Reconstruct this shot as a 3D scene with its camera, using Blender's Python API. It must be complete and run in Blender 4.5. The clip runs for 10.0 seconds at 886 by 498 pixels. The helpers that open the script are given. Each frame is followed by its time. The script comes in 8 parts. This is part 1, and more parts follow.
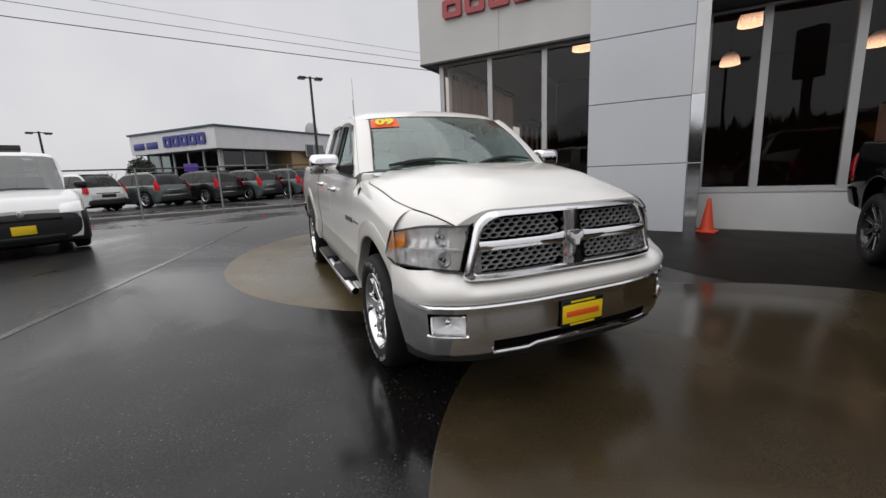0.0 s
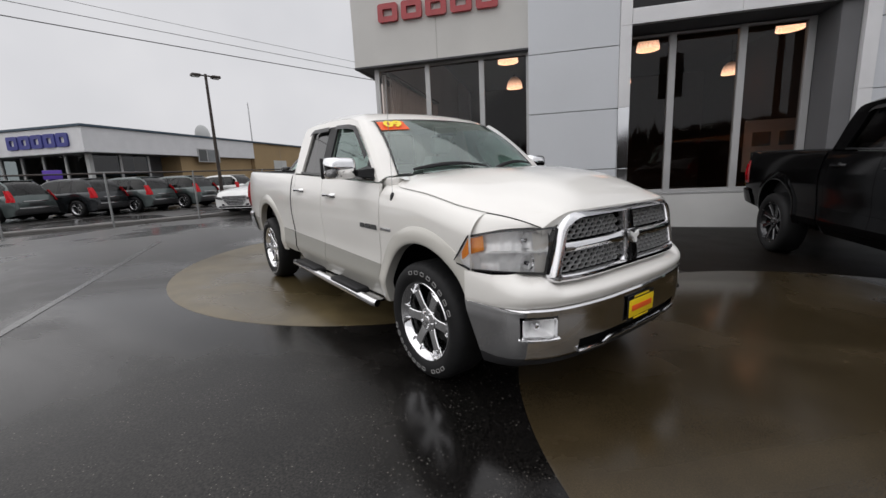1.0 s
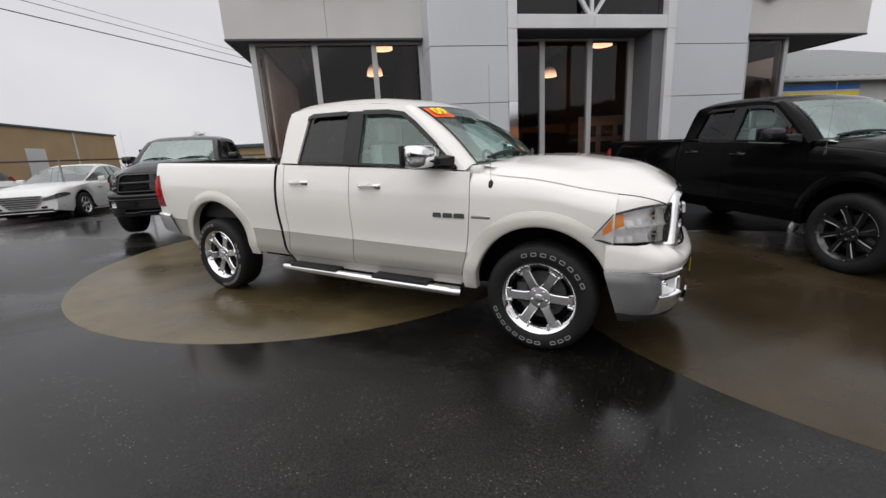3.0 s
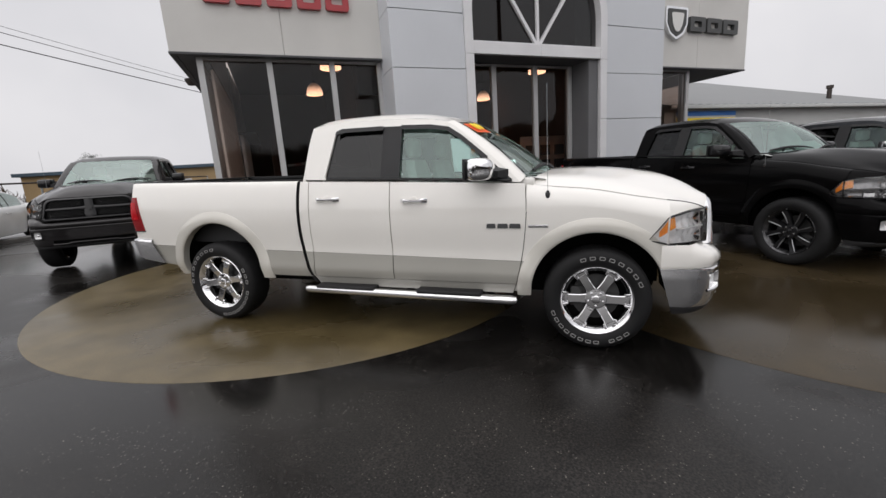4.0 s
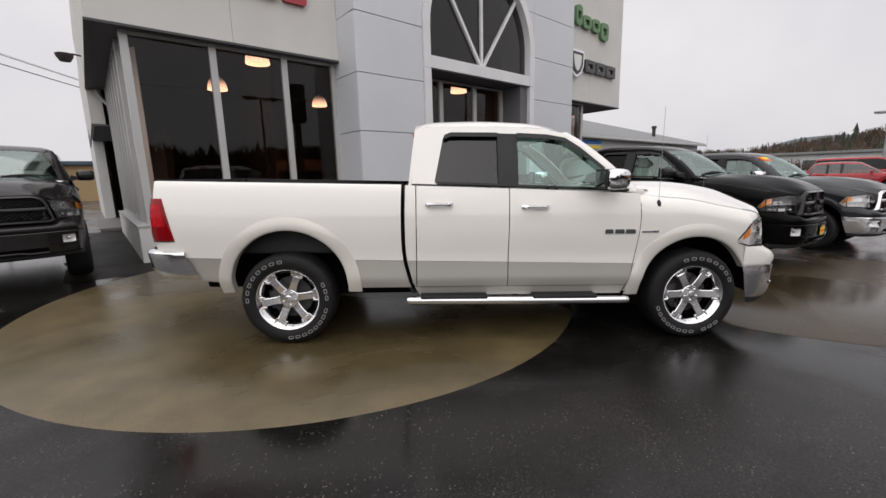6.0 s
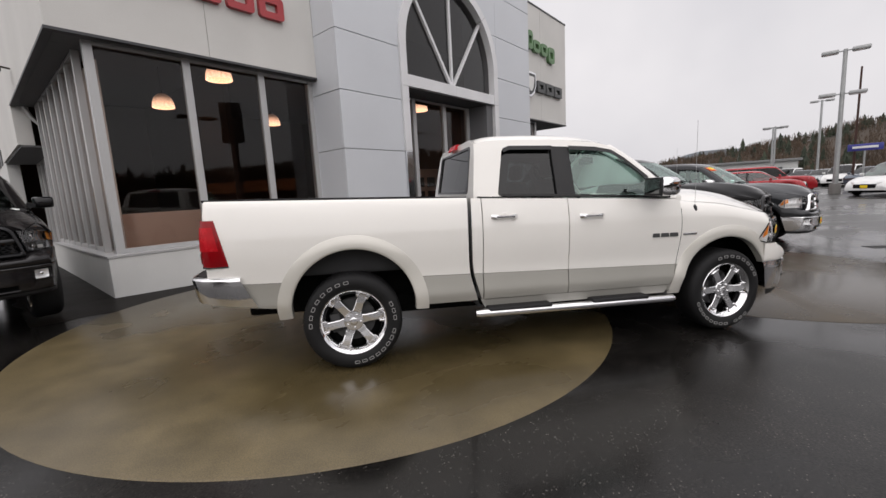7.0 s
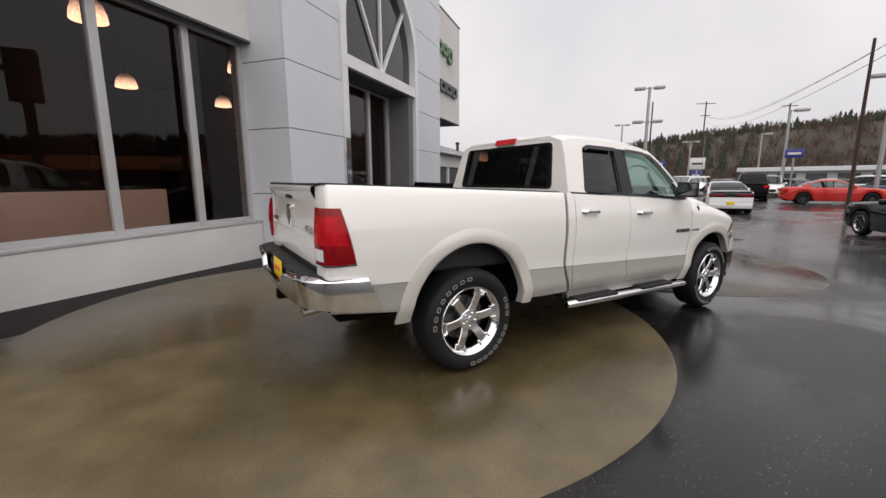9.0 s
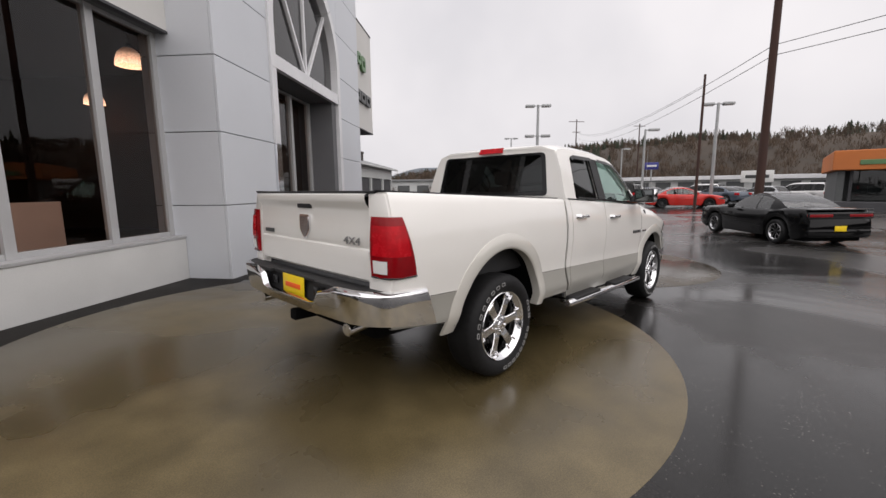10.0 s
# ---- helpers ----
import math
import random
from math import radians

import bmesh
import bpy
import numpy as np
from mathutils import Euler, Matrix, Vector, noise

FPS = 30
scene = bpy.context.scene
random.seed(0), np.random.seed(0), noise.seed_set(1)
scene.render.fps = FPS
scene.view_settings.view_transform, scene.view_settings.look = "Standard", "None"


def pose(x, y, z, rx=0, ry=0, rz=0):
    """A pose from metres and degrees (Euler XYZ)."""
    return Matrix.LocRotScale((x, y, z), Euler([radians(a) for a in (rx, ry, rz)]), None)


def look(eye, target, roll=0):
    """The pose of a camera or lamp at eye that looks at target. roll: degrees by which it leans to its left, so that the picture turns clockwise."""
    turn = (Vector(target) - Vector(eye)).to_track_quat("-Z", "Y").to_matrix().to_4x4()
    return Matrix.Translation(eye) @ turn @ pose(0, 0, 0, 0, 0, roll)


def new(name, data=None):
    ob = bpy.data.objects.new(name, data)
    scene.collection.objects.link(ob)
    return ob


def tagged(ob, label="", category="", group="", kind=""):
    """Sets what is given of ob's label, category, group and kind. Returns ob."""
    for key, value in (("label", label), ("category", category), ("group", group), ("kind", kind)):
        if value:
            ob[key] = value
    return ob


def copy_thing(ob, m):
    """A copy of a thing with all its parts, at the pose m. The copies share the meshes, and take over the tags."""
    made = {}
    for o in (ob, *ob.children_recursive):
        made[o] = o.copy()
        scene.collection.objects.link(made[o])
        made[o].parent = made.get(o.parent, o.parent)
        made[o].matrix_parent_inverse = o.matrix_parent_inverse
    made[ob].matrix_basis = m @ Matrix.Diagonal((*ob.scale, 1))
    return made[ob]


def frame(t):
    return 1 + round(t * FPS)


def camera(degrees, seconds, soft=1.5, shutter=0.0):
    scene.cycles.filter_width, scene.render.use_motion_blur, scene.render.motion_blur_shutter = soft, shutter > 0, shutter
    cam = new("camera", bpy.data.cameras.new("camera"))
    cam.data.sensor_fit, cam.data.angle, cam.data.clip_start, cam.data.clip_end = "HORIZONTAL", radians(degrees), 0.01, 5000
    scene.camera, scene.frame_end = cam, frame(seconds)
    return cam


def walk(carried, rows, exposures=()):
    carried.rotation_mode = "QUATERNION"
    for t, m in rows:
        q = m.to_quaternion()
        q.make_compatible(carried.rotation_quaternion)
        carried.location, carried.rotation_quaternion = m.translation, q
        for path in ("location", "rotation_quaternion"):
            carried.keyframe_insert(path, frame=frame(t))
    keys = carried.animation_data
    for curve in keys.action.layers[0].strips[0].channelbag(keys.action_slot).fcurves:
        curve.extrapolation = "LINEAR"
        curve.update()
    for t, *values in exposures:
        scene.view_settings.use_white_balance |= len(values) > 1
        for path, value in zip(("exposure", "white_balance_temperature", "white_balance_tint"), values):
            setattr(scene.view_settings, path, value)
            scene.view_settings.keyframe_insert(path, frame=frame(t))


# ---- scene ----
cam = camera(94.8, 10.0)
PATH = [
    (0, (6.305, -1.6, 1.257), (4.504, -0.813, 0.885), -2.5),
    (0.5, (6.044, -2.006, 1.27), (4.336, -1.036, 0.889), -5.0),
    (1, (5.752, -2.398, 1.278), (4.183, -1.21, 0.917), -2.7),
    (1.5, (5.442, -2.777, 1.317), (4.009, -1.429, 0.957), -3.5),
    (2, (5.052, -3.077, 1.347), (3.79, -1.575, 0.959), -4.2),
    (2.5, (4.7, -3.397, 1.369), (3.611, -1.779, 0.927), -3.7),
    (4, (3.352, -4.129, 1.384), (2.779, -2.252, 0.997), -3.9),
    (4.5, (2.848, -4.261, 1.423), (2.448, -2.33, 1.091), -4.4),
    (5, (2.333, -4.414, 1.437), (2.118, -2.458, 1.082), -3.0),
    (6.5, (0.684, -4.317, 1.417), (0.886, -2.356, 1.079), -2.3),
    (7, (0.155, -4.244, 1.427), (0.526, -2.299, 1.145), -3.2),
    (7.5, (-0.329, -4.117, 1.419), (0.232, -2.216, 1.149), -2.1),
    (8, (-0.829, -3.898, 1.455), (-0.146, -2.037, 1.191), -2.4),
    (8.5, (-1.327, -3.725, 1.472), (-0.439, -1.954, 1.197), -0.6),
    (9, (-1.744, -3.355, 1.469), (-0.702, -1.681, 1.135), -0.2),
    (9.5, (-2.199, -3.083, 1.459), (-0.906, -1.586, 1.165), -0.5),
    (10, (-2.508, -2.702, 1.458), (-1.074, -1.339, 1.167), -0.5),
]
walk(cam, [(t, look(eye, target, roll)) for t, eye, target, roll in PATH], [(0.0, 0.02, 6420, 11), (4.0, 0.14, 6480, 12), (7.0, 0.22, 6580, 13.5), (10.0, 0.28, 6600, 14)])

# ---------------------------------------------------------------- light
world = bpy.data.worlds.new("overcast")
scene.world = world
world.use_nodes = True
wn, wl = world.node_tree.nodes, world.node_tree.links
sky = wn.new("ShaderNodeTexSky")
sky.sky_type = "NISHITA"
sky.sun_disc = False
sky.sun_elevation, sky.sun_rotation = radians(36), radians(178)
sky.dust_density, sky.air_density = 4.0, 1.0
grey = wn.new("ShaderNodeHueSaturation")
grey.inputs["Saturation"].default_value = 0.12
grey.inputs["Value"].default_value = 0.09
wl.new(sky.outputs["Color"], grey.inputs["Color"])
cloud_at = wn.new("ShaderNodeTexCoord")
cloud = wn.new("ShaderNodeTexNoise")
cloud.inputs["Scale"].default_value, cloud.inputs["Detail"].default_value = 2.2, 4.0
wl.new(cloud_at.outputs["Generated"], cloud.inputs["Vector"])
tone = wn.new("ShaderNodeValToRGB")
tone.color_ramp.elements[0].position, tone.color_ramp.elements[0].color = 0.3, (0.66, 0.665, 0.69, 1)
tone.color_ramp.elements[1].position, tone.color_ramp.elements[1].color = 0.7, (0.84, 0.835, 0.845, 1)
wl.new(cloud.outputs["Fac"], tone.inputs["Fac"])
veil = wn.new("ShaderNodeMixRGB")
veil.inputs["Fac"].default_value = 0.88
wl.new(grey.outputs["Color"], veil.inputs["Color1"])
wl.new(tone.outputs["Color"], veil.inputs["Color2"])
# an overcast dome: brighter towards the zenith
rise = wn.new("ShaderNodeSeparateXYZ")
wl.new(cloud_at.outputs["Generated"], rise.inputs[0])
dome = wn.new("ShaderNodeValToRGB")
dome.color_ramp.elements[0].position, dome.color_ramp.elements[0].color = 0.0, (0.54, 0.54, 0.54, 1)
dome.color_ramp.elements[1].position, dome.color_ramp.elements[1].color = 1.0, (1.0, 1.0, 1.0, 1)
mid_sky = dome.color_ramp.elements.new(0.42)
mid_sky.color = (0.57, 0.57, 0.57, 1)
wl.new(rise.outputs["Z"], dome.inputs["Fac"])
lit = wn.new("ShaderNodeMixRGB")
lit.blend_type, lit.inputs["Fac"].default_value = "MULTIPLY", 1.0
wl.new(veil.outputs["Color"], lit.inputs["Color1"])
wl.new(dome.outputs["Color"], lit.inputs["Color2"])
wl.new(lit.outputs["Color"], wn["Background"].inputs["Color"])
wn["Background"].inputs["Strength"].default_value = 1.72
sun = new("sun", bpy.data.lights.new("sun", "SUN"))
sun.data.energy, sun.data.angle, sun.data.color = 0.95, radians(120), (1.0, 0.97, 0.93)
sun.matrix_world = look((-4.5, -11, 14), (0, 0, 0))


# ---------------------------------------------------------------- materials
def nodes_of(name):
    m = bpy.data.materials.new(name)
    m.use_nodes = True
    n, l = m.node_tree.nodes, m.node_tree.links
    return m, n, l, n["Principled BSDF"]


def surface(name, colour, rough=0.5, metal=0.0, vary=0.12, scale=3.0, fine=60.0, bump=0.0, coat=0.0, rough_vary=0.12, ramp=None, spec=0.5, per_piece=0.0):
    """A plain surface: colour and roughness vary at a broad and a fine scale; bump gives fine relief."""
    m, n, l, b = nodes_of(name)
    at = n.new("ShaderNodeTexCoord")
    broad, grain = n.new("ShaderNodeTexNoise"), n.new("ShaderNodeTexNoise")
    broad.inputs["Scale"].default_value, broad.inputs["Detail"].default_value = scale, 5.0
    grain.inputs["Scale"].default_value, grain.inputs["Detail"].default_value = fine, 3.0
    for t in (broad, grain):
        l.new(at.outputs["Object"], t.inputs["Vector"])
    both = n.new("ShaderNodeMath")
    both.operation = "MULTIPLY_ADD"
    both.inputs[1].default_value = 0.35
    l.new(grain.outputs["Fac"], both.inputs[0])
    l.new(broad.outputs["Fac"], both.inputs[2])
    cr = n.new("ShaderNodeValToRGB")
    lo = [max(0.0, c * (1 - vary)) for c in colour]
    hi = [min(1.0, c * (1 + vary)) for c in colour]
    if ramp:
        lo, hi = ramp
    cr.color_ramp.elements[0].position, cr.color_ramp.elements[0].color = 0.42, (*lo, 1)
    cr.color_ramp.elements[1].position, cr.color_ramp.elements[1].color = 0.92, (*hi, 1)
    l.new(both.outputs[0], cr.inputs["Fac"])
    last = cr.outputs["Color"]
    if per_piece:
        info, hue = n.new("ShaderNodeObjectInfo"), n.new("ShaderNodeHueSaturation")
        span = n.new("ShaderNodeMapRange")
        span.inputs["To Min"].default_value, span.inputs["To Max"].default_value = 1 - per_piece, 1 + per_piece
        l.new(info.outputs["Random"], span.inputs["Value"])
        l.new(span.outputs["Result"], hue.inputs["Value"])
        l.new(last, hue.inputs["Color"])
        last = hue.outputs["Color"]
    l.new(last, b.inputs["Base Color"])
    rr = n.new("ShaderNodeMapRange")
    rr.inputs["To Min"].default_value = max(0.0, rough * (1 - rough_vary * 2))
    rr.inputs["To Max"].default_value = min(1.0, rough * (1 + rough_vary * 2))
    l.new(both.outputs[0], rr.inputs["Value"])
    l.new(rr.outputs["Result"], b.inputs["Roughness"])
    b.inputs["Metallic"].default_value = metal
    b.inputs["Coat Weight"].default_value = coat
    b.inputs["Coat Roughness"].default_value = 0.04
    b.inputs["Specular IOR Level"].default_value = spec
    if bump:
        bm_ = n.new("ShaderNodeBump")
        bm_.inputs["Strength"].default_value, bm_.inputs["Distance"].default_value = bump, 0.01
        l.new(both.outputs[0], bm_.inputs["Height"])
        l.new(bm_.outputs["Normal"], b.inputs["Normal"])
    return m


def pane_glass(name, tint, ior=1.5, rough=0.0, sheen=(1, 1, 1)):
    """Thin window glass: it lets light straight through, tinted, and mirrors by Fresnel."""
    m = bpy.data.materials.new(name)
    m.use_nodes = True
    n, l = m.node_tree.nodes, m.node_tree.links
    n.remove(n["Principled BSDF"])
    clear, gloss, mix, fr = (n.new("ShaderNode" + k) for k in ("BsdfTransparent", "BsdfGlossy", "MixShader", "Fresnel"))
    clear.inputs["Color"].default_value = (*tint, 1)
    gloss.inputs["Roughness"].default_value = rough
    gloss.inputs["Color"].default_value = (*sheen, 1)
    fr.inputs["IOR"].default_value = ior
    l.new(fr.outputs["Fac"], mix.inputs["Fac"])
    l.new(clear.outputs["BSDF"], mix.inputs[1])
    l.new(gloss.outputs["BSDF"], mix.inputs[2])
    l.new(mix.outputs["Shader"], n["Material Output"].inputs["Surface"])
    return m


def glow(name, colour, strength):
    m, n, l, b = nodes_of(name)
    b.inputs["Base Color"].default_value = (*colour, 1)
    b.inputs["Emission Color"].default_value = (*colour, 1)
    b.inputs["Emission Strength"].default_value = strength
    b.inputs["Roughness"].default_value = 0.4
    return m


def wet_ground(name, dry, wet, stone, puddle_at=0.56, scale=0.35, gloss=(0.06, 0.5), aggregate=90.0, bump=0.35, speck=0.0, grain=0.5, sheen=(0.3, 0.34), worn=0.0):
    """Rain-wet paving: damp and standing-water areas differ in roughness and relief; fine aggregate shows between them."""
    m, n, l, b = nodes_of(name)
    at = n.new("ShaderNodeTexCoord")
    big, mid, fine, cell = n.new("ShaderNodeTexNoise"), n.new("ShaderNodeTexNoise"), n.new("ShaderNodeTexNoise"), n.new("ShaderNodeTexVoronoi")
    for t, s, d in ((big, scale, 6.0), (mid, 3.1, 6.0), (fine, aggregate, 4.0)):
        t.inputs["Scale"].default_value, t.inputs["Detail"].default_value = s, d
        l.new(at.outputs["Object"], t.inputs["Vector"])
    big.inputs["Distortion"].default_value = 0.6
    cell.inputs["Scale"].default_value = 80.0
    cell.inputs["Randomness"].default_value = 1.0
    stray = n.new("ShaderNodeMixRGB")
    stray.blend_type, stray.inputs["Fac"].default_value = "LINEAR_LIGHT", 0.007
    l.new(at.outputs["Object"], stray.inputs["Color1"])
    l.new(fine.outputs["Color"], stray.inputs["Color2"])
    l.new(stray.outputs["Color"], cell.inputs["Vector"])
    pud = n.new("ShaderNodeMapRange")
    pud.interpolation_type = "SMOOTHSTEP"
    pud.inputs["From Min"].default_value, pud.inputs["From Max"].default_value = puddle_at - 0.09, puddle_at + 0.09
    l.new(big.outputs["Fac"], pud.inputs["Value"])
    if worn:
        # paler and shinier a few metres from the display pads: sky sheen painted in
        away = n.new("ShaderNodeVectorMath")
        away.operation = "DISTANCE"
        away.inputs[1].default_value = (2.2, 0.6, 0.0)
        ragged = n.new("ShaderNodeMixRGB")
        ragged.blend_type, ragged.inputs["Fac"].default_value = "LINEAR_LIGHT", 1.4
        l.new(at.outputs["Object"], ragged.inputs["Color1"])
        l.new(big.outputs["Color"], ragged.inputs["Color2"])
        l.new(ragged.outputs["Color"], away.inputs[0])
        far_mask = n.new("ShaderNodeMapRange")
        far_mask.interpolation_type = "SMOOTHSTEP"
        far_mask.inputs["From Min"].default_value, far_mask.inputs["From Max"].default_value = 5.6, 9.5
        l.new(away.outputs["Value"], far_mask.inputs["Value"])
    c1 = n.new("ShaderNodeValToRGB")
    c1.color_ramp.elements[0].position, c1.color_ramp.elements[0].color = 0.3, (*dry, 1)
    c1.color_ramp.elements[1].position, c1.color_ramp.elements[1].color = 0.7, (*stone, 1)
    l.new(mid.outputs["Fac"], c1.inputs["Fac"])
    c2 = n.new("ShaderNodeMixRGB")
    c2.inputs["Color2"].default_value = (*wet, 1)
    l.new(c1.outputs["Color"], c2.inputs["Color1"])
    half = n.new("ShaderNodeMath")
    half.operation, half.inputs[1].default_value = "MULTIPLY", 0.8
    l.new(pud.outputs["Result"], half.inputs[0])
    l.new(half.outputs[0], c2.inputs["Fac"])
    last = c2.outputs["Color"]
    if speck:
        sp = n.new("ShaderNodeMapRange")
        sp.inputs["From Min"].default_value, sp.inputs["From Max"].default_value = 0.42, 0.10
        sp.inputs["To Max"].default_value = speck
        l.new(cell.outputs["Distance"], sp.inputs["Value"])
        pick = n.new("ShaderNodeMath")
        pick.operation, pick.inputs[1].default_value = "GREATER_THAN", 0.885
        one = n.new("ShaderNodeSeparateColor")
        l.new(cell.outputs["Color"], one.inputs["Color"])
        l.new(one.outputs[0], pick.inputs[0])
        amount = n.new("ShaderNodeMath")
        amount.operation = "MULTIPLY"
        loose = n.new("ShaderNodeMapRange")
        loose.inputs["From Min"].default_value, loose.inputs["From Max"].default_value = 0.42, 0.62
        loose.inputs["To Min"].default_value = 0.12
        l.new(mid.outputs["Fac"], loose.inputs["Value"])
        patchy = n.new("ShaderNodeMath")
        patchy.operation = "MULTIPLY"
        l.new(sp.outputs["Result"], patchy.inputs[0])
        l.new(loose.outputs["Result"], patchy.inputs[1])
        l.new(patchy.outputs[0], amount.inputs[0])
        l.new(pick.outputs[0], amount.inputs[1])
        c3 = n.new("ShaderNodeMixRGB")
        c3.inputs["Color2"].default_value = (0.15, 0.137, 0.122, 1)
        l.new(amount.outputs[0], c3.inputs["Fac"])
        l.new(last, c3.inputs["Color1"])
        last = c3.outputs["Color"]
    tip = n.new("ShaderNodeValToRGB")
    tip.color_ramp.elements[0].position, tip.color_ramp.elements[0].color = 0.38, (1 - grain, 1 - grain, 1 - grain, 1)
    tip.color_ramp.elements[1].position, tip.color_ramp.elements[1].color = 0.66, (1 + grain, 1 + grain, 1 + grain, 1)
    l.new(fine.outputs["Fac"], tip.inputs["Fac"])
    c4 = n.new("ShaderNodeMixRGB")
    c4.blend_type, c4.inputs["Fac"].default_value = "MULTIPLY", 1.0
    l.new(last, c4.inputs["Color1"])
    l.new(tip.outputs["Color"], c4.inputs["Color2"])
    last = c4.outputs["Color"]
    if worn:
        # adds the sky's distant reflection to the base colour
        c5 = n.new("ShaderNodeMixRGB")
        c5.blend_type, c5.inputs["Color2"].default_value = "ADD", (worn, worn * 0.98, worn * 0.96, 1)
        l.new(far_mask.outputs["Result"], c5.inputs["Fac"])
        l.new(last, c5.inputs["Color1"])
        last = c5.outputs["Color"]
    l.new(last, b.inputs["Base Color"])
    ro = n.new("ShaderNodeMapRange")
    ro.inputs["To Min"].default_value, ro.inputs["To Max"].default_value = gloss[1], gloss[0]
    l.new(pud.outputs["Result"], ro.inputs["Value"])
    l.new(ro.outputs["Result"], b.inputs["Roughness"])
    bp = n.new("ShaderNodeBump")
    bp.inputs["Distance"].default_value = 0.004
    dry_bit = n.new("ShaderNodeMapRange")
    dry_bit.inputs["To Min"].default_value, dry_bit.inputs["To Max"].default_value = bump, bump * 0.06
    l.new(pud.outputs["Result"], dry_bit.inputs["Value"])
    l.new(dry_bit.outputs["Result"], bp.inputs["Strength"])
    l.new(fine.outputs["Fac"], bp.inputs["Height"])
    l.new(bp.outputs["Normal"], b.inputs["Normal"])
    film = n.new("ShaderNodeMapRange")
    film.inputs["To Min"].default_value, film.inputs["To Max"].default_value = sheen
    l.new(pud.outputs["Result"], film.inputs["Value"])
    wetter = film.outputs["Result"]
    if worn:
        more = n.new("ShaderNodeMath")
        more.operation, more.inputs[1].default_value = "MULTIPLY_ADD", 0.25
        l.new(far_mask.outputs["Result"], more.inputs[0])
        l.new(wetter, more.inputs[2])
        wetter = more.outputs[0]
    l.new(wetter, b.inputs["Specular IOR Level"])
    return m


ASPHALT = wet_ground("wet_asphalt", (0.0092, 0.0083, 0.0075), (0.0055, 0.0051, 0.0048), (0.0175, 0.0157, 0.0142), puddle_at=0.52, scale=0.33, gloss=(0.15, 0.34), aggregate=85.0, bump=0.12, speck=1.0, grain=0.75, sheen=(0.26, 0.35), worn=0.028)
CONCRETE_SOAKED = wet_ground("soaked_concrete", (0.041, 0.0295, 0.0145), (0.027, 0.0195, 0.0098), (0.060, 0.0435, 0.0225), puddle_at=0.47, scale=0.45, gloss=(0.18, 0.38), aggregate=140.0, bump=0.08, speck=0.2, grain=0.25, sheen=(0.3, 0.38))
CONCRETE_PAD = wet_ground("wet_concrete", (0.082, 0.062, 0.0285), (0.058, 0.0435, 0.0195), (0.140, 0.107, 0.052), puddle_at=0.50, scale=0.45, gloss=(0.24, 0.38), aggregate=140.0, bump=0.07, grain=0.22, speck=0.2, sheen=(0.5, 0.56))
WHITE_PAINT = surface("pearl_white_paint", (0.81, 0.79, 0.745), 0.30, 0.0, 0.025, 1.4, 220.0, 0.0, 1.0, 0.05)
CHAMPAGNE = surface("champagne_paint", (0.38, 0.37, 0.335), 0.36, 0.12, 0.04, 1.6, 260.0, 0.0, 0.4)
FLARE_PAINT = surface("ivory_paint", (0.64, 0.62, 0.565), 0.32, 0.15, 0.03, 1.6, 260.0, 0.0, 0.9)
CHROME = surface("chrome", (0.82, 0.82, 0.83), 0.055, 1.0, 0.03, 4.0, 90.0, 0.0, 0.0, 0.3)
GRILLE_CHROME = surface("grille_chrome", (0.74, 0.74, 0.75), 0.09, 1.0, 0.03, 4.0, 90.0, 0.0, 0.0, 0.3)
DIM_MIRROR = surface("dim_mirror_glass", (0.16, 0.17, 0.17), 0.04, 1.0, 0.03, 4.0, 90.0, 0.0, 0.0, 0.1)
BRUSHED = surface("dull_chrome", (0.55, 0.55, 0.56), 0.22, 1.0, 0.06, 6.0, 120.0)
MACHINED = surface("machined_aluminium", (0.34, 0.34, 0.35), 0.3, 0.8, 0.08, 20.0, 120.0)
MESH_SILVER = surface("silver_grille_mesh", (0.44, 0.44, 0.44), 0.42, 0.55, 0.10, 30.0, 160.0)
TYRE = surface("tyre_rubber", (0.009, 0.009, 0.0095), 0.62, 0.0, 0.25, 9.0, 160.0, 0.25, spec=0.3)
TYRE_LETTER = surface("white_rubber", (0.25, 0.247, 0.243), 0.6, 0.0, 0.1, 20.0, 160.0)
BLACK_TRIM = surface("black_plastic", (0.010, 0.010, 0.011), 0.55, 0.0, 0.2, 8.0, 240.0, 0.12)
GLOSS_BLACK = surface("gloss_black_trim", (0.010, 0.010, 0.011), 0.14, 0.0, 0.1, 4.0, 120.0, 0.0, 0.0, spec=0.4)
UNDERBODY = surface("underbody_black", (0.005, 0.005, 0.005), 0.9, 0.0, 0.3, 6.0, 90.0, 0.2, spec=0.08)
BEDLINER = surface("bed_liner", (0.02, 0.02, 0.021), 0.7, 0.0, 0.2, 10.0, 300.0, 0.3)
CABIN = surface("grey_upholstery", (0.68, 0.70, 0.68), 0.8, 0.0, 0.1, 5.0, 200.0, 0.1)
CABIN_DARK = surface("dark_dashboard", (0.09, 0.095, 0.095), 0.6, 0.0, 0.1, 5.0, 200.0, 0.1)
VISOR = surface("smoked_visor", (0.016, 0.016, 0.017), 0.35, 0.0, 0.1, 4.0, 120.0, 0.0, 0.0, spec=0.3)
AMBER = surface("amber_lens", (0.95, 0.32, 0.03), 0.15, 0.0, 0.08, 40.0, 120.0, 0.2, 0.8)
RED_LENS = surface("red_lens", (0.24, 0.003, 0.006), 0.12, 0.0, 0.2, 9.0, 140.0, 0.0, 0.0, spec=0.3)
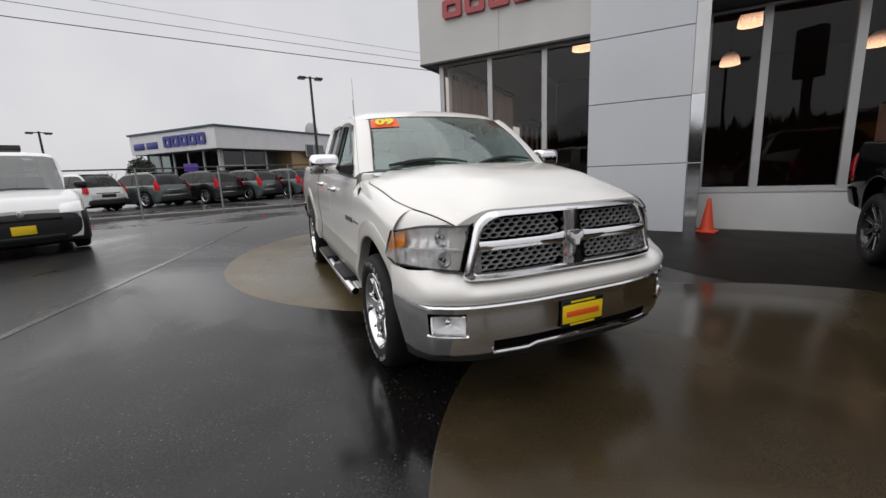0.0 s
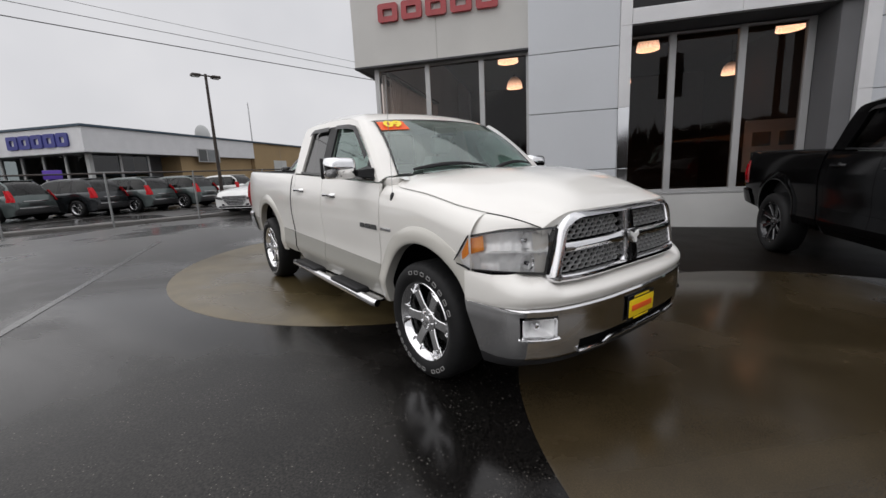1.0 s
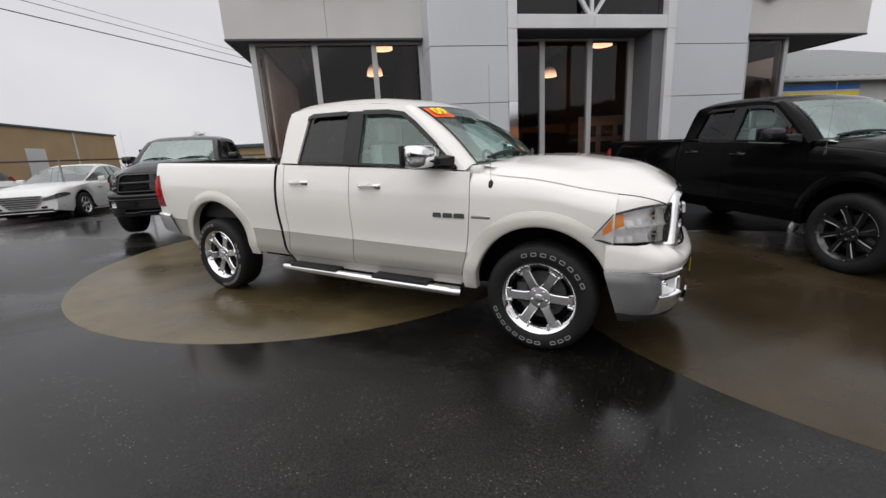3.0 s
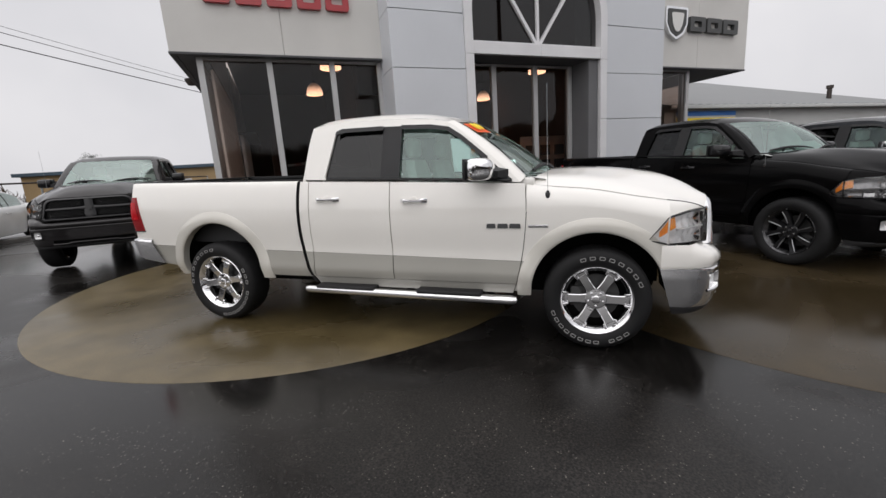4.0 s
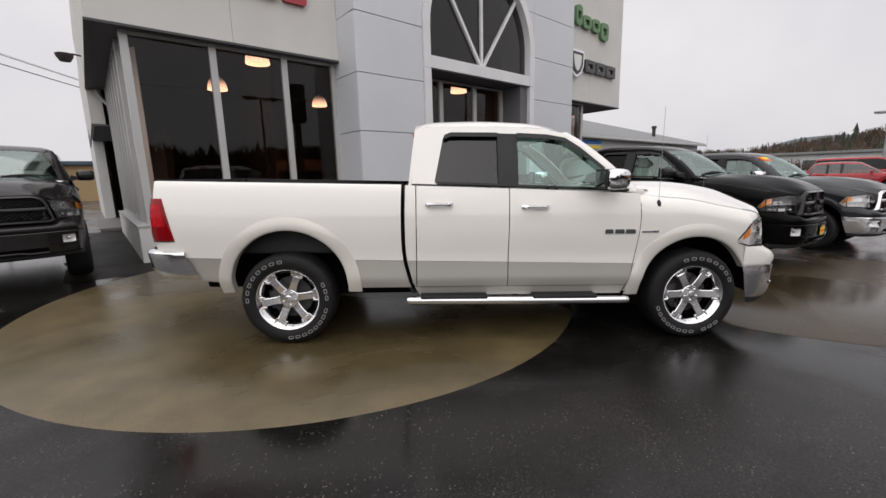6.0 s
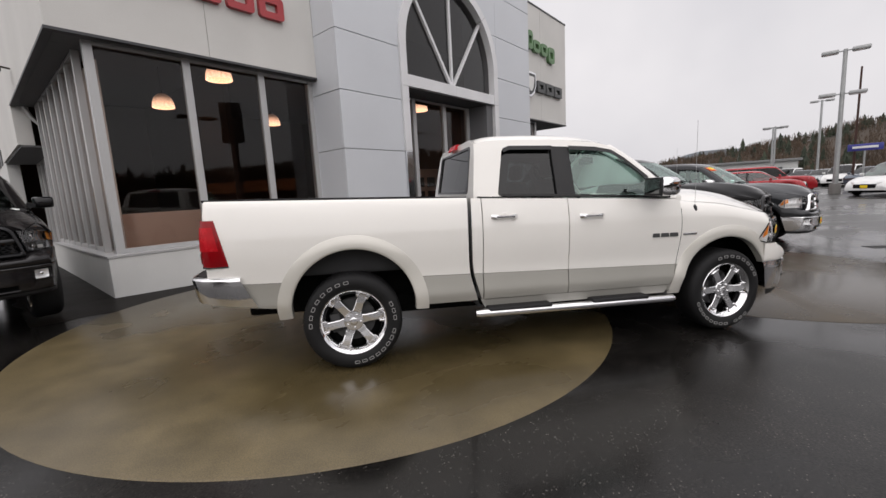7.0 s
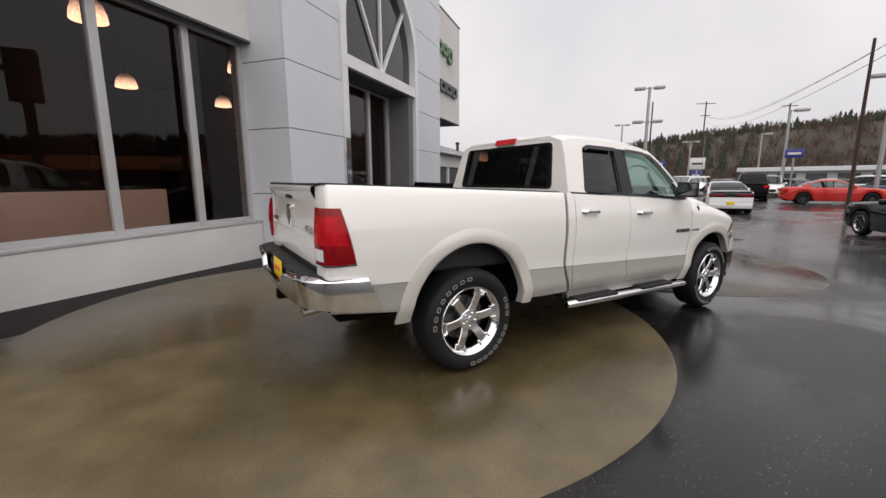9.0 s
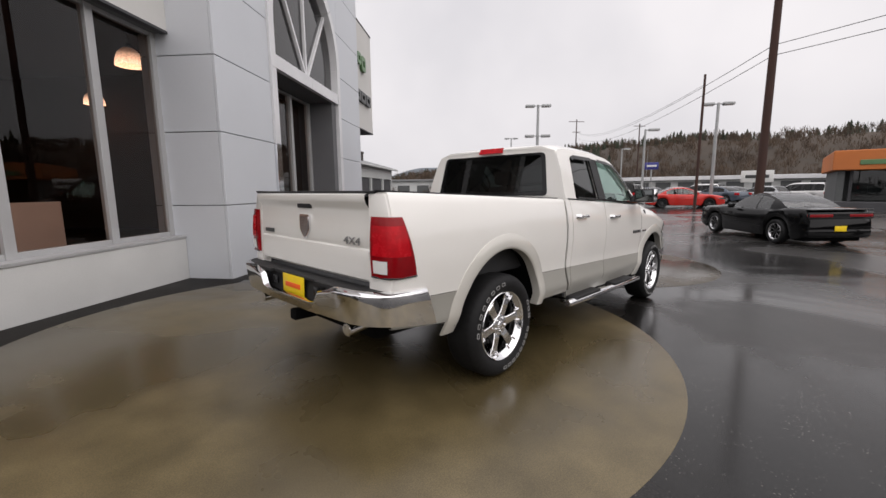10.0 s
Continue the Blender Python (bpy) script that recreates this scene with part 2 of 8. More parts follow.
RED_GLASS = surface("bright_red_lens", (0.46, 0.006, 0.012), 0.25, 0.0, 0.25, 14.0, 60.0, 0.0, 0.0, spec=0.2)
# near-black asphalt; before the entrance it stands for dark reflections
DARK_ASPHALT = surface("darkened_asphalt", (0.0075, 0.006, 0.005), 0.42, 0.0, 0.35, 1.6, 110.0, 0.4, spec=0.07)
CLEAR_LENS = surface("clear_reflector", (0.95, 0.955, 0.96), 0.2, 0.2, 0.08, 25.0, 90.0, 0.3, 0.3)
PLATE_YELLOW = surface("yellow_plate", (0.86, 0.60, 0.01), 0.4, 0.0, 0.05, 10.0, 90.0)
STICKER_YELLOW = surface("sticker_yellow", (0.92, 0.72, 0.03), 0.5, 0.0, 0.05, 10.0, 90.0)
STICKER_RED = surface("sticker_red", (0.84, 0.11, 0.015), 0.5, 0.0, 0.05, 10.0, 90.0)
RED_PAINT_SIGN = surface("sign_red", (0.36, 0.018, 0.024), 0.35, 0.0, 0.1, 5.0, 80.0, 0.0, 0.4)
GREEN_SIGN = surface("sign_green", (0.10, 0.20, 0.085), 0.4, 0.0, 0.12, 5.0, 80.0)
BLUE_SIGN = surface("sign_blue", (0.035, 0.04, 0.24), 0.4, 0.0, 0.12, 2.0, 60.0)
DARK_SIGN = surface("sign_dark", (0.06, 0.062, 0.062), 0.4, 0.1, 0.12, 5.0, 80.0)
WHITE_SIGN = surface("sign_white", (0.72, 0.72, 0.70), 0.5, 0.0, 0.05, 2.0, 60.0)
CAR_GLASS = pane_glass("clear_auto_glass", (0.80, 1.0, 0.94), 2.1, 0.0, (0.84, 1.0, 0.95))
SCREEN_GLASS = pane_glass("windscreen_glass", (0.82, 1.0, 0.95), 2.3, 0.0, (0.9, 1.0, 0.96))
PALE_SCREEN = pane_glass("coated_windscreen_glass", (0.82, 1.0, 0.95), 3.1, 0.0, (0.86, 1.0, 0.95))
LENS_GLASS = pane_glass("lamp_lens", (0.97, 0.97, 0.97))
TINT_GLASS = pane_glass("privacy_glass", (0.055, 0.055, 0.058), 1.52)
STUCCO = surface("grey_stucco", (0.61, 0.60, 0.575), 0.85, 0.0, 0.07, 0.7, 55.0, 0.35)
PANEL_GREY = surface("aluminium_panel", (0.60, 0.62, 0.65), 0.42, 0.1, 0.05, 0.5, 70.0, 0.0, 0.0, 0.2, per_piece=0.012)
JOINT = surface("joint_sealant", (0.17, 0.175, 0.18), 0.8, 0.0, 0.1, 4.0, 80.0)
TRIM_WHITE = surface("white_trim", (0.70, 0.70, 0.71), 0.35, 0.1, 0.06, 1.5, 60.0)
STEEL_TRIM = surface("steel_trim", (0.72, 0.73, 0.75), 0.07, 1.0, 0.06, 3.0, 60.0)
MULLION = surface("silver_mullion", (0.47, 0.47, 0.47), 0.4, 0.3, 0.06, 2.0, 80.0)
BASE_WHITE = surface("white_painted_base", (0.60, 0.60, 0.585), 0.6, 0.0, 0.07, 1.1, 50.0, 0.2)
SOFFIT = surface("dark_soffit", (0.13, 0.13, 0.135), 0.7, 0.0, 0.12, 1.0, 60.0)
FASCIA_EDGE = surface("dark_edge_trim", (0.06, 0.06, 0.065), 0.5, 0.2, 0.12, 2.0, 60.0)
SHOW_GLASS = pane_glass("showroom_glass", (0.66, 0.57, 0.52), 1.41)
ARCH_GLASS = pane_glass("transom_glass", (0.20, 0.20, 0.21), 1.5)
# the room's gloom is put into near-black wall and floor colours
DIM_WALL = surface("dim_showroom_wall", (0.066, 0.042, 0.034), 0.8, 0.0, 0.1, 0.6, 40.0)
DIM_FLOOR = surface("dim_showroom_floor", (0.010, 0.007, 0.006), 0.35, 0.0, 0.15, 1.0, 40.0)
BLIND = surface("vertical_blind", (0.56, 0.52, 0.49), 0.7, 0.0, 0.08, 6.0, 90.0)
BOARD = surface("pinkish_board", (0.80, 0.65, 0.57), 0.7, 0.0, 0.07, 1.2, 60.0)
COPPER = surface("copper_shade", (0.62, 0.34, 0.17), 0.28, 0.9, 0.12, 6.0, 60.0)
BULB = glow("warm_bulb", (1.0, 0.66, 0.40), 22.0)


def lit_shade(name):
    """A ribbed amber dome, brightest at its lower rim where the lamp inside shines through."""
    m, n, l, b = nodes_of(name)
    at, sep, fall, ribs = n.new("ShaderNodeTexCoord"), n.new("ShaderNodeSeparateXYZ"), n.new("ShaderNodeMapRange"), n.new("ShaderNodeTexNoise")
    l.new(at.outputs["Object"], sep.inputs[0])
    l.new(sep.outputs["Z"], fall.inputs["Value"])
    fall.inputs["From Min"].default_value, fall.inputs["From Max"].default_value = -0.12, 0.16
    fall.inputs["To Min"].default_value, fall.inputs["To Max"].default_value = 4.2, 0.30
    l.new(at.outputs["Object"], ribs.inputs["Vector"])
    ribs.inputs["Scale"].default_value, ribs.inputs["Detail"].default_value = 26.0, 2.0
    mul = n.new("ShaderNodeMath")
    mul.operation = "MULTIPLY"
    l.new(fall.outputs["Result"], mul.inputs[0])
    l.new(ribs.outputs["Fac"], mul.inputs[1])
    l.new(mul.outputs[0], b.inputs["Emission Strength"])
    b.inputs["Emission Color"].default_value = (1.0, 0.62, 0.42, 1)
    b.inputs["Base Color"].default_value = (0.42, 0.24, 0.14, 1)
    b.inputs["Roughness"].default_value = 0.3
    return m


SHADE_LIT = lit_shade("lit_prismatic_shade")
CONE_ORANGE = surface("cone_orange", (0.60, 0.055, 0.012), 0.5, 0.0, 0.1, 6.0, 80.0)
GALV = surface("galvanised_steel", (0.36, 0.37, 0.37), 0.45, 0.7, 0.14, 3.0, 60.0)
POLE_DARK = surface("bronze_pole", (0.055, 0.045, 0.04), 0.5, 0.4, 0.15, 3.0, 60.0)
TIMBER = surface("creosoted_timber", (0.050, 0.024, 0.018), 0.85, 0.0, 0.25, 2.0, 40.0, 0.4)
WIRE = surface("cable_black", (0.03, 0.03, 0.032), 0.6, 0.0, 0.1)
KERB = surface("wet_kerb_concrete", (0.15, 0.143, 0.135), 0.5, 0.0, 0.15, 2.0, 60.0, 0.3)
SEAM_SHEEN = surface("wet_seam_sheen", (0.034, 0.033, 0.032), 0.16, 0.0, 0.5, 6.0, 60.0, 0.2)
DRAIN_IRON = surface("drain_iron", (0.06, 0.06, 0.06), 0.5, 0.6, 0.2, 6.0, 60.0, 0.3)


# ---------------------------------------------------------------- mesh helpers
class Geo:
    """Collects vertices and faces for one mesh."""

    def __init__(self):
        self.v, self.f = [], []

    def add(self, verts, faces):
        k = len(self.v)
        self.v += [tuple(p) for p in verts]
        self.f += [tuple(i + k for i in f) for f in faces]
        return self

    def box(self, x0, x1, y0, y1, z0, z1, bevel=0.0):
        (x0, x1), (y0, y1), (z0, z1) = sorted((x0, x1)), sorted((y0, y1)), sorted((z0, z1))
        b = min(bevel, abs(x1 - x0) * 0.45, abs(y1 - y0) * 0.45, abs(z1 - z0) * 0.45)
        if b <= 0:
            vs = [(x, y, z) for x in (x0, x1) for y in (y0, y1) for z in (z0, z1)]
            return self.add(vs, [(0, 1, 3, 2), (4, 6, 7, 5), (0, 4, 5, 1), (2, 3, 7, 6), (0, 2, 6, 4), (1, 5, 7, 3)])
        bm = bmesh.new()
        bmesh.ops.create_cube(bm, size=1.0)
        for p in bm.verts:
            p.co = ((x0 + x1) / 2 + p.co.x * (x1 - x0), (y0 + y1) / 2 + p.co.y * (y1 - y0), (z0 + z1) / 2 + p.co.z * (z1 - z0))
        bmesh.ops.bevel(bm, geom=bm.edges[:], offset=b, segments=2, profile=0.5, affect="EDGES")
        return self.take(bm)

    def take(self, bm):
        bm.verts.index_update()
        self.add([p.co[:] for p in bm.verts], [[p.index for p in f.verts] for f in bm.faces])
        bm.free()
        return self

    def loft(self, rings, closed=False, caps=False, wrap=False):
        """Joins rings (lists of points of one length) side by side. closed: each ring is a loop. wrap: the last ring meets the first."""
        n, m = len(rings), len(rings[0])
        vs = [p for r in rings for p in r]
        fs = []
        for i in range(n if wrap else n - 1):
            j = (i + 1) % n
            for k in range(m if closed else m - 1):
                q = (k + 1) % m
                fs.append((i * m + k, i * m + q, j * m + q, j * m + k))
        if caps and closed:
            fs += [tuple(range(m))[::-1], tuple((n - 1) * m + k for k in range(m))]
        return self.add(vs, fs)

    def tube(self, path, r, n=8, caps=True):
        path = [Vector(p) for p in path]
        rad = r if isinstance(r, (list, tuple)) else [r] * len(path)
        rings, side = [], None
        for i, p in enumerate(path):
            d = (path[min(i + 1, len(path) - 1)] - path[max(i - 1, 0)]).normalized()
            if side is None:
                side = d.orthogonal().normalized()
            side = (side - d * side.dot(d)).normalized()
            up = d.cross(side)
            rings.append([p + (side * math.cos(a) + up * math.sin(a)) * rad[i] for a in (2 * math.pi * k / n for k in range(n))])
        return self.loft(rings, closed=True, caps=caps)

    def lathe(self, profile, n, centre, axis="y", start=0.0, span=2 * math.pi):
        """profile: (radius, along the axis)."""
        cx, cy, cz = centre
        rings = []
        full = abs(span - 2 * math.pi) < 1e-6
        for k in range(n if full else n + 1):
            a = start + span * k / n
            c, s = math.cos(a), math.sin(a)
            if axis == "y":
                rings.append([(cx + r * c, cy + h, cz + r * s) for r, h in profile])
            elif axis == "z":
                rings.append([(cx + r * c, cy + r * s, cz + h) for r, h in profile])
            else:
                rings.append([(cx + h, cy + r * c, cz + r * s) for r, h in profile])
        return self.loft(rings, wrap=full)

    def prism(self, outline, to3, depth, holes=()):
        """A plate with an outline and holes: to3(a, b, d) places it; d runs from 0 to depth."""
        bm = bmesh.new()
        loops = [outline, *holes]
        edges = []
        for lp in loops:
            vs = [bm.verts.new((a, b, 0)) for a, b in lp]
            edges += [bm.edges.new((vs[i], vs[(i + 1) % len(vs)])) for i in range(len(vs))]
        bmesh.ops.triangle_fill(bm, use_beauty=True, edges=edges)
        bm.verts.index_update()
        flat = [(p.co.x, p.co.y) for p in bm.verts]
        tris = [[p.index for p in f.verts] for f in bm.faces]
        bm.free()
        n = len(flat)
        vs = [to3(a, b, 0) for a, b in flat]
        fs = [tuple(t) for t in tris]
        if depth:
            vs += [to3(a, b, depth) for a, b in flat]
            fs += [tuple(i + n for i in t)[::-1] for t in tris]
            k = 0
            for lp in loops:
                m = len(lp)
                fs += [(k + i, k + (i + 1) % m, n + k + (i + 1) % m, n + k + i) for i in range(m)]
                k += m
        return self.add(vs, fs)


def part(name, geo, material, parent=None, label="", smooth=38.0):
    """Links one mesh, under a thing or a part where parent is given."""
    me = bpy.data.meshes.new(name)
    if isinstance(geo, Geo):
        me.from_pydata([tuple(p) for p in geo.v], [], geo.f)
    else:
        geo.to_mesh(me)
        geo.free()
    bm = bmesh.new()
    bm.from_mesh(me)
    bmesh.ops.remove_doubles(bm, verts=bm.verts[:], dist=1e-5)
    bmesh.ops.recalc_face_normals(bm, faces=bm.faces[:])
    bm.to_mesh(me)
    bm.free()
    if smooth:
        me.polygons.foreach_set("use_smooth", [True] * len(me.polygons))
        me.set_sharp_from_angle(angle=radians(smooth))
    me.materials.append(material)
    ob = new(name, me)
    if parent is not None:
        ob.parent = parent
    if label:
        ob["label"] = label
    return ob


def face_out(ob, centre):
    """Turns an open sheet's faces away from a point behind it."""
    c = Vector(centre)
    if sum(f.area * f.normal.dot(f.center - c) for f in ob.data.polygons) < 0:
        ob.data.flip_normals()
    return ob


def pane_sheet(name, corners, glass, parent, centre):
    """One sheet of glass that faces away from the point behind it."""
    ob = face_out(part(name, Geo().add(corners, [(0, 1, 2, 3)]), glass, parent, smooth=0), centre)
    ob.visible_shadow = False
    return ob


def shared(name, me, m, parent=None):
    """One more object on a mesh that is already there."""
    ob = new(name, me)
    if parent is not None:
        ob.parent = parent
    ob.matrix_basis = m
    return ob


def thing(name, label, category, m=None, group="", kind=""):
    ob = new(name)
    ob.empty_display_size = 0.3
    if m is not None:
        ob.matrix_basis = m
    return tagged(ob, label, category, group, kind)


def box(name, dims, material, parent=None, bevel=0.004, label="", smooth=15.0):
    return part(name, Geo().box(*dims, bevel), material, parent, label, smooth)


def arc(cx, cy, r, a0, a1, n):
    return [(cx + r * math.cos(radians(a0 + (a1 - a0) * k / n)), cy + r * math.sin(radians(a0 + (a1 - a0) * k / n))) for k in range(n + 1)]


def rounded(points, r, n=5):
    """A closed outline with rounded corners; r is one radius or one for each corner."""
    out = []
    m = len(points)
    for i in range(m):
        p, a, b = Vector(points[i]), Vector(points[i - 1]), Vector(points[(i + 1) % m])
        ri = r[i] if isinstance(r, (list, tuple)) else r
        da, db = (a - p), (b - p)
        ri = min(ri, da.length * 0.45, db.length * 0.45)
        s, e = p + da.normalized() * ri, p + db.normalized() * ri
        for k in range(n + 1):
            t = k / n
            out.append(tuple((1 - t) ** 2 * s + 2 * t * (1 - t) * p + t * t * e))
    return out


def curve_of(pairs):
    """A smooth function through (x, y) pairs."""
    xs, ys = np.array([p[0] for p in pairs], float), np.array([p[1] for p in pairs], float)
    h, m = np.diff(xs), np.diff(ys) / np.diff(xs)
    d = np.zeros(len(xs))
    d[0], d[-1] = m[0], m[-1]
    for i in range(1, len(xs) - 1):
        if m[i - 1] * m[i] > 0:
            w1, w2 = 2 * h[i] + h[i - 1], h[i] + 2 * h[i - 1]
            d[i] = (w1 + w2) / (w1 / m[i - 1] + w2 / m[i])

    def at(x):
        x = min(max(x, xs[0]), xs[-1])
        i = int(min(max(np.searchsorted(xs, x) - 1, 0), len(xs) - 2))
        h = xs[i + 1] - xs[i]
        t = (x - xs[i]) / h
        return float((2 * t**3 - 3 * t**2 + 1) * ys[i] + (t**3 - 2 * t**2 + t) * h * d[i] + (3 * t**2 - 2 * t**3) * ys[i + 1] + (t**3 - t**2) * h * d[i + 1])

    return at


def rnd(a, b):
    return random.uniform(a, b)


# ---------------------------------------------------------------- ground
GROUND_Z = [(-800, 0.17), (-60, 0.17), (-9, 0.17), (-6.5, 0.158), (-5, 0.131), (-4, 0.1064), (0, 0.0), (9, -0.2394), (10, -0.252), (12, -0.25), (16, -0.20), (22, -0.10), (40, 0.0), (800, 0.0)]


def ground_z(x):
    """The lot falls gently along the display row and lies level to either side."""
    return float(np.interp(x, [p[0] for p in GROUND_Z], [p[1] for p in GROUND_Z]))


def on_ground(x, y, heading, lift=0.0):
    """A pose on the sloping lot, facing heading degrees."""
    e = 0.8
    k = (ground_z(x + e) - ground_z(x - e)) / (2 * e)
    up = Vector((-k, 0, 1)).normalized()
    f = Vector((math.cos(radians(heading)), math.sin(radians(heading)), 0))
    f = (f - up * f.dot(up)).normalized()
    s = up.cross(f)
    c = Vector((x, y, ground_z(x))) + up * lift
    return Matrix(((f.x, s.x, up.x, c.x), (f.y, s.y, up.y, c.y), (f.z, s.z, up.z, c.z), (0, 0, 0, 1)))


xs_g = sorted({p[0] for p in GROUND_Z} | {-300, -150, 100, 200, 400})
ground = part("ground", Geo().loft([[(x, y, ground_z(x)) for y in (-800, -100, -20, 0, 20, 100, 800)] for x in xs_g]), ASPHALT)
tagged(ground, "rain-wet dark asphalt car lot with puddles and loose aggregate", "ground", kind="structure")


def concrete_pad(x, y, r, label, mat):
    g = Geo().lathe([(0.001, 0.006), (r * 0.5, 0.006), (r - 0.012, 0.006), (r, 0.001), (r, -0.05)], 128, (0, 0, 0), "z")
    ob = part("concrete_pad", g, mat)
    ob.matrix_basis = on_ground(x, y, 0)
    return tagged(ob, label, "pavement", kind="structure")


concrete_pad(-0.14, 0.92, 3.11, "round wet tan concrete display pad set in the asphalt", CONCRETE_PAD)
concrete_pad(6.09, 1.56, 2.92, "round soaked brown concrete display pad in front of the showroom", CONCRETE_SOAKED)


def ground_line(x0, y0, x1, y1, w, name, label, mat, z=0.004):
    d = Vector((x1 - x0, y1 - y0, 0)).normalized()
    s = Vector((-d.y, d.x, 0)) * w / 2
    a, b = Vector((x0, y0, 0)), Vector((x1, y1, 0))
    n = 24
    rings = []
    for k in range(n + 1):
        p = a.lerp(b, k / n)
        p.z = ground_z(p.x) + z
        j = rnd(0.75, 1.1)
        rings.append([p - s * j - Vector((0, 0, 0.01)), p - s * j, p + s * j, p + s * j - Vector((0, 0, 0.01))])
    return tagged(part(name, Geo().loft(rings), mat), label, "marking", kind="structure")


# a wet asphalt seam; its faint gleam is put into the paler colour
ground_line(1.6, -3.92, -4.9, -2.0, 0.10, "asphalt_seam", "faint wet seam in the asphalt with its gleam painted pale", SEAM_SHEEN)

# ---------------------------------------------------------------- dealership
SC = 0.98
FRAME_AXES = pose(-3.793, 2.421, 0.09, 0, 0, 38.5)
FACADE = FRAME_AXES @ Matrix.Diagonal((SC, SC, SC, 1))
dealer = thing("dealership_building", "grey two-storey car showroom with arched entrance and large windows", "building", FACADE, kind="structure")
TOP, SOF = 8.12, 3.89


def sheet(name, u0, u1, v0, v1, z0, z1, mat, bevel=0.004, label=""):
    return box(name, (u0, u1, v0, v1, z0, z1), mat, dealer, bevel, label)


def dark_strip(corners, label, bow=0.0):
    """Darker, duller asphalt beside the walls; corners are along and across the front."""
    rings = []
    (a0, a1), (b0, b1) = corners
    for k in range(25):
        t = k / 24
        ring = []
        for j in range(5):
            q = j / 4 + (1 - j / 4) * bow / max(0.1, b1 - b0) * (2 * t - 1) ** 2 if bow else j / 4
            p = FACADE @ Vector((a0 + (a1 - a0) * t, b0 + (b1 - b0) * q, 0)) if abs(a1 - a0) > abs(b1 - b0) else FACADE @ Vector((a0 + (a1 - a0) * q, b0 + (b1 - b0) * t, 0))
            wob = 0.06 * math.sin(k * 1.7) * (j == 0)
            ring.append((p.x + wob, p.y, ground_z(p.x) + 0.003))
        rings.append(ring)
    ob = part("asphalt_strip", Geo().loft(rings), DARK_ASPHALT)
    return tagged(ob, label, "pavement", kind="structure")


dark_strip(((-0.75, 4.2), (-0.95, 0.15)), "darker dull asphalt strip along the showroom wall")
# reflections of building and black truck, laid down as a dark sheet
dark_strip(((4.21, 12.2), (-4.7, -0.3)), "asphalt strip before the entrance with dark reflections painted in", 2.6)
dark_strip(((-0.75, 0.30), (0.16, 6.0)), "darker dull asphalt strip along the side wall")

# upper storeys
sheet("fascia", 0, 2.10, 0, 0.30, SOF, TOP, STUCCO, label="smooth grey stucco fascia")
sheet("fascia", 2.106, 4.22, 0, 0.30, SOF, TOP, STUCCO)
sheet("side_fascia", 0, 0.30, 0.302, 6.0, SOF, TOP, STUCCO)
sheet("fascia_edge", -0.012, 4.218, -0.012, 0.10, SOF - 0.045, SOF - 0.001, FASCIA_EDGE)
sheet("fascia_edge", -0.012, 0.10, 0.102, 6.0, SOF - 0.045, SOF - 0.001, FASCIA_EDGE)
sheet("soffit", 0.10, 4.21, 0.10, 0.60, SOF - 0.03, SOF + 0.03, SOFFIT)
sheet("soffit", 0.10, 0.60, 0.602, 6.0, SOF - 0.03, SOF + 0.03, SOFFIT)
sheet("fascia", 12.21, 14.55, 0, 0.30, 3.95, TOP, STUCCO)
sheet("fascia", 14.556, 16.9, 0, 0.30, 3.95, TOP, STUCCO)
sheet("side_fascia", 16.6, 16.9, 0.302, 9.0, 3.95, TOP, STUCCO)
sheet("fascia_edge", 12.21, 16.915, -0.012, 0.10, 3.905, 3.949, FASCIA_EDGE)
sheet("fascia_edge", 16.80, 16.915, 0.102, 9.0, 3.905, 3.949, FASCIA_EDGE)
sheet("soffit", 12.21, 16.8, 0.10, 9.0, 3.93, 4.0, SOFFIT)
sheet("roof", 0.1, 16.8, 0.32, 14.0, TOP - 0.25, TOP - 0.05, SOFFIT)
sheet("roof_coping", -0.02, 4.22, -0.02, 0.34, TOP, TOP + 0.06, FASCIA_EDGE)
sheet("roof_coping", 12.21, 16.92, -0.02, 0.34, TOP, TOP + 0.06, FASCIA_EDGE)
sheet("rear_wall", 0.3, 16.6, 13.9, 14.1, 0, TOP - 0.3, STUCCO)

# base wall and sill, front and side
sheet("base_wall", 0.26, 4.215, 0.02, 0.30, -0.4, 0.62, BASE_WHITE, 0.012, "white painted low wall with grime")
sheet("base_wall", 0.26, 0.54, 0.302, 5.7, -0.4, 0.62, BASE_WHITE, 0.012)
sheet("sill_flashing", 0.245, 4.215, 0.005, 0.32, 0.622, 0.66, MULLION)
sheet("sill_flashing", 0.245, 0.56, 0.322, 5.7, 0.622, 0.66, MULLION)


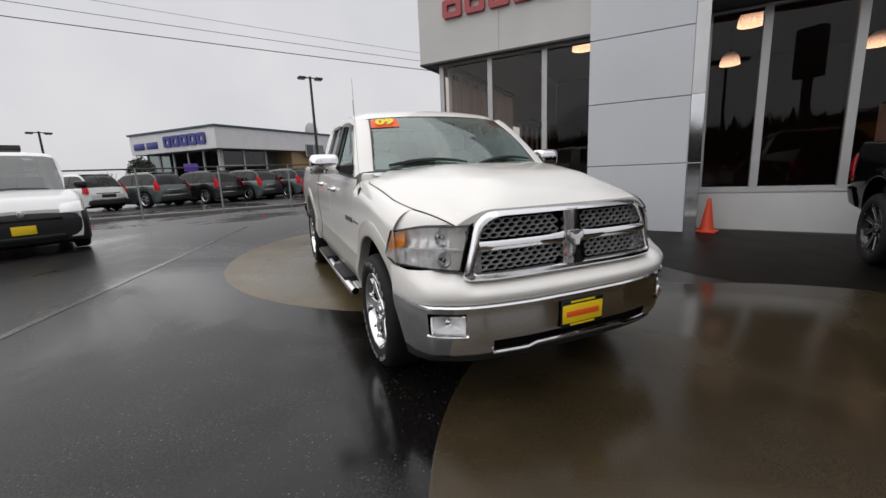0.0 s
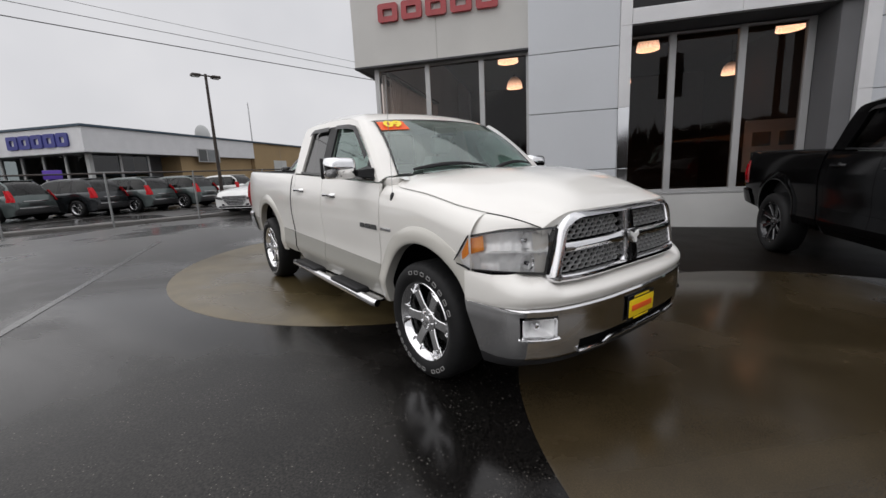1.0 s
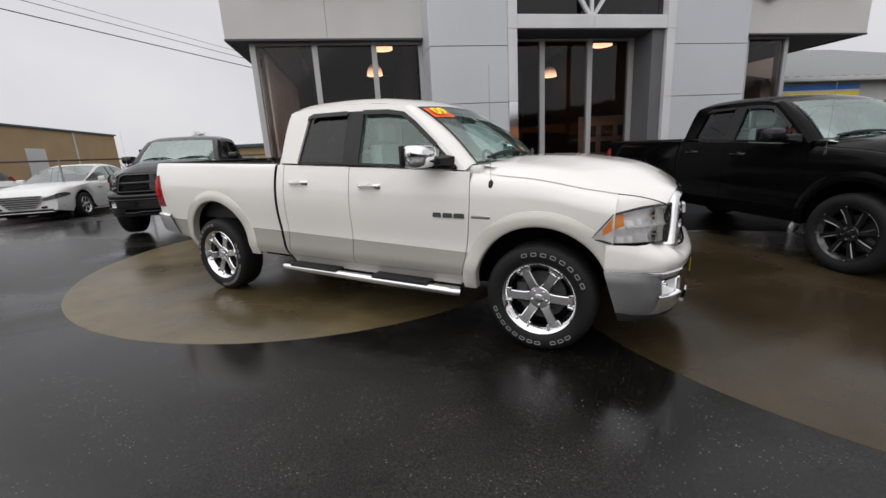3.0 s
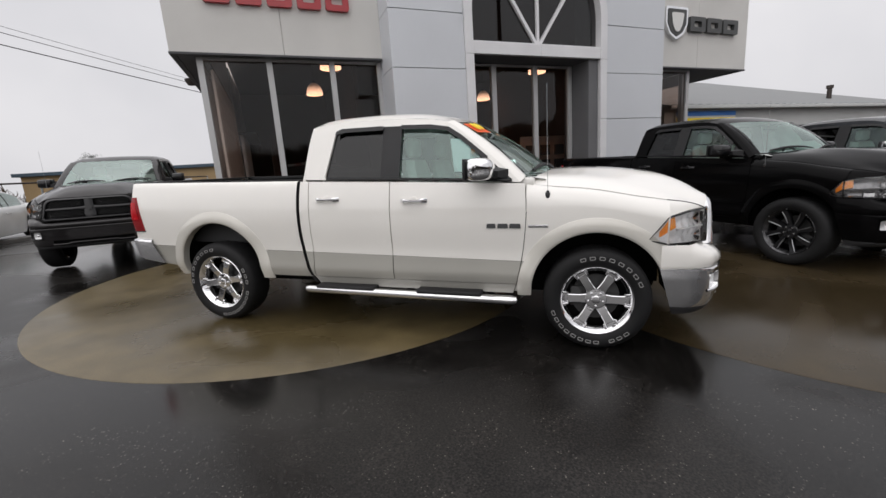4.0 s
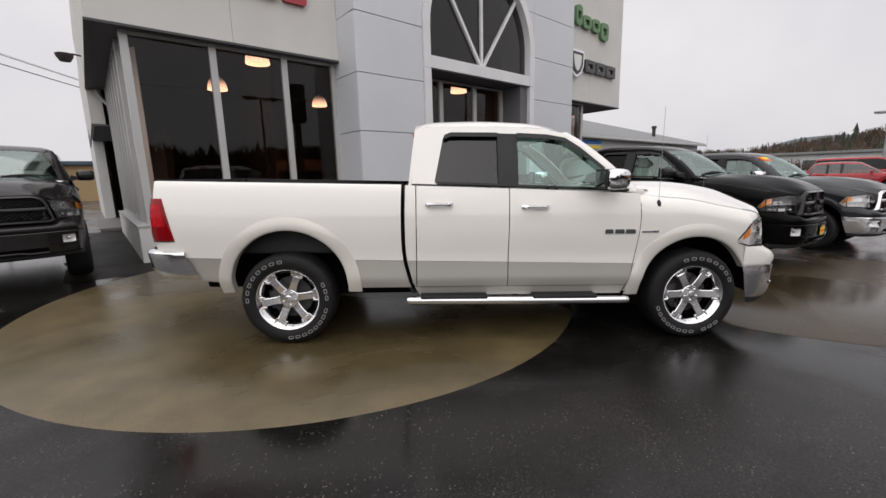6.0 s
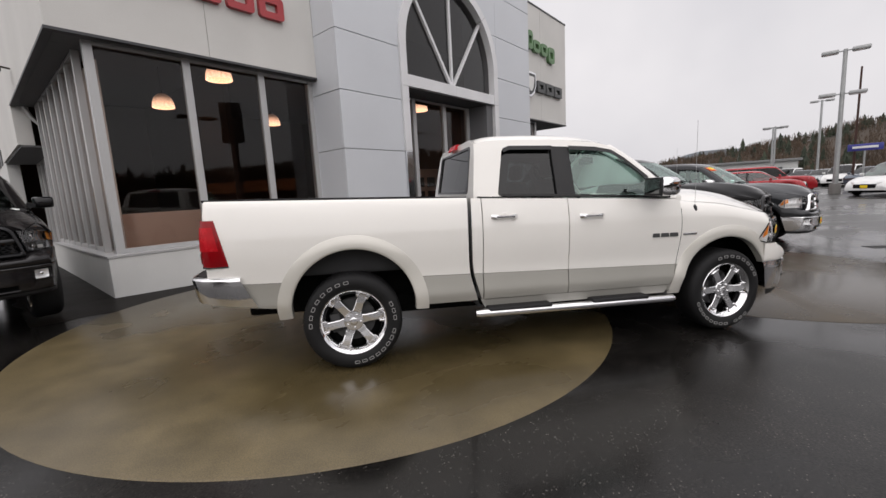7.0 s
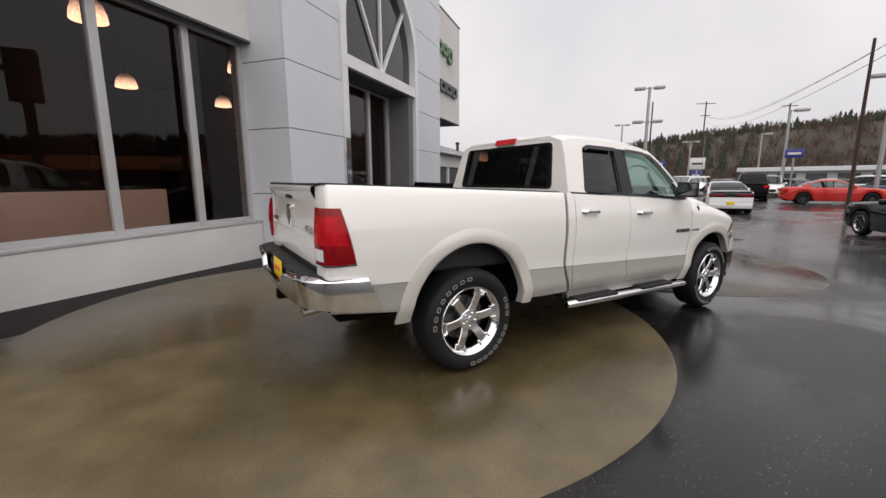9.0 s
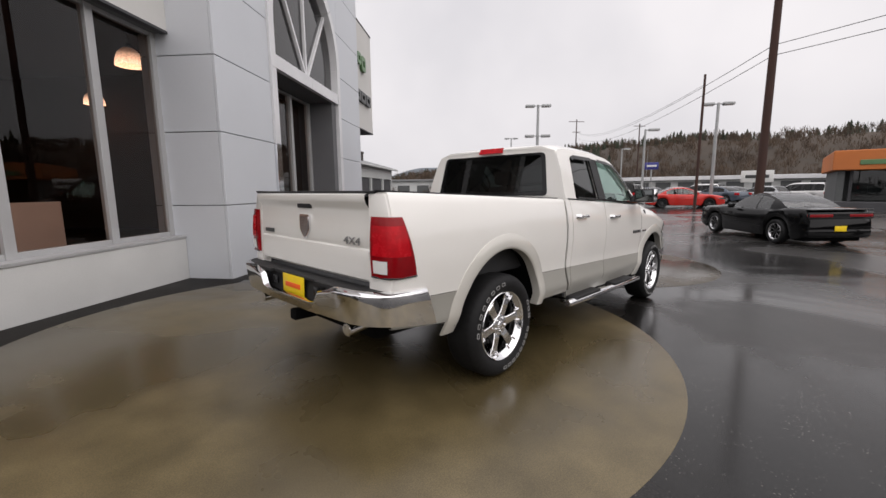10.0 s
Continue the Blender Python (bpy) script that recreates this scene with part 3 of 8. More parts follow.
def window_row(name, us, v, z0, z1, glass, wide=0.12, deep=0.10, axis="u", first=True, last=True, label="", behind=5.0):
    """A glazed bay: posts, rails and one pane between each two posts."""
    w = thing(name, label or "tall showroom window with silver frame", "window")
    w.parent = dealer
    for key in ("category",):
        del w[key]

    def put(kind, a0, a1, d0, d1, h0, h1, mat, bevel=0.004):
        dims = (a0, a1, d0, d1, h0, h1) if axis == "u" else (d0, d1, a0, a1, h0, h1)
        return box(kind, dims, mat, w, bevel)

    for i, a in enumerate(us):
        if (i == 0 and not first) or (i == len(us) - 1 and not last):
            continue
        put("post", a - wide / 2, a + wide / 2, v - deep / 2, v + deep / 2, z0, z1, MULLION)
    for a, b in zip(us[:-1], us[1:]):
        put("sill_rail", a + wide / 2 + 0.001, b - wide / 2 - 0.001, v - deep / 2 + 0.012, v + deep / 2, z0, z0 + 0.07, MULLION)
        put("head_rail", a + wide / 2 + 0.001, b - wide / 2 - 0.001, v - deep / 2 + 0.012, v + deep / 2, z1 - 0.05, z1, MULLION)
        q = [(a + wide / 2 - 0.01, v, z0 + 0.06), (b - wide / 2 + 0.01, v, z0 + 0.06), (b - wide / 2 + 0.01, v, z1 - 0.04), (a + wide / 2 - 0.01, v, z1 - 0.04)]
        inner = ((a + b) / 2, v + behind, 2.0)
        if axis != "u":
            q, inner = [(y, x, z) for x, y, z in q], (inner[1], inner[0], 2.0)
        pane_sheet("pane", q, glass, w, inner)
    return w


window_row("window_1", [0.47, 1.78, 3.10, 4.19], 0.27, 0.66, SOF - 0.03, SHOW_GLASS)
window_row("window_2", [0.85, 1.55, 2.25, 2.95, 3.65, 4.35, 5.05, 5.65], 0.42, 0.66, SOF - 0.03, SHOW_GLASS, 0.07, 0.10, "v")
window_row("window_3", [12.3, 13.25, 14.55], 0.32, 0.05, 3.93, SHOW_GLASS, 0.13)
window_row("window_4", [0.5, 2.3, 4.1, 5.9, 7.7], 14.55, 0.05, 3.93, SHOW_GLASS, 0.13, 0.10, "v", behind=-5.0)
window_row("window_5", [6.21, 7.10, 8.36, 9.50], 0.0, 0.60, 3.84, SHOW_GLASS, 0.13, 0.12)
sheet("base_wall", 6.2, 9.62, -0.14, 0.10, -0.4, 0.56, BASE_WHITE, 0.012)
sheet("sill_flashing", 6.2, 9.62, -0.15, 0.10, 0.562, 0.60, MULLION)
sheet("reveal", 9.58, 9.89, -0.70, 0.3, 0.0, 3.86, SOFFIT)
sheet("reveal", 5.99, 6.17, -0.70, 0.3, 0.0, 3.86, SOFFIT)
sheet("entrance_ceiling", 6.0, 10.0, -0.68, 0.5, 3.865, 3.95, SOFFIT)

# panelled tower: backing, panels with open joints
ROWS_Z = [-0.4, 1.16, 2.35, 3.53, 4.71, 5.90, 7.08, 8.45]
sheet("tower_backing", 4.26, 5.96, -0.70, 0.5, -0.4, 8.4, JOINT, 0)
sheet("tower_backing", 10.13, 12.16, -0.70, 0.5, -0.4, 8.4, JOINT, 0)
sheet("tower_backing", 5.962, 10.128, -0.30, -0.1, 6.95, 8.4, JOINT, 0)
for z0, z1 in zip(ROWS_Z[:-1], ROWS_Z[1:]):
    a, b = z0 + 0.007, z1 - 0.007
    sheet("panel", 4.22, 5.968, -0.75, -0.705, a, b, PANEL_GREY, 0.006)
    sheet("panel", 10.12, 12.2, -0.75, -0.705, a, b, PANEL_GREY, 0.006)
    sheet("panel", 4.22, 4.258, -0.70, 0.5 if z0 < 3.6 else -0.002, a, b, PANEL_GREY, 0.006)
    sheet("panel", 12.162, 12.2, -0.70, 0.5 if z0 < 3.6 else -0.002, a, b, PANEL_GREY, 0.006)
AC, AZ, AR = 8.04, 4.80, 1.86


def arch_top(u, r):
    d = abs(u - AC)
    return AZ + math.sqrt(max(r * r - d * d, 0.0)) if d < r else 0.0


for z0, z1 in zip(ROWS_Z[3:-1], ROWS_Z[4:]):
    for sgn in (-1, 1):
        us = [AC + sgn * d for d in np.concatenate([np.linspace(0.004, 1.8, 26), np.linspace(1.82, 2.075, 16)])]
        top, g = [], Geo()
        rings = []
        for u in us:
            lo = max(z0 + 0.007, arch_top(u, AR + 0.20), 4.14 if abs(u - AC) > 2.0 else 0)
            if lo < z1 - 0.012:
                rings.append([(u, -0.70, lo), (u, -0.75, lo), (u, -0.75, z1 - 0.007), (u, -0.70, z1 - 0.007)])
        if len(rings) > 2:
            part("panel", g.loft(rings), PANEL_GREY, dealer)

# white trim of the entrance and its arch
for u0, u1, low in ((5.972, 6.18, STEEL_TRIM), (9.90, 10.115, TRIM_WHITE)):
    for z0, z1, mat in ((-0.4, 1.16, low), (1.164, 2.35, low), (2.354, 3.86, TRIM_WHITE), (3.864, AZ, TRIM_WHITE)):
        sheet("trim_panel", u0, u1, -0.80, -0.45, z0, z1, mat, 0.006)
for k, (a0, a1) in enumerate(((0, 44.8), (45.2, 89.8), (90.2, 134.8), (135.2, 180))):
    inner, outer = arc(AC, AZ, AR, a0, a1, 14), arc(AC, AZ, AR + 0.215, a0, a1, 14)
    rings = [[(i[0], -0.45, i[1]), (i[0], -0.80, i[1]), (o[0], -0.80, o[1]), (o[0], -0.45, o[1])] for i, o in zip(inner, outer)]
    part("arch_trim", Geo().loft(rings, closed=True, caps=True), TRIM_WHITE, dealer)
sheet("transom_trim", 6.184, 8.03, -0.79, -0.45, 3.87, 4.14, TRIM_WHITE, 0.006)
sheet("transom_trim", 8.034, 9.896, -0.79, -0.45, 3.87, 4.14, TRIM_WHITE, 0.006)
fan = thing("window_6", "arched transom window with spoke bars", "window")
fan.parent = dealer
del fan["category"]
outline = [(6.17, 4.13), (9.91, 4.13)] + arc(AC, AZ, AR + 0.01, 0, 180, 40)
p = part("pane", Geo().prism(outline, lambda a, b, d: (a, -0.60, b), 0), ARCH_GLASS, fan, smooth=20)
face_out(p, (AC, 5.0, 5.0))
p.visible_shadow = False


def bar(parent, a, b, v0, v1, w, mat, name="glazing_bar"):
    d = Vector((b[0] - a[0], b[1] - a[1])).normalized()
    s = Vector((-d.y, d.x)) * w / 2
    pts = [Vector(a) - s, Vector(a) + s, Vector(b) + s, Vector(b) - s]
    return part(name, Geo().prism([tuple(q) for q in pts], lambda x, z, t: (x, v0 + t, z), v1 - v0), mat, parent)


bar(fan, (AC, 4.14), (AC, AZ + AR), -0.66, -0.58, 0.075, TRIM_WHITE)
bar(fan, (AC - 0.03, 4.15), (AC - 1.36, AZ + 1.25), -0.67, -0.575, 0.075, TRIM_WHITE)
bar(fan, (AC + 0.03, 4.15), (AC + 1.36, AZ + 1.25), -0.67, -0.575, 0.075, TRIM_WHITE)
bar(fan, (6.18, 4.165), (9.9, 4.165), -0.665, -0.58, 0.05, TRIM_WHITE)
sheet("tower_rear", 5.0, 11.5, 0.6, 0.8, 5.65, 8.4, DIM_WALL)

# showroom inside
sheet("dim_showroom_floor", 0.55, 16.0, 0.11, 13.9, -0.02, 0.03, DIM_FLOOR, 0)
sheet("showroom_ceiling", 0.55, 14.5, 0.5, 13.9, 5.55, 5.65, DIM_WALL, 0)
sheet("showroom_back", 0.55, 14.5, 13.5, 13.85, 0.03, 5.55, DIM_WALL, 0)
sheet("window_header", 0.48, 4.2, 0.33, 0.42, SOF - 0.02, 5.6, DIM_WALL, 0)
sheet("low_partition", 0.62, 3.05, 0.95, 1.02, 0.03, 1.27, BOARD, 0.006, "low pinkish board partition")
sheet("side_partition", 12.0, 12.15, 0.6, 13.4, 0.03, 5.5, DIM_WALL, 0)
sheet("inner_partition", 4.6, 4.75, 5.5, 13.4, 0.03, 5.5, DIM_WALL, 0)
sheet("reception_back", 9.6, 11.5, 2.6, 2.7, 0.9, 2.2, BOARD, 0.006, "pale board with square niches")
for k in range(6):
    sheet("niche", 9.75 + 0.6 * (k % 3), 10.15 + 0.6 * (k % 3), 2.55, 2.598, 1.05 + 0.5 * (k // 3), 1.4 + 0.5 * (k // 3), CABIN_DARK)

# vertical blinds behind the side windows
blind = thing("window_blind", "pale vertical slat blinds half drawn behind the side window", "blind")
blind.matrix_basis = FACADE
slat = None
for k in range(34):
    v = 0.75 + 0.145 * k
    m = pose(0.62, v, 0.64, 0, 0, 35 + rnd(-6, 6))
    if slat is None:
        slat = box("slat", (-0.006, 0.006, -0.06, 0.06, 0, 3.1), BLIND, blind, 0.002)
        slat.matrix_basis = m
    else:
        shared("slat", slat.data, m, blind)

# rear wing beside the showroom
sheet("wing_fascia", 0.0, 0.3, 6.01, 11.0, 2.98, 6.4, STUCCO)
sheet("wing_soffit", 0.05, 1.2, 6.02, 10.95, 2.93, 2.978, SOFFIT)
sheet("wing_wall", 0.05, 0.35, 11.02, 19.0, 0, 6.2, BASE_WHITE, 0.01)
sheet("wing_block", 0.8, 10.0, 14.2, 18.8, 0, 2.9, BASE_WHITE, 0.01)
sheet("wing_inner_wall", 1.6, 1.8, 6.4, 13.4, 0.032, 2.9, DIM_WALL, 0.01)
window_row("window_7", [6.3, 7.1, 7.9, 8.7, 9.5, 10.3], 0.72, 0.30, 2.92, SHOW_GLASS, 0.08, 0.10, "v")
sheet("step_slab", -0.2, 1.2, 6.2, 10.6, 0, 0.16, KERB, 0.012)
part("downpipe", Geo().tube([(0.2, 5.85, 3.84), (0.3, 5.85, 3.6), (0.5, 5.85, 3.35), (0.5, 5.85, 0.6)], 0.045, 10), MULLION, dealer)
for k in range(4):
    sheet("wall_letter_bar", 0.02, 0.048, 12.0 + 1.0 * k, 12.5 + 1.0 * k, 3.0, 3.5, DARK_SIGN, 0.006)
sheet("gutter_box", -0.35, -0.002, 1.0, 2.2, 5.6, 6.3, MULLION, 0.02)


def flood_light(m):
    t = thing("flood_light", "round black wall flood lamp on a bracket", "lamp", m)
    part("bracket", Geo().tube([(0, 0, 0), (-0.15, 0, 0.02), (-0.25, 0, 0.0)], 0.02, 8), POLE_DARK, t)
    part("housing", Geo().lathe([(0.001, -0.02), (0.10, 0.0), (0.16, 0.10), (0.17, 0.16), (0.15, 0.17), (0.001, 0.15)], 20, (-0.3, 0, -0.16), "z"), POLE_DARK, t)
    return t


flood_light(FACADE @ pose(0, 4.6, 4.35))


# signs: plain shapes in the colours of the lettering
def sign_blocks(name, label, blocks, v, depth, mat, radius=0.07, slot=True, slot_mat=None):
    t = thing(name, label, "sign", FACADE)
    for u0, u1, z0, z1 in blocks:
        out = rounded([(u0, z0), (u1, z0), (u1, z1), (u0, z1)], radius)
        holes = []
        if slot:
            h = (z1 - z0) * 0.30
            w = (u1 - u0) * 0.26
            holes = [rounded([(u0 + w, z0 + h), (u1 - w, z0 + h), (u1 - w, z1 - h), (u0 + w, z1 - h)], 0.03)]
        part("letter_block", Geo().prism(out, lambda a, b, d: (a, v + d, b), -depth, holes), mat, t)
    return t


sign_blocks("red_wall_sign", "raised red sign blocks on the grey fascia", [(0.72 + 0.585 * k, 1.21 + 0.585 * k, 4.80, 5.20) for k in range(5)], -0.002, 0.09, RED_PAINT_SIGN)
sign_blocks("green_wall_sign", "raised green sign shapes on the grey fascia", [(13.35, 13.75, 6.45, 7.10), (13.8, 14.35, 6.42, 6.85), (14.42, 14.97, 6.42, 6.85), (15.05, 15.6, 6.25, 6.85)], -0.002, 0.12, GREEN_SIGN, 0.16)
sign_blocks("dark_wall_sign", "raised dark grey sign blocks on the grey fascia", [(14.05, 14.72, 4.98, 5.40), (14.80, 15.47, 4.98, 5.40), (15.55, 16.25, 4.98, 5.40)], -0.002, 0.12, DARK_SIGN, 0.04)
shield = thing("shield_sign", "dark shield badge with a pale rim on the fascia", "sign", FACADE)
sh = [(13.0, 5.62), (13.92, 5.62), (13.92, 5.15), (13.75, 4.86), (13.46, 4.70), (13.17, 4.86), (13.0, 5.15)]
part("rim", Geo().prism(rounded(sh, 0.06), lambda a, b, d: (a, -0.002 + d, b), -0.12), STEEL_TRIM, shield)
part("field", Geo().prism(rounded([(13.46 + (a - 13.46) * 0.84, 5.2 + (b - 5.2) * 0.84) for a, b in sh], 0.05), lambda a, b, d: (a, -0.124 + d, b), -0.012), DARK_SIGN, shield)
part("emblem", Geo().prism(rounded([(13.2, 5.45), (13.72, 5.45), (13.66, 5.12), (13.54, 4.92), (13.38, 4.92), (13.26, 5.12)], 0.08), lambda a, b, d: (a, -0.138 + d, b), -0.02), WHITE_SIGN, shield)


def pendant(u, v, z):
    t = thing("pendant_lamp", "lit amber dome pendant lamp on a thin rod", "lamp", FACADE @ pose(u, v, z), "showroom pendant lamps")
    part("rod", Geo().tube([(0, 0, 0.3), (0, 0, 5.55 - z)], 0.012, 6), POLE_DARK, t)
    part("cap", Geo().lathe([(0.001, 0.36), (0.05, 0.36), (0.07, 0.28), (0.06, 0.24)], 16, (0, 0, 0), "z"), POLE_DARK, t)
    part("shade", Geo().lathe([(0.06, 0.27), (0.14, 0.245), (0.235, 0.15), (0.285, 0.0), (0.30, -0.14), (0.29, -0.14), (0.275, 0.0), (0.225, 0.14), (0.13, 0.225), (0.06, 0.255)], 28, (0, 0, 0), "z"), SHADE_LIT, t, "glowing ribbed amber dome")
    part("collar", Geo().lathe([(0.05, 0.29), (0.10, 0.27), (0.165, 0.225), (0.155, 0.215), (0.06, 0.25)], 24, (0, 0, 0), "z"), COPPER, t)
    b = part("bulb", Geo().lathe([(0.001, -0.05), (0.05, -0.03), (0.075, 0.03), (0.05, 0.09), (0.001, 0.12)], 14, (0, 0, 0), "z"), BULB, t)
    return t


lamp0 = pendant(3.49, 3.05, 4.50)
for u, v in ((7.35, 3.4), (10.5, 2.9), (3.4, 7.0), (7.5, 8.2), (11.2, 8.2)):
    copy_thing(lamp0, FRAME_AXES @ pose(u * SC, v * SC, 4.50 * SC))


def traffic_cone(x, y):
    t = thing("traffic_cone", "orange plastic traffic cone beside the showroom base", "cone", on_ground(x, y, 20))
    part("base", Geo().box(-0.17, 0.17, -0.17, 0.17, 0.0, 0.03, 0.012), CONE_ORANGE, t)
    part("body", Geo().lathe([(0.13, 0.03), (0.115, 0.06), (0.03, 0.60), (0.02, 0.62), (0.001, 0.62)], 24, (0, 0, 0), "z"), CONE_ORANGE, t)
    return t


traffic_cone(1.45, 5.85)


# ---------------------------------------------------------------- pickup trucks
YB = curve_of([(0.36, 0.90), (0.42, 0.935), (0.50, 0.962), (0.58, 0.982), (0.66, 0.974), (0.76, 0.968), (0.88, 0.978), (1.0, 0.985), (1.10, 0.982), (1.20, 0.970), (1.30, 0.950), (1.38, 0.925), (1.46, 0.895)])
HOOD_C = curve_of([(3.0, 1.385), (3.3, 1.402), (3.6, 1.398), (4.0, 1.355), (4.2, 1.305), (4.32, 1.262), (4.41, 1.205), (4.47, 1.16)])
HOOD_W = curve_of([(3.0, 0.82), (3.2, 0.872), (3.5, 0.886), (3.8, 0.876), (4.0, 0.842), (4.2, 0.772), (4.34, 0.692)])
HOOD_S = curve_of([(3.0, 1.365), (3.44, 1.345), (3.84, 1.268), (4.1, 1.194), (4.25, 1.148), (4.40, 1.108), (4.5, 1.08)])
BELT = curve_of([(1.0, 1.376), (2.0, 1.346), (3.02, 1.308)])
NOSE = curve_of([(0.0, 4.412), (0.3, 4.411), (0.5, 4.400), (0.6, 4.382), (0.68, 4.350), (0.78, 4.280), (0.86, 4.195), (0.92, 4.11), (0.96, 4.03), (0.985, 3.96)])
BUMPER_PLAN = curve_of([(0.0, 4.53), (0.3, 4.525), (0.5, 4.505), (0.65, 4.476), (0.75, 4.44), (0.83, 4.392), (0.90, 4.32), (0.95, 4.22), (0.975, 4.12), (0.985, 4.0)])
DOOR_FRONT = curve_of([(0.40, 2.925), (0.50, 2.956), (0.68, 2.996), (0.86, 3.022), (1.10, 3.038), (1.32, 3.030)])
BED_FRONT = curve_of([(0.40, 1.115), (0.43, 1.098), (0.50, 1.060), (0.63, 1.020), (0.75, 0.992), (0.90, 0.980), (1.10, 0.978), (1.40, 0.985)])
FAX, FAZ, FAR = 3.565, 0.445, 0.50
RAX, RAZ, RAR = 0.02, 0.505, 0.512


def body_y(x, z):
    y = YB(z)
    if x > 3.7:
        y -= 0.020 * ((x - 3.7) / 0.36) ** 2
    if x < -0.6:
        y -= 0.035 * ((-0.6 - x) / 0.5) ** 2
    if x < -0.35 and z < 0.765:
        y -= 0.22 * (0.765 - z) * min(1.0, (-0.35 - x) / 0.1)
    return y


def hood_z(x, y):
    s, c = HOOD_S(x), HOOD_C(x)
    a = abs(y)
    if a < 0.70:
        bulge = 0.012 * math.exp(-((a - 0.36) / 0.12) ** 2) * min(1, (x - 3.0) * 2)
        return s + (c - s) * (1 - (a / 0.70) ** 2.3) + bulge
    return s - 0.28 * (a - 0.70) - 0.9 * (a - 0.70) ** 2


def hood_front(y):
    return NOSE(min(abs(y), 0.69)) - 0.028


def hood_top(x, y):
    """The hood's skin: towards the nose it comes down to the grille's upper edge."""
    f = hood_front(y)
    t = max(0.0, min(1.0, (x - f + 0.32) / 0.32))
    edge = 1.170 - 0.068 * (min(0.20, max(0.0, abs(y) - 0.50)) / 0.18) ** 2
    z0, zf = hood_z(x, y), hood_z(f, y)
    return z0 + (edge - zf) * t * t


def green_y(z):
    return 0.930 - (z - 1.35) * 0.31 - 0.10 * max(0.0, z - 1.70)


def side_grid(x0, x1, low, high, s, nx=18, nz=10, thick=0.02, extra=0.0):
    """A curved body panel between two heights, with its edges turned in."""
    cols = []
    f0 = x0 if callable(x0) else lambda z: x0
    f1 = x1 if callable(x1) else lambda z: x1
    for k in range(nx + 1):
        t = k / nx
        mid = f0(1.0) + (f1(1.0) - f0(1.0)) * t
        a, b = low(mid), high(mid)
        col = []
        for j in range(nz + 1):
            z = a + (b - a) * j / nz
            x = f0(z) + (f1(z) - f0(z)) * t
            col.append((x, s * (body_y(x, z) + extra), z))
        col = [(col[0][0], col[0][1] - s * thick, a)] + col + [(col[-1][0], col[-1][1] - s * thick, b)]
        cols.append(col)
    first = [(p[0], p[1] - s * thick, p[2]) for p in cols[0]]
    last = [(p[0], p[1] - s * thick, p[2]) for p in cols[-1]]
    return Geo().loft([first, *cols, last])


def arch_low(x, base):
    z = base
    for cx, cz, r in ((FAX, FAZ, FAR), (RAX, RAZ, RAR)):
        d = abs(x - cx)
        if d < r:
            z = max(z, cz + math.sqrt(r * r - d * d))
    return z


WHEEL_CACHE = {}


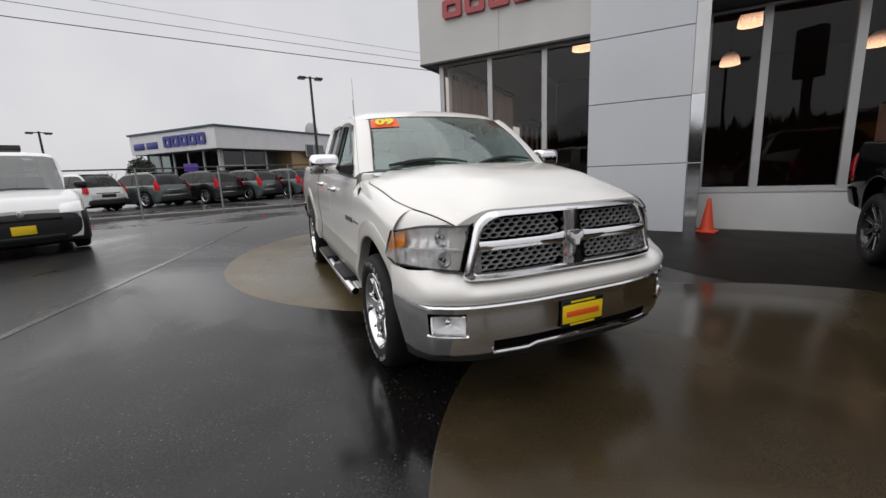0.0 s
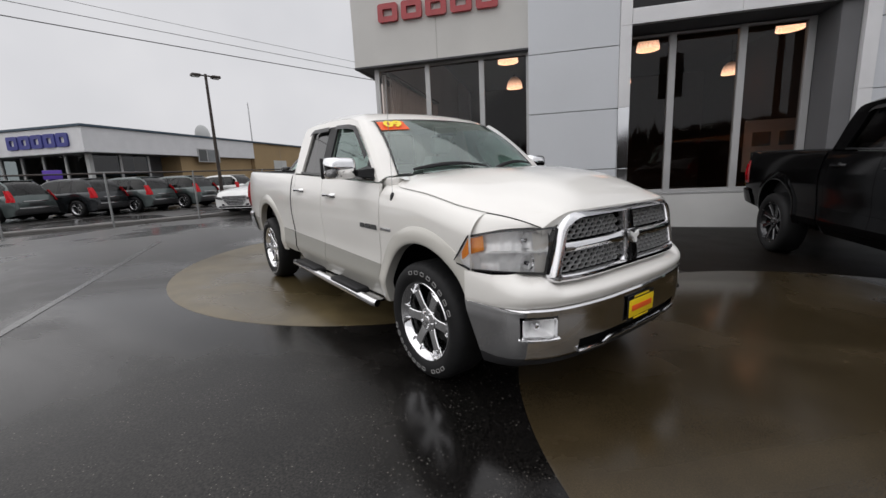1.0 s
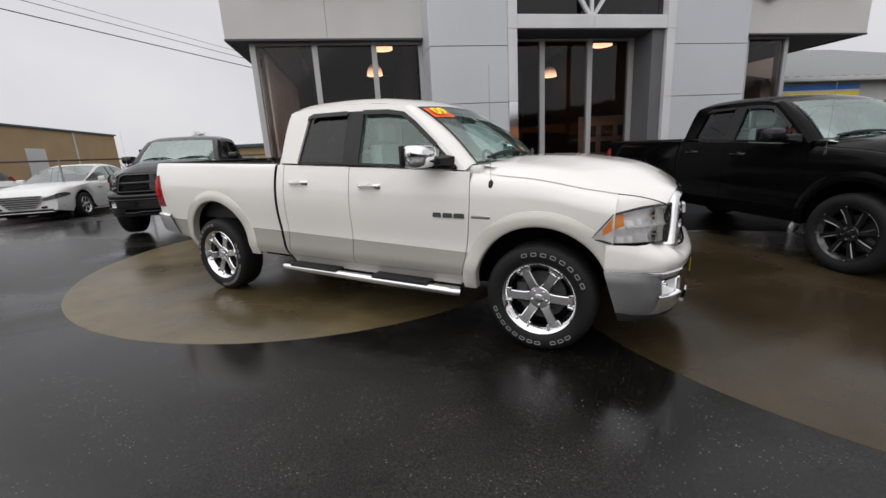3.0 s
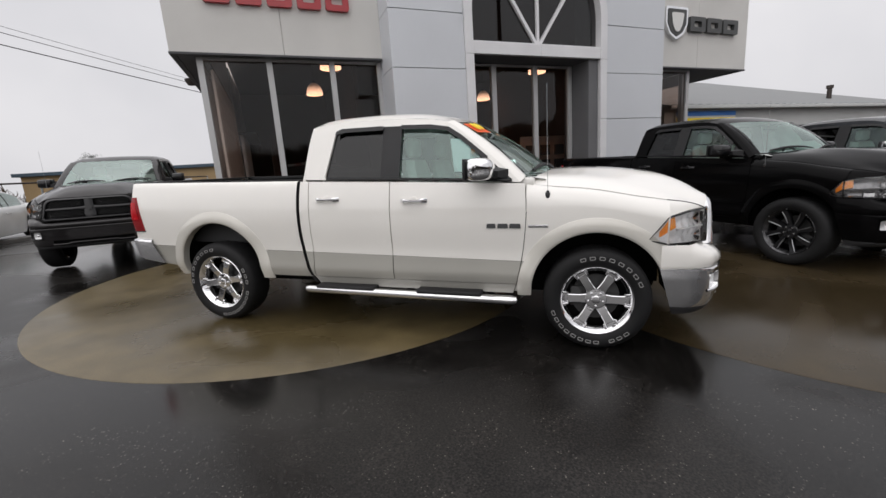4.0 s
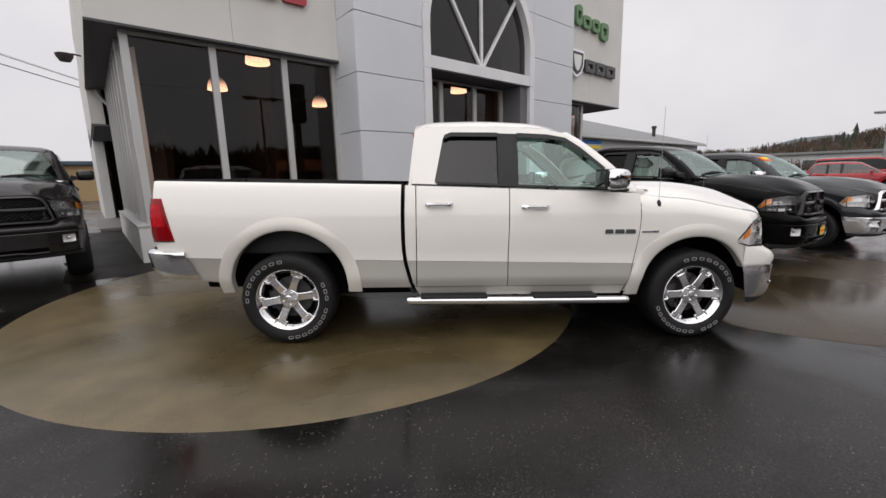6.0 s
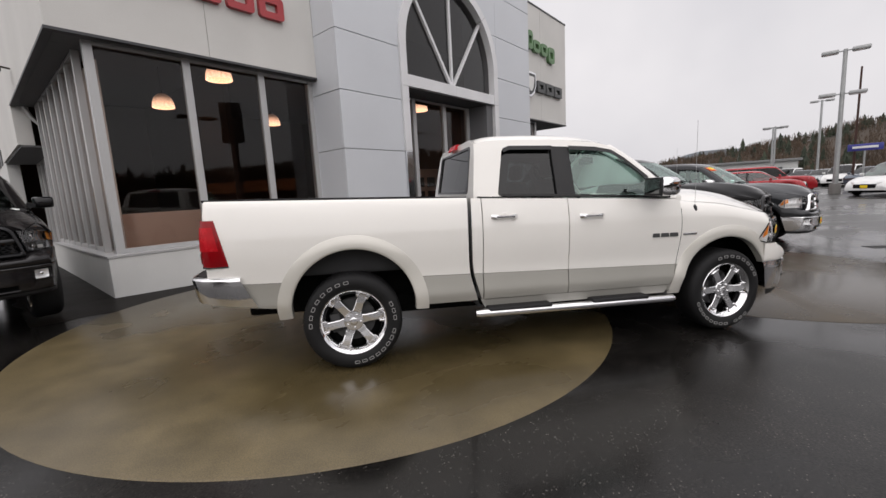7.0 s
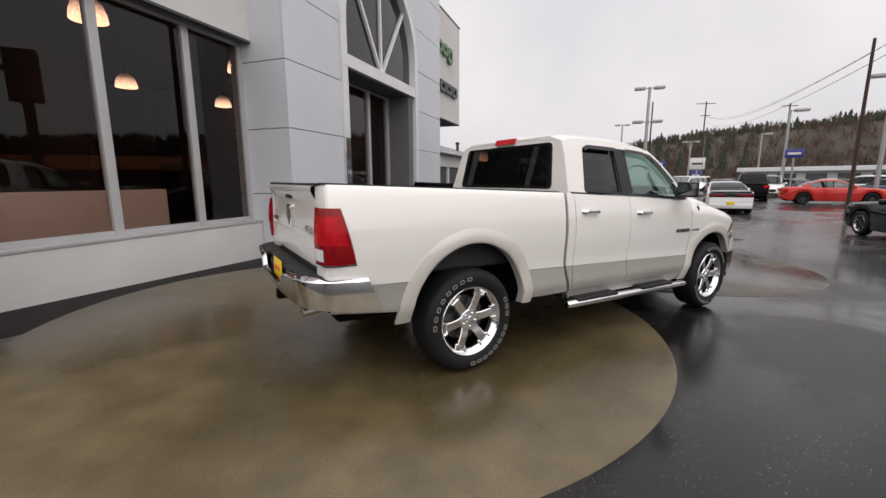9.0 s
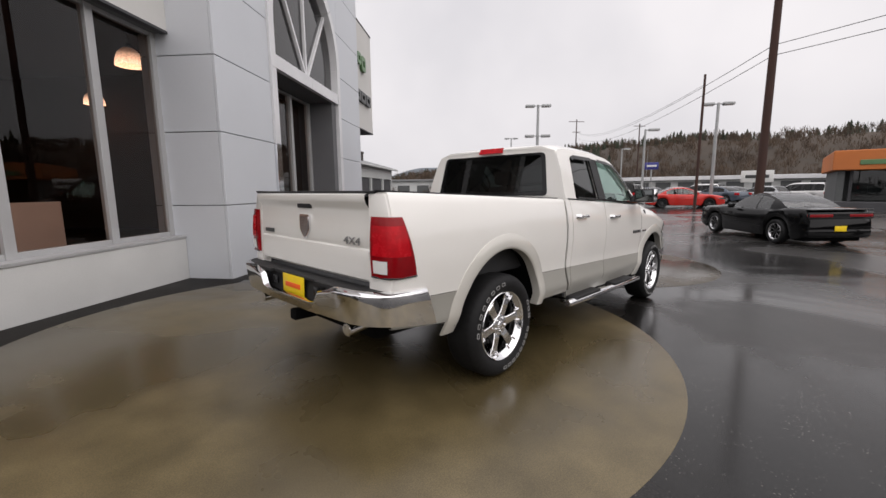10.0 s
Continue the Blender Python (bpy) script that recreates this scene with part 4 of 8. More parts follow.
def wheel_meshes(style, rim_mat):
    """The parts of one road wheel, facing -y, with the hub cap's face at y = 0."""
    key = (style, rim_mat.name)
    if key in WHEEL_CACHE:
        return WHEEL_CACHE[key]
    spokes = 8 if style == "offroad" else 6
    rim = Geo().lathe([(0.264, 0.005), (0.273, -0.012), (0.268, -0.018), (0.258, -0.012), (0.250, 0.004), (0.232, 0.020), (0.228, 0.034), (0.228, 0.10), (0.232, 0.22), (0.262, 0.235)], 56, (0, 0, 0))
    prof = [(0.262, 0.0), (0.285, -0.022), (0.325, -0.034), (0.365, -0.030), (0.392, -0.012), (0.405, 0.008), (0.411, 0.03), (0.412, 0.10), (0.412, 0.15), (0.411, 0.21), (0.403, 0.235), (0.365, 0.262), (0.30, 0.262), (0.262, 0.24)]
    prof = [(0.262 + (r - 0.262) * 0.93, h * 0.94) for r, h in prof]
    # the tread's grooves are cut into one skin
    steps = 168
    rings = []
    for k in range(steps):
        a = 2 * math.pi * k / steps
        ring = []
        for q, (r, h) in enumerate(prof):
            cut = 0.008 if 5 <= q <= 9 and (k + 2 * (q % 2)) % 4 == 0 else 0.0
            ring.append(((r - cut) * math.cos(a), h, (r - cut) * math.sin(a)))
        rings.append(ring)
    tyre = Geo().loft(rings, wrap=True)
    letter = Geo().prism(rounded([(0.322, -0.021), (0.349, -0.021), (0.349, 0.021), (0.322, 0.021)], 0.009, 3), lambda a, b, d: (a, -0.0340 + d, b), 0.010, [rounded([(0.3270, -0.0155), (0.3440, -0.0155), (0.3440, 0.0155), (0.3270, 0.0155)], 0.006, 3)])
    disc, milled = Geo(), Geo()
    for k in range(spokes):
        a = 2 * math.pi * k / spokes
        c, t = Vector((math.cos(a), 0, math.sin(a))), Vector((-math.sin(a), 0, math.cos(a)))
        if style == "offroad":
            rings = []
            for r, w, y in ((0.05, 0.024, 0.030), (0.12, 0.026, 0.024), (0.20, 0.030, 0.012), (0.256, 0.036, 0.0)):
                p = c * r + t * (0.9 * (r - 0.05) ** 2)
                rings.append([p - t * w + Vector((0, y + 0.04, 0)), p - t * w * 0.8 + Vector((0, y, 0)), p + t * w * 0.8 + Vector((0, y, 0)), p + t * w + Vector((0, y + 0.04, 0))])
            disc.loft(rings)
            rings = []
            for r, w, y in ((0.095, 0.002, 0.024), (0.13, 0.005, 0.020), (0.18, 0.006, 0.012), (0.225, 0.004, 0.003), (0.240, 0.001, 0.0)):
                p = c * r + t * (0.9 * (r - 0.05) ** 2 + 0.75 * (0.026 + 0.08 * (r - 0.12)))
                rings.append([p - t * w + Vector((0, y - 0.001, 0)), p + Vector((0, y - 0.004, 0)), p + t * w + Vector((0, y - 0.001, 0))])
            milled.loft(rings)
            milled.lathe([(0.001, -0.020), (0.006, -0.019), (0.007, -0.010)], 6, tuple(c * 0.2675))
        else:
            # a broad flat spoke with a notched foot at the rim
            rings = []
            for r, w, y in ((0.05, 0.042, 0.030), (0.085, 0.036, 0.024), (0.11, 0.033, 0.020), (0.16, 0.033, 0.016), (0.208, 0.036, 0.012), (0.216, 0.036, 0.020), (0.234, 0.038, 0.018)):
                p = c * r
                rings.append([p - t * w + Vector((0, y + 0.06, 0)), p - t * w + Vector((0, y + 0.005, 0)), p - t * (w - 0.005) + Vector((0, y, 0)), p + t * (w - 0.005) + Vector((0, y, 0)), p + t * w + Vector((0, y + 0.005, 0)), p + t * w + Vector((0, y + 0.06, 0))])
            disc.loft(rings)
            for q in (-1, 1):
                rings = []
                for r, y in ((0.200, 0.020), (0.206, 0.010), (0.240, 0.002), (0.252, 0.004)):
                    p = c * r + t * q * (0.043 + (r - 0.2) * 0.12)
                    rings.append([p - t * 0.008 + Vector((0, y + 0.05, 0)), p - t * 0.008 + Vector((0, y + 0.003, 0)), p - t * 0.005 + Vector((0, y, 0)), p + t * 0.005 + Vector((0, y, 0)), p + t * 0.008 + Vector((0, y + 0.003, 0)), p + t * 0.008 + Vector((0, y + 0.05, 0))])
                disc.loft(rings, caps=False)
    hub = Geo().lathe([(0.001, 0.004), (0.022, 0.004), (0.031, 0.008), (0.035, 0.016), (0.060, 0.018), (0.076, 0.020), (0.083, 0.028), (0.083, 0.06)], 36, (0, 0, 0))
    nuts = Geo()
    nuts.lathe([(0.001, 0.004), (0.008, 0.005), (0.011, 0.022)], 8, (0.056, 0, 0))
    brake = Geo().lathe([(0.05, 0.10), (0.18, 0.10), (0.18, 0.125), (0.05, 0.125)], 32, (0, 0, 0))
    brake.box(-0.19, -0.10, 0.085, 0.15, -0.08, 0.08, 0.01)
    back = Geo().lathe([(0.001, 0.16), (0.234, 0.16)], 32, (0, 0, 0))
    out = {}
    probe = [("wheel", rim, rim_mat), ("tyre", tyre, TYRE), ("tyre_letter", letter, TYRE_LETTER), ("spokes", disc, rim_mat if style != "offroad" else GLOSS_BLACK), ("hub_cap", hub, rim_mat if style != "offroad" else GLOSS_BLACK), ("lug_nut", nuts, CHROME), *((("milled_edge", milled, MACHINED),) if milled.v else ()), ("brake", brake, DRAIN_IRON), ("inner_barrel", back, UNDERBODY)]
    for name, g, mat in probe:
        o = part(name, g, mat)
        out[name] = o.data
        bpy.data.objects.remove(o)
    WHEEL_CACHE[key] = out
    return out


def add_wheels(truck, places, style, rim_mat, size=1.0, lettered=True):
    ms = wheel_meshes(style, rim_mat)
    for x, y, z, turn in places:
        spin = rnd(0, 360)
        m = pose(x, y, z, 0, 0, 180 if y > 0 else 0) @ pose(0, 0, 0, 0, 0, turn) @ pose(0, 0, 0, 0, spin if not lettered else (0 if x > 1 else -9), 0) @ Matrix.Diagonal((size, size, size, 1))
        w = shared("wheel", ms["wheel"], m, truck)
        for name, me in ms.items():
            turns = [0]
            if name == "wheel" or (name == "tyre_letter" and not lettered) or (name == "lug_nut" and size < 0.95):
                continue
            if name == "tyre_letter":
                first = 108 if x > 1 else 171
                turns = [-(first - 11.8 * k) for k in range(8)] + [-(first + 92 + 10.2 * k) for k in range(8)] + [-(first + 183 + 10.2 * k) for k in range(3)]
            if name == "lug_nut":
                turns = [18 + 72 * k for k in range(5)]
            for a in turns:
                shared(name, me, pose(0, 0, 0, 0, a, 0), w)


def windshield_at(u, v, out=0.0):
    """A point of the windscreen: u from -1 to 1 across, v from 0 at the cowl to 1 at the roof."""
    a = abs(u)
    bx, bz = 3.235 - 0.22 * a**2.2, 1.355 + 0.012 * a
    tx, tz = 2.53 - 0.085 * a**2.2, 1.842 - 0.022 * a**2.2
    by, ty = 0.80, 0.665
    bow = 0.035 * math.sin(math.pi * v)
    return (bx + (tx - bx) * v + bow * 0.55 + out * 0.58, u * (by + (ty - by) * v), bz + (tz - bz) * v + bow * 0.8 + out * 0.8)


def letters(text, size, m, mat, parent, name, depth=0.002, bold=0.0):
    cu = bpy.data.curves.new(name, "FONT")
    cu.body, cu.size, cu.extrude, cu.offset = text, size, depth, bold
    cu.align_x, cu.align_y = "CENTER", "CENTER"
    ob = new(name, cu)
    ob.data.materials.append(mat)
    ob.parent = parent
    ob.matrix_basis = m
    return ob


def nose_pt(y, out=0.0, s=1):
    """A point of the nose's plan curve, pushed outwards."""
    e = 0.01
    a, b = max(0.0, y - e), min(0.985, y + e)
    d = Vector((NOSE(b) - NOSE(a), b - a)).normalized()
    n = Vector((d.y, -d.x))
    if y < 0.005:
        n = Vector((1, 0))
    return (NOSE(y) + n.x * out, s * (y + n.y * out))


def bumper_pt(y, out=0.0):
    """A point of the bumper's plan curve, pushed outwards."""
    e = 0.01
    a, b = max(0.0, y - e), min(0.985, y + e)
    d = Vector((BUMPER_PLAN(b) - BUMPER_PLAN(a), b - a)).normalized()
    n = Vector((1, 0)) if y < 0.005 else Vector((d.y, -d.x))
    return (BUMPER_PLAN(y) + n.x * out, y + n.y * out)


def pickup(name, label, m, o):
    T = thing(name, label, "truck", m, o.get("group", ""))
    paint, lower, flare, chrome = o["paint"], o["lower"], o["flare"], o["chrome"]
    glass, tint = CAR_GLASS, TINT_GLASS
    split = lambda x: 0.757 - 0.0195 * x
    gap = 0.004
    for s, side in ((-1, "right"), (1, "left")):
        # fender: side, then over to the hood's shut line
        rings = []
        xs = [2.99, 3.02, 3.05, 3.07, 3.078, 3.085, 3.10, 3.13, 3.17, 3.22, 3.28, 3.35, 3.42, 3.50, 3.58, 3.66, 3.74, 3.81, 3.87, 3.92, 3.96, 3.99, 4.01, 4.02, 4.024, 4.045]
        for x in xs:
            lo = max(arch_low(x, split(x)), 0)
            if x > 4.024:
                lo = 0.88
            hw = HOOD_W(x) + 0.008
            hz = hood_top(x, hw) - 0.001
            sh = hz - 0.10
            col = [(x, s * (body_y(x, lo) - 0.02), lo)]
            for k in range(9):
                z = lo + (sh - lo) * k / 8
                col.append((x, s * body_y(x, z), z))
            y0 = body_y(x, sh)
            for k in range(1, 6):
                t = k / 5
                y = y0 + (hw - y0) * (1 - math.cos(t * math.pi / 2)) * 0.45 + (hw - y0) * t * 0.55
                z = sh + (hz - sh) * math.sin(t * math.pi / 2)
                col.append((x, s * y, z))
            col.append((x, s * hw, hz - 0.03))
            near = max(0.0, 1 - (x - 2.99) / 0.30)
            rings.append([(px + (DOOR_FRONT(pz) + 0.006 - 2.99) * near, py, pz) for px, py, pz in col])
        part("fender", Geo().loft(rings), paint, T)
        part("lower_fender", side_grid(lambda z: DOOR_FRONT(z) + 0.006, 3.074, lambda x: 0.44, lambda x: split(x) - 0.002, s, 4, 8), lower, T)
        # doors
        for nm, x0, x1 in (("front_door", 1.90 + gap, DOOR_FRONT), ("rear_door", 1.108 + gap, 1.90 - gap)):
            d = part(nm, side_grid(x0, x1, lambda x: split(x), lambda x: BELT(x), s, 16, 14), paint, T)
            part("lower_panel", side_grid(x0, x1, lambda x: 0.505, lambda x: split(x) - 0.003, s, 16, 10), lower, d)
            hx = 2.121 if nm == "front_door" else 1.303
            hz = 1.190 if nm == "front_door" else 1.212
            y = body_y(hx, hz)
            hr = []
            for k in range(13):
                t = k / 12
                x = hx - 0.118 + 0.236 * t
                lift = 0.040 * min(1, math.sin(math.pi * t) * 2.2)
                hh = 0.016 + 0.004 * math.cos(2 * math.pi * t)
                hr.append([(x, s * (y - 0.01 + lift + dy), hz + dz) for dy, dz in ((-0.012, hh), (0.006, hh), (0.016, hh * 0.5), (0.016, -hh * 0.5), (0.006, -hh), (-0.012, -hh))])
            part("door_handle", Geo().loft(hr, closed=True, caps=True), chrome, d, "chrome pull handle")
            part("handle_cup", Geo().lathe([(0.001, -s * 0.0), (0.030, 0.001 * s), (0.036, -0.004 * s)], 20, (hx, s * (y + 0.001), hz)), GLOSS_BLACK if paint is not WHITE_PAINT else paint, d)
        part("cab_corner", side_grid(lambda z: min(BED_FRONT(z) + 0.034, 1.09), 1.108 - gap, lambda x: split(x), lambda x: BELT(x), s, 4, 12), paint, T)
        part("lower_corner", side_grid(lambda z: min(BED_FRONT(z) + 0.034, 1.10), 1.108 - gap, lambda x: 0.505, lambda x: split(x) - 0.003, s, 4, 8), lower, T)
        part("rocker", side_grid(lambda z: BED_FRONT(z) + 0.03, DOOR_FRONT, lambda x: 0.415, lambda x: 0.498, s, 10, 4, extra=-0.012), lower, T)
        # pickup bed side
        xs0 = [-1.06, -0.9, -0.75, -0.6, RAX - RAR - 0.006] + [RAX - RAR * math.cos(math.pi * k / 24) * 0.9999 for k in range(25)] + [RAX + RAR + 0.006, 0.60, 0.7, 0.8, 0.90, 0.978]
        top = lambda x: 1.397 - 0.016 * (x + 1)
        for nm, mat, lo_f, hi_f in (("bed_side", paint, split, top), ("lower_bed_side", lower, lambda x: 0.50 + 0.04 * min(1, max(0, -x - 0.2) * 4) + 0.10 * max(0, -x - 0.45), lambda x: split(x) - 0.003)):
            rings = []
            runs = []
            for x in xs0:
                lo = arch_low(x, lo_f(x))
                hi = hi_f(x)
                if lo > hi - 0.01:
                    if rings:
                        runs.append(rings)
                    rings = []
                    continue
                col = [(x, s * (body_y(x, lo) - 0.025), lo)]
                for k in range(15):
                    z = lo + (hi - lo) * k / 14
                    col.append((x, s * body_y(x, z), z))
                if nm == "bed_side":
                    y = body_y(x, hi)
                    col += [(x, s * (y - 0.012), hi + 0.012), (x, s * (y - 0.04), hi + 0.016), (x, s * (y - 0.05), hi - 0.02)]
                ahead = max(0.0, (x - 0.60) / 0.378)
                rings.append([(px + (BED_FRONT(pz) - 0.978) * ahead, py, pz) for px, py, pz in col])
            if rings:
                runs.append(rings)
            for r in runs:
                if len(r) > 1:
                    part(nm, Geo().loft(r), mat, T)
        part("bed_rail_cap", Geo().loft([[(x, s * y, top(x) + dz) for y, dz in ((0.862, 0.017), (0.862, 0.025), (0.80, 0.025), (0.80, -0.02))] for x in np.linspace(-1.085, 1.0, 12)]), BLACK_TRIM, T)
        part("bed_wall", Geo().box(-1.04, 0.995, s * 0.80, s * 0.83, 0.80, 1.385), BEDLINER, T)
        part("bed_end", Geo().loft([[(BED_FRONT(z) - 0.03, s * 0.70, z), (BED_FRONT(z) - 0.03, s * (YB(z) - 0.022), z), (BED_FRONT(z) + 0.002, s * (YB(z) - 0.022), z), (BED_FRONT(z) + 0.002, s * 0.70, z)] for z in np.linspace(0.43, 1.38, 20)], closed=True, caps=True), BLACK_TRIM, T)
        part("cab_edge", Geo().loft([[(BED_FRONT(z) + 0.036, s * (YB(z) - 0.018), z), (BED_FRONT(z) + 0.040, s * (YB(z) - 0.10), z)] for z in np.linspace(0.45, 1.37, 20)]), paint, T)
        # wheel flares and liners
        for nm, cx, cz, r, a0, a1 in (("front_flare", FAX, FAZ, FAR, 25, 184), ("rear_flare", RAX, RAZ, RAR, -4, 186)):
            rings = []
            for k in range(37):
                a = radians(a0 + (a1 - a0) * k / 36)
                pts = []
                for dr, dy in ((-0.012, -0.06), (-0.012, 0.010), (-0.005, 0.0165), (0.008, 0.0185), (0.045, 0.0165), (0.075, 0.010), (0.098, 0.003), (0.102, -0.012)):
                    x, z = cx + (r + dr) * math.cos(a), cz + (r + dr) * math.sin(a)
                    pts.append((x, s * (body_y(x, z) + dy), z))
                rings.append(pts)
            part(nm, Geo().loft(rings), flare, T)
            rings = [[(cx + (r + 0.02) * math.cos(a), s * y, cz + (r + 0.02) * math.sin(a)) for y in (0.93, 0.55)] for a in (radians(180 * k / 24) for k in range(25))]
            g = Geo().loft(rings)
            g.box(cx - r, cx + r, s * 0.55, s * 0.57, 0.46, cz + r)
            part("wheel_liner", g, UNDERBODY, T)
        # cab side above the belt
        outer = [(1.05, 1.39), (1.5, 1.376), (2.0, 1.36), (2.5, 1.339), (2.995, 1.318), (2.86, 1.445), (2.72, 1.567), (2.58, 1.683), (2.46, 1.775), (2.38, 1.822), (2.25, 1.853), (2.0, 1.872), (1.7, 1.878), (1.4, 1.875), (1.24, 1.868), (1.15, 1.857), (1.112, 1.833), (1.096, 1.80), (1.083, 1.70), (1.064, 1.55)]
        fw = rounded([(1.978, 1.364), (2.925, 1.334), (2.735, 1.515), (2.52, 1.690), (2.40, 1.768), (2.24, 1.797), (1.978, 1.808)], [0.02, 0.01, 0.1, 0.1, 0.08, 0.05, 0.02])
        rw = rounded([(1.262, 1.388), (1.815, 1.371), (1.815, 1.812), (1.40, 1.815), (1.345, 1.79)], [0.03, 0.02, 0.02, 0.04, 0.03])
        up = lambda a, b, d, s=s: (a, s * (green_y(b) - d), b)
        cs = part("cab_side", Geo().prism(outer, up, 0.035, [fw, rw]), paint, T, smooth=25)
        g1 = part("front_window", Geo().prism([(2.4 + (a - 2.4) * 1.01, 1.58 + (b - 1.58) * 1.02) for a, b in fw], lambda a, b, d, s=s: (a, s * (green_y(b) - 0.022 - d), b), 0), glass, T)
        g2 = part("rear_window", Geo().prism([(1.56 + (a - 1.56) * 1.01, 1.6 + (b - 1.6) * 1.02) for a, b in rw], lambda a, b, d, s=s: (a, s * (green_y(b) - 0.022 - d), b), 0), tint, T)
        g1.visible_shadow = g2.visible_shadow = False
        face_out(g1, (2.0, 0, 1.5))
        face_out(g2, (2.0, 0, 1.5))
        part("pillar_trim", Geo().prism([(1.81, 1.380), (1.982, 1.375), (1.982, 1.812), (1.81, 1.816)], lambda a, b, d, s=s: (a, s * (green_y(b) + 0.004 - d), b), 0.02), BLACK_TRIM, T)
        for pts in ([(1.978, 1.812), (2.24, 1.800), (2.40, 1.772), (2.52, 1.694), (2.735, 1.518)], [(1.352, 1.792), (1.41, 1.815), (1.815, 1.814)]):
            vis = []
            for k, (a, b) in enumerate(pts):
                dn = 0.028
                nx, nz = (-0.5, -0.85) if a > 2.35 and b < 1.79 else (0.0, -1.0)
                if b < 1.79 and a < 1.4:
                    nx, nz = (0.9, -0.4)
                vis.append([(a, s * (green_y(b) + 0.012), b + 0.008), (a + nx * dn, s * (green_y(b + nz * dn) + 0.022), b + nz * dn), (a + nx * dn, s * (green_y(b + nz * dn) + 0.016), b + nz * dn)])
            part("rain_visor", Geo().loft(vis), VISOR, T)
        bm_pts = [[(x, s * (green_y(BELT(x)) + dy), BELT(x) + dz) for dy, dz in ((0.004, 0.012), (0.010, 0.020), (0.008, 0.034), (-0.01, 0.036))] for x in np.linspace(1.29, 2.93, 14)]
        part("belt_moulding", Geo().loft(bm_pts), GLOSS_BLACK, T)
        # windscreen pillar
        lo_e = [(2.995, 1.318), (2.86, 1.445), (2.72, 1.567), (2.58, 1.683), (2.46, 1.775), (2.38, 1.822)]
        rings = []
        for k, (a, b) in enumerate(lo_e):
            t = k / 5
            p = Vector((a, s * green_y(b), b))
            q = Vector(windshield_at(s * 0.985, t * 0.98, -0.004))
            mid = p.lerp(q, 0.5) + Vector((0.018, s * 0.02, 0.016))
            rings.append([p, p.lerp(mid, 0.6) + Vector((0.004, s * 0.006, 0.003)), mid, q])
        part("windscreen_pillar", Geo().loft(rings), paint, T)
        part("pillar_base", Geo().box(2.955, 3.10, s * 0.77, s * 0.895, 1.26, 1.350, 0.02), paint, T)
        # mirror
        mm = part("mirror_arm", Geo().loft([[(2.90, s * 0.92, 1.345), (2.90, s * 0.92, 1.42), (2.80, s * 0.93, 1.44), (2.74, s * 0.93, 1.345)], [(2.83, s * 1.02, 1.365), (2.83, s * 1.02, 1.41), (2.78, s * 1.02, 1.41), (2.74, s * 1.02, 1.365)]], closed=True, caps=True), BLACK_TRIM, T)
        rings = []
        for k in range(15):
            u = -1 + 2 * k / 14
            f = max(0.03, (1 - abs(u) ** 4) ** 0.25)
            ring = []
            for q in range(20):
                a = 2 * math.pi * q / 20
                c, e = math.cos(a), math.sin(a)
                px = (abs(c) ** 0.62) * math.copysign(1, c)
                pz = (abs(e) ** 0.62) * math.copysign(1, e)
                ring.append((2.70 + (0.120 if c > 0 else 0.085) * px * f, s * (1.12 + 0.118 * u), 1.428 + 0.083 * pz * (0.55 + 0.45 * f)))
            rings.append(ring)
        part("mirror_cap", Geo().loft(rings, closed=True, caps=True), chrome, mm, "chrome mirror cap", 60)
        part("mirror_bezel", Geo().box(2.604, 2.622, s * 1.012, s * 1.228, 1.350, 1.506, 0.006), BLACK_TRIM, mm)
        part("mirror_glass", Geo().box(2.599, 2.6035, s * 1.03, s * 1.21, 1.368, 1.488, 0.001), DIM_MIRROR, mm)
        part("sail_trim", Geo().prism([(2.76, 1.352), (2.925, 1.346), (2.76, 1.49)], lambda a, b, d, s=s: (a, s * (green_y(b) + 0.003 - d), b), 0.02), BLACK_TRIM, T)
        # side step
        if o.get("steps", True):
            st = part("side_step", Geo().tube([(1.03, s * 1.0, 0.392), (1.06, s * 1.005, 0.392), (2.93, s * 1.005, 0.378), (2.965, s * 1.0, 0.378)], [0.030, 0.036, 0.036, 0.030], 14), o.get("step_mat", chrome), T)
            part("step_rail", Geo().box(1.06, 2.94, s * 0.90, s * 0.975, 0.375, 0.40, 0.01), o.get("step_mat", chrome), st)
            for x0, x1 in ((1.14, 1.72), (2.12, 2.68)):
                part("step_pad", Geo().box(x0, x1, s * 0.915, s * 1.036, 0.400, 0.437, 0.010), BLACK_TRIM, st)
            for x in (1.25, 2.0, 2.75):
                part("step_bracket", Geo().box(x - 0.025, x + 0.025, s * 0.6, s * 0.95, 0.37, 0.395, 0.004), UNDERBODY, st)
        part("frame_rail", Geo().box(0.25, 3.95, s * 0.34, s * 0.60, 0.34, 0.52, 0.03), UNDERBODY, T)
        # headlamp
        lens, shell = Geo(), Geo()

        def hl(u, v, out):
            tp = 1.085 - 0.012 * u - 0.07 * max(0, u - 0.55) ** 1.6 * 2.0
            bt = 0.828 + 0.016 * u
            yi = 0.700 - 0.235 * (bt + (tp - bt) * v - 0.792)
            y = yi + (0.955 - yi) * u
            x, yy = nose_pt(y, out, 1)
            z = bt + (tp - bt) * v
            return (x - 0.25 * (z - 0.86) * (0.35 + 0.4 * u), s * yy, z)

        lens.loft([[hl(k / 16, j / 8, 0.012 + 0.012 * math.sin(math.pi * j / 8)) for j in range(9)] for k in range(17)])
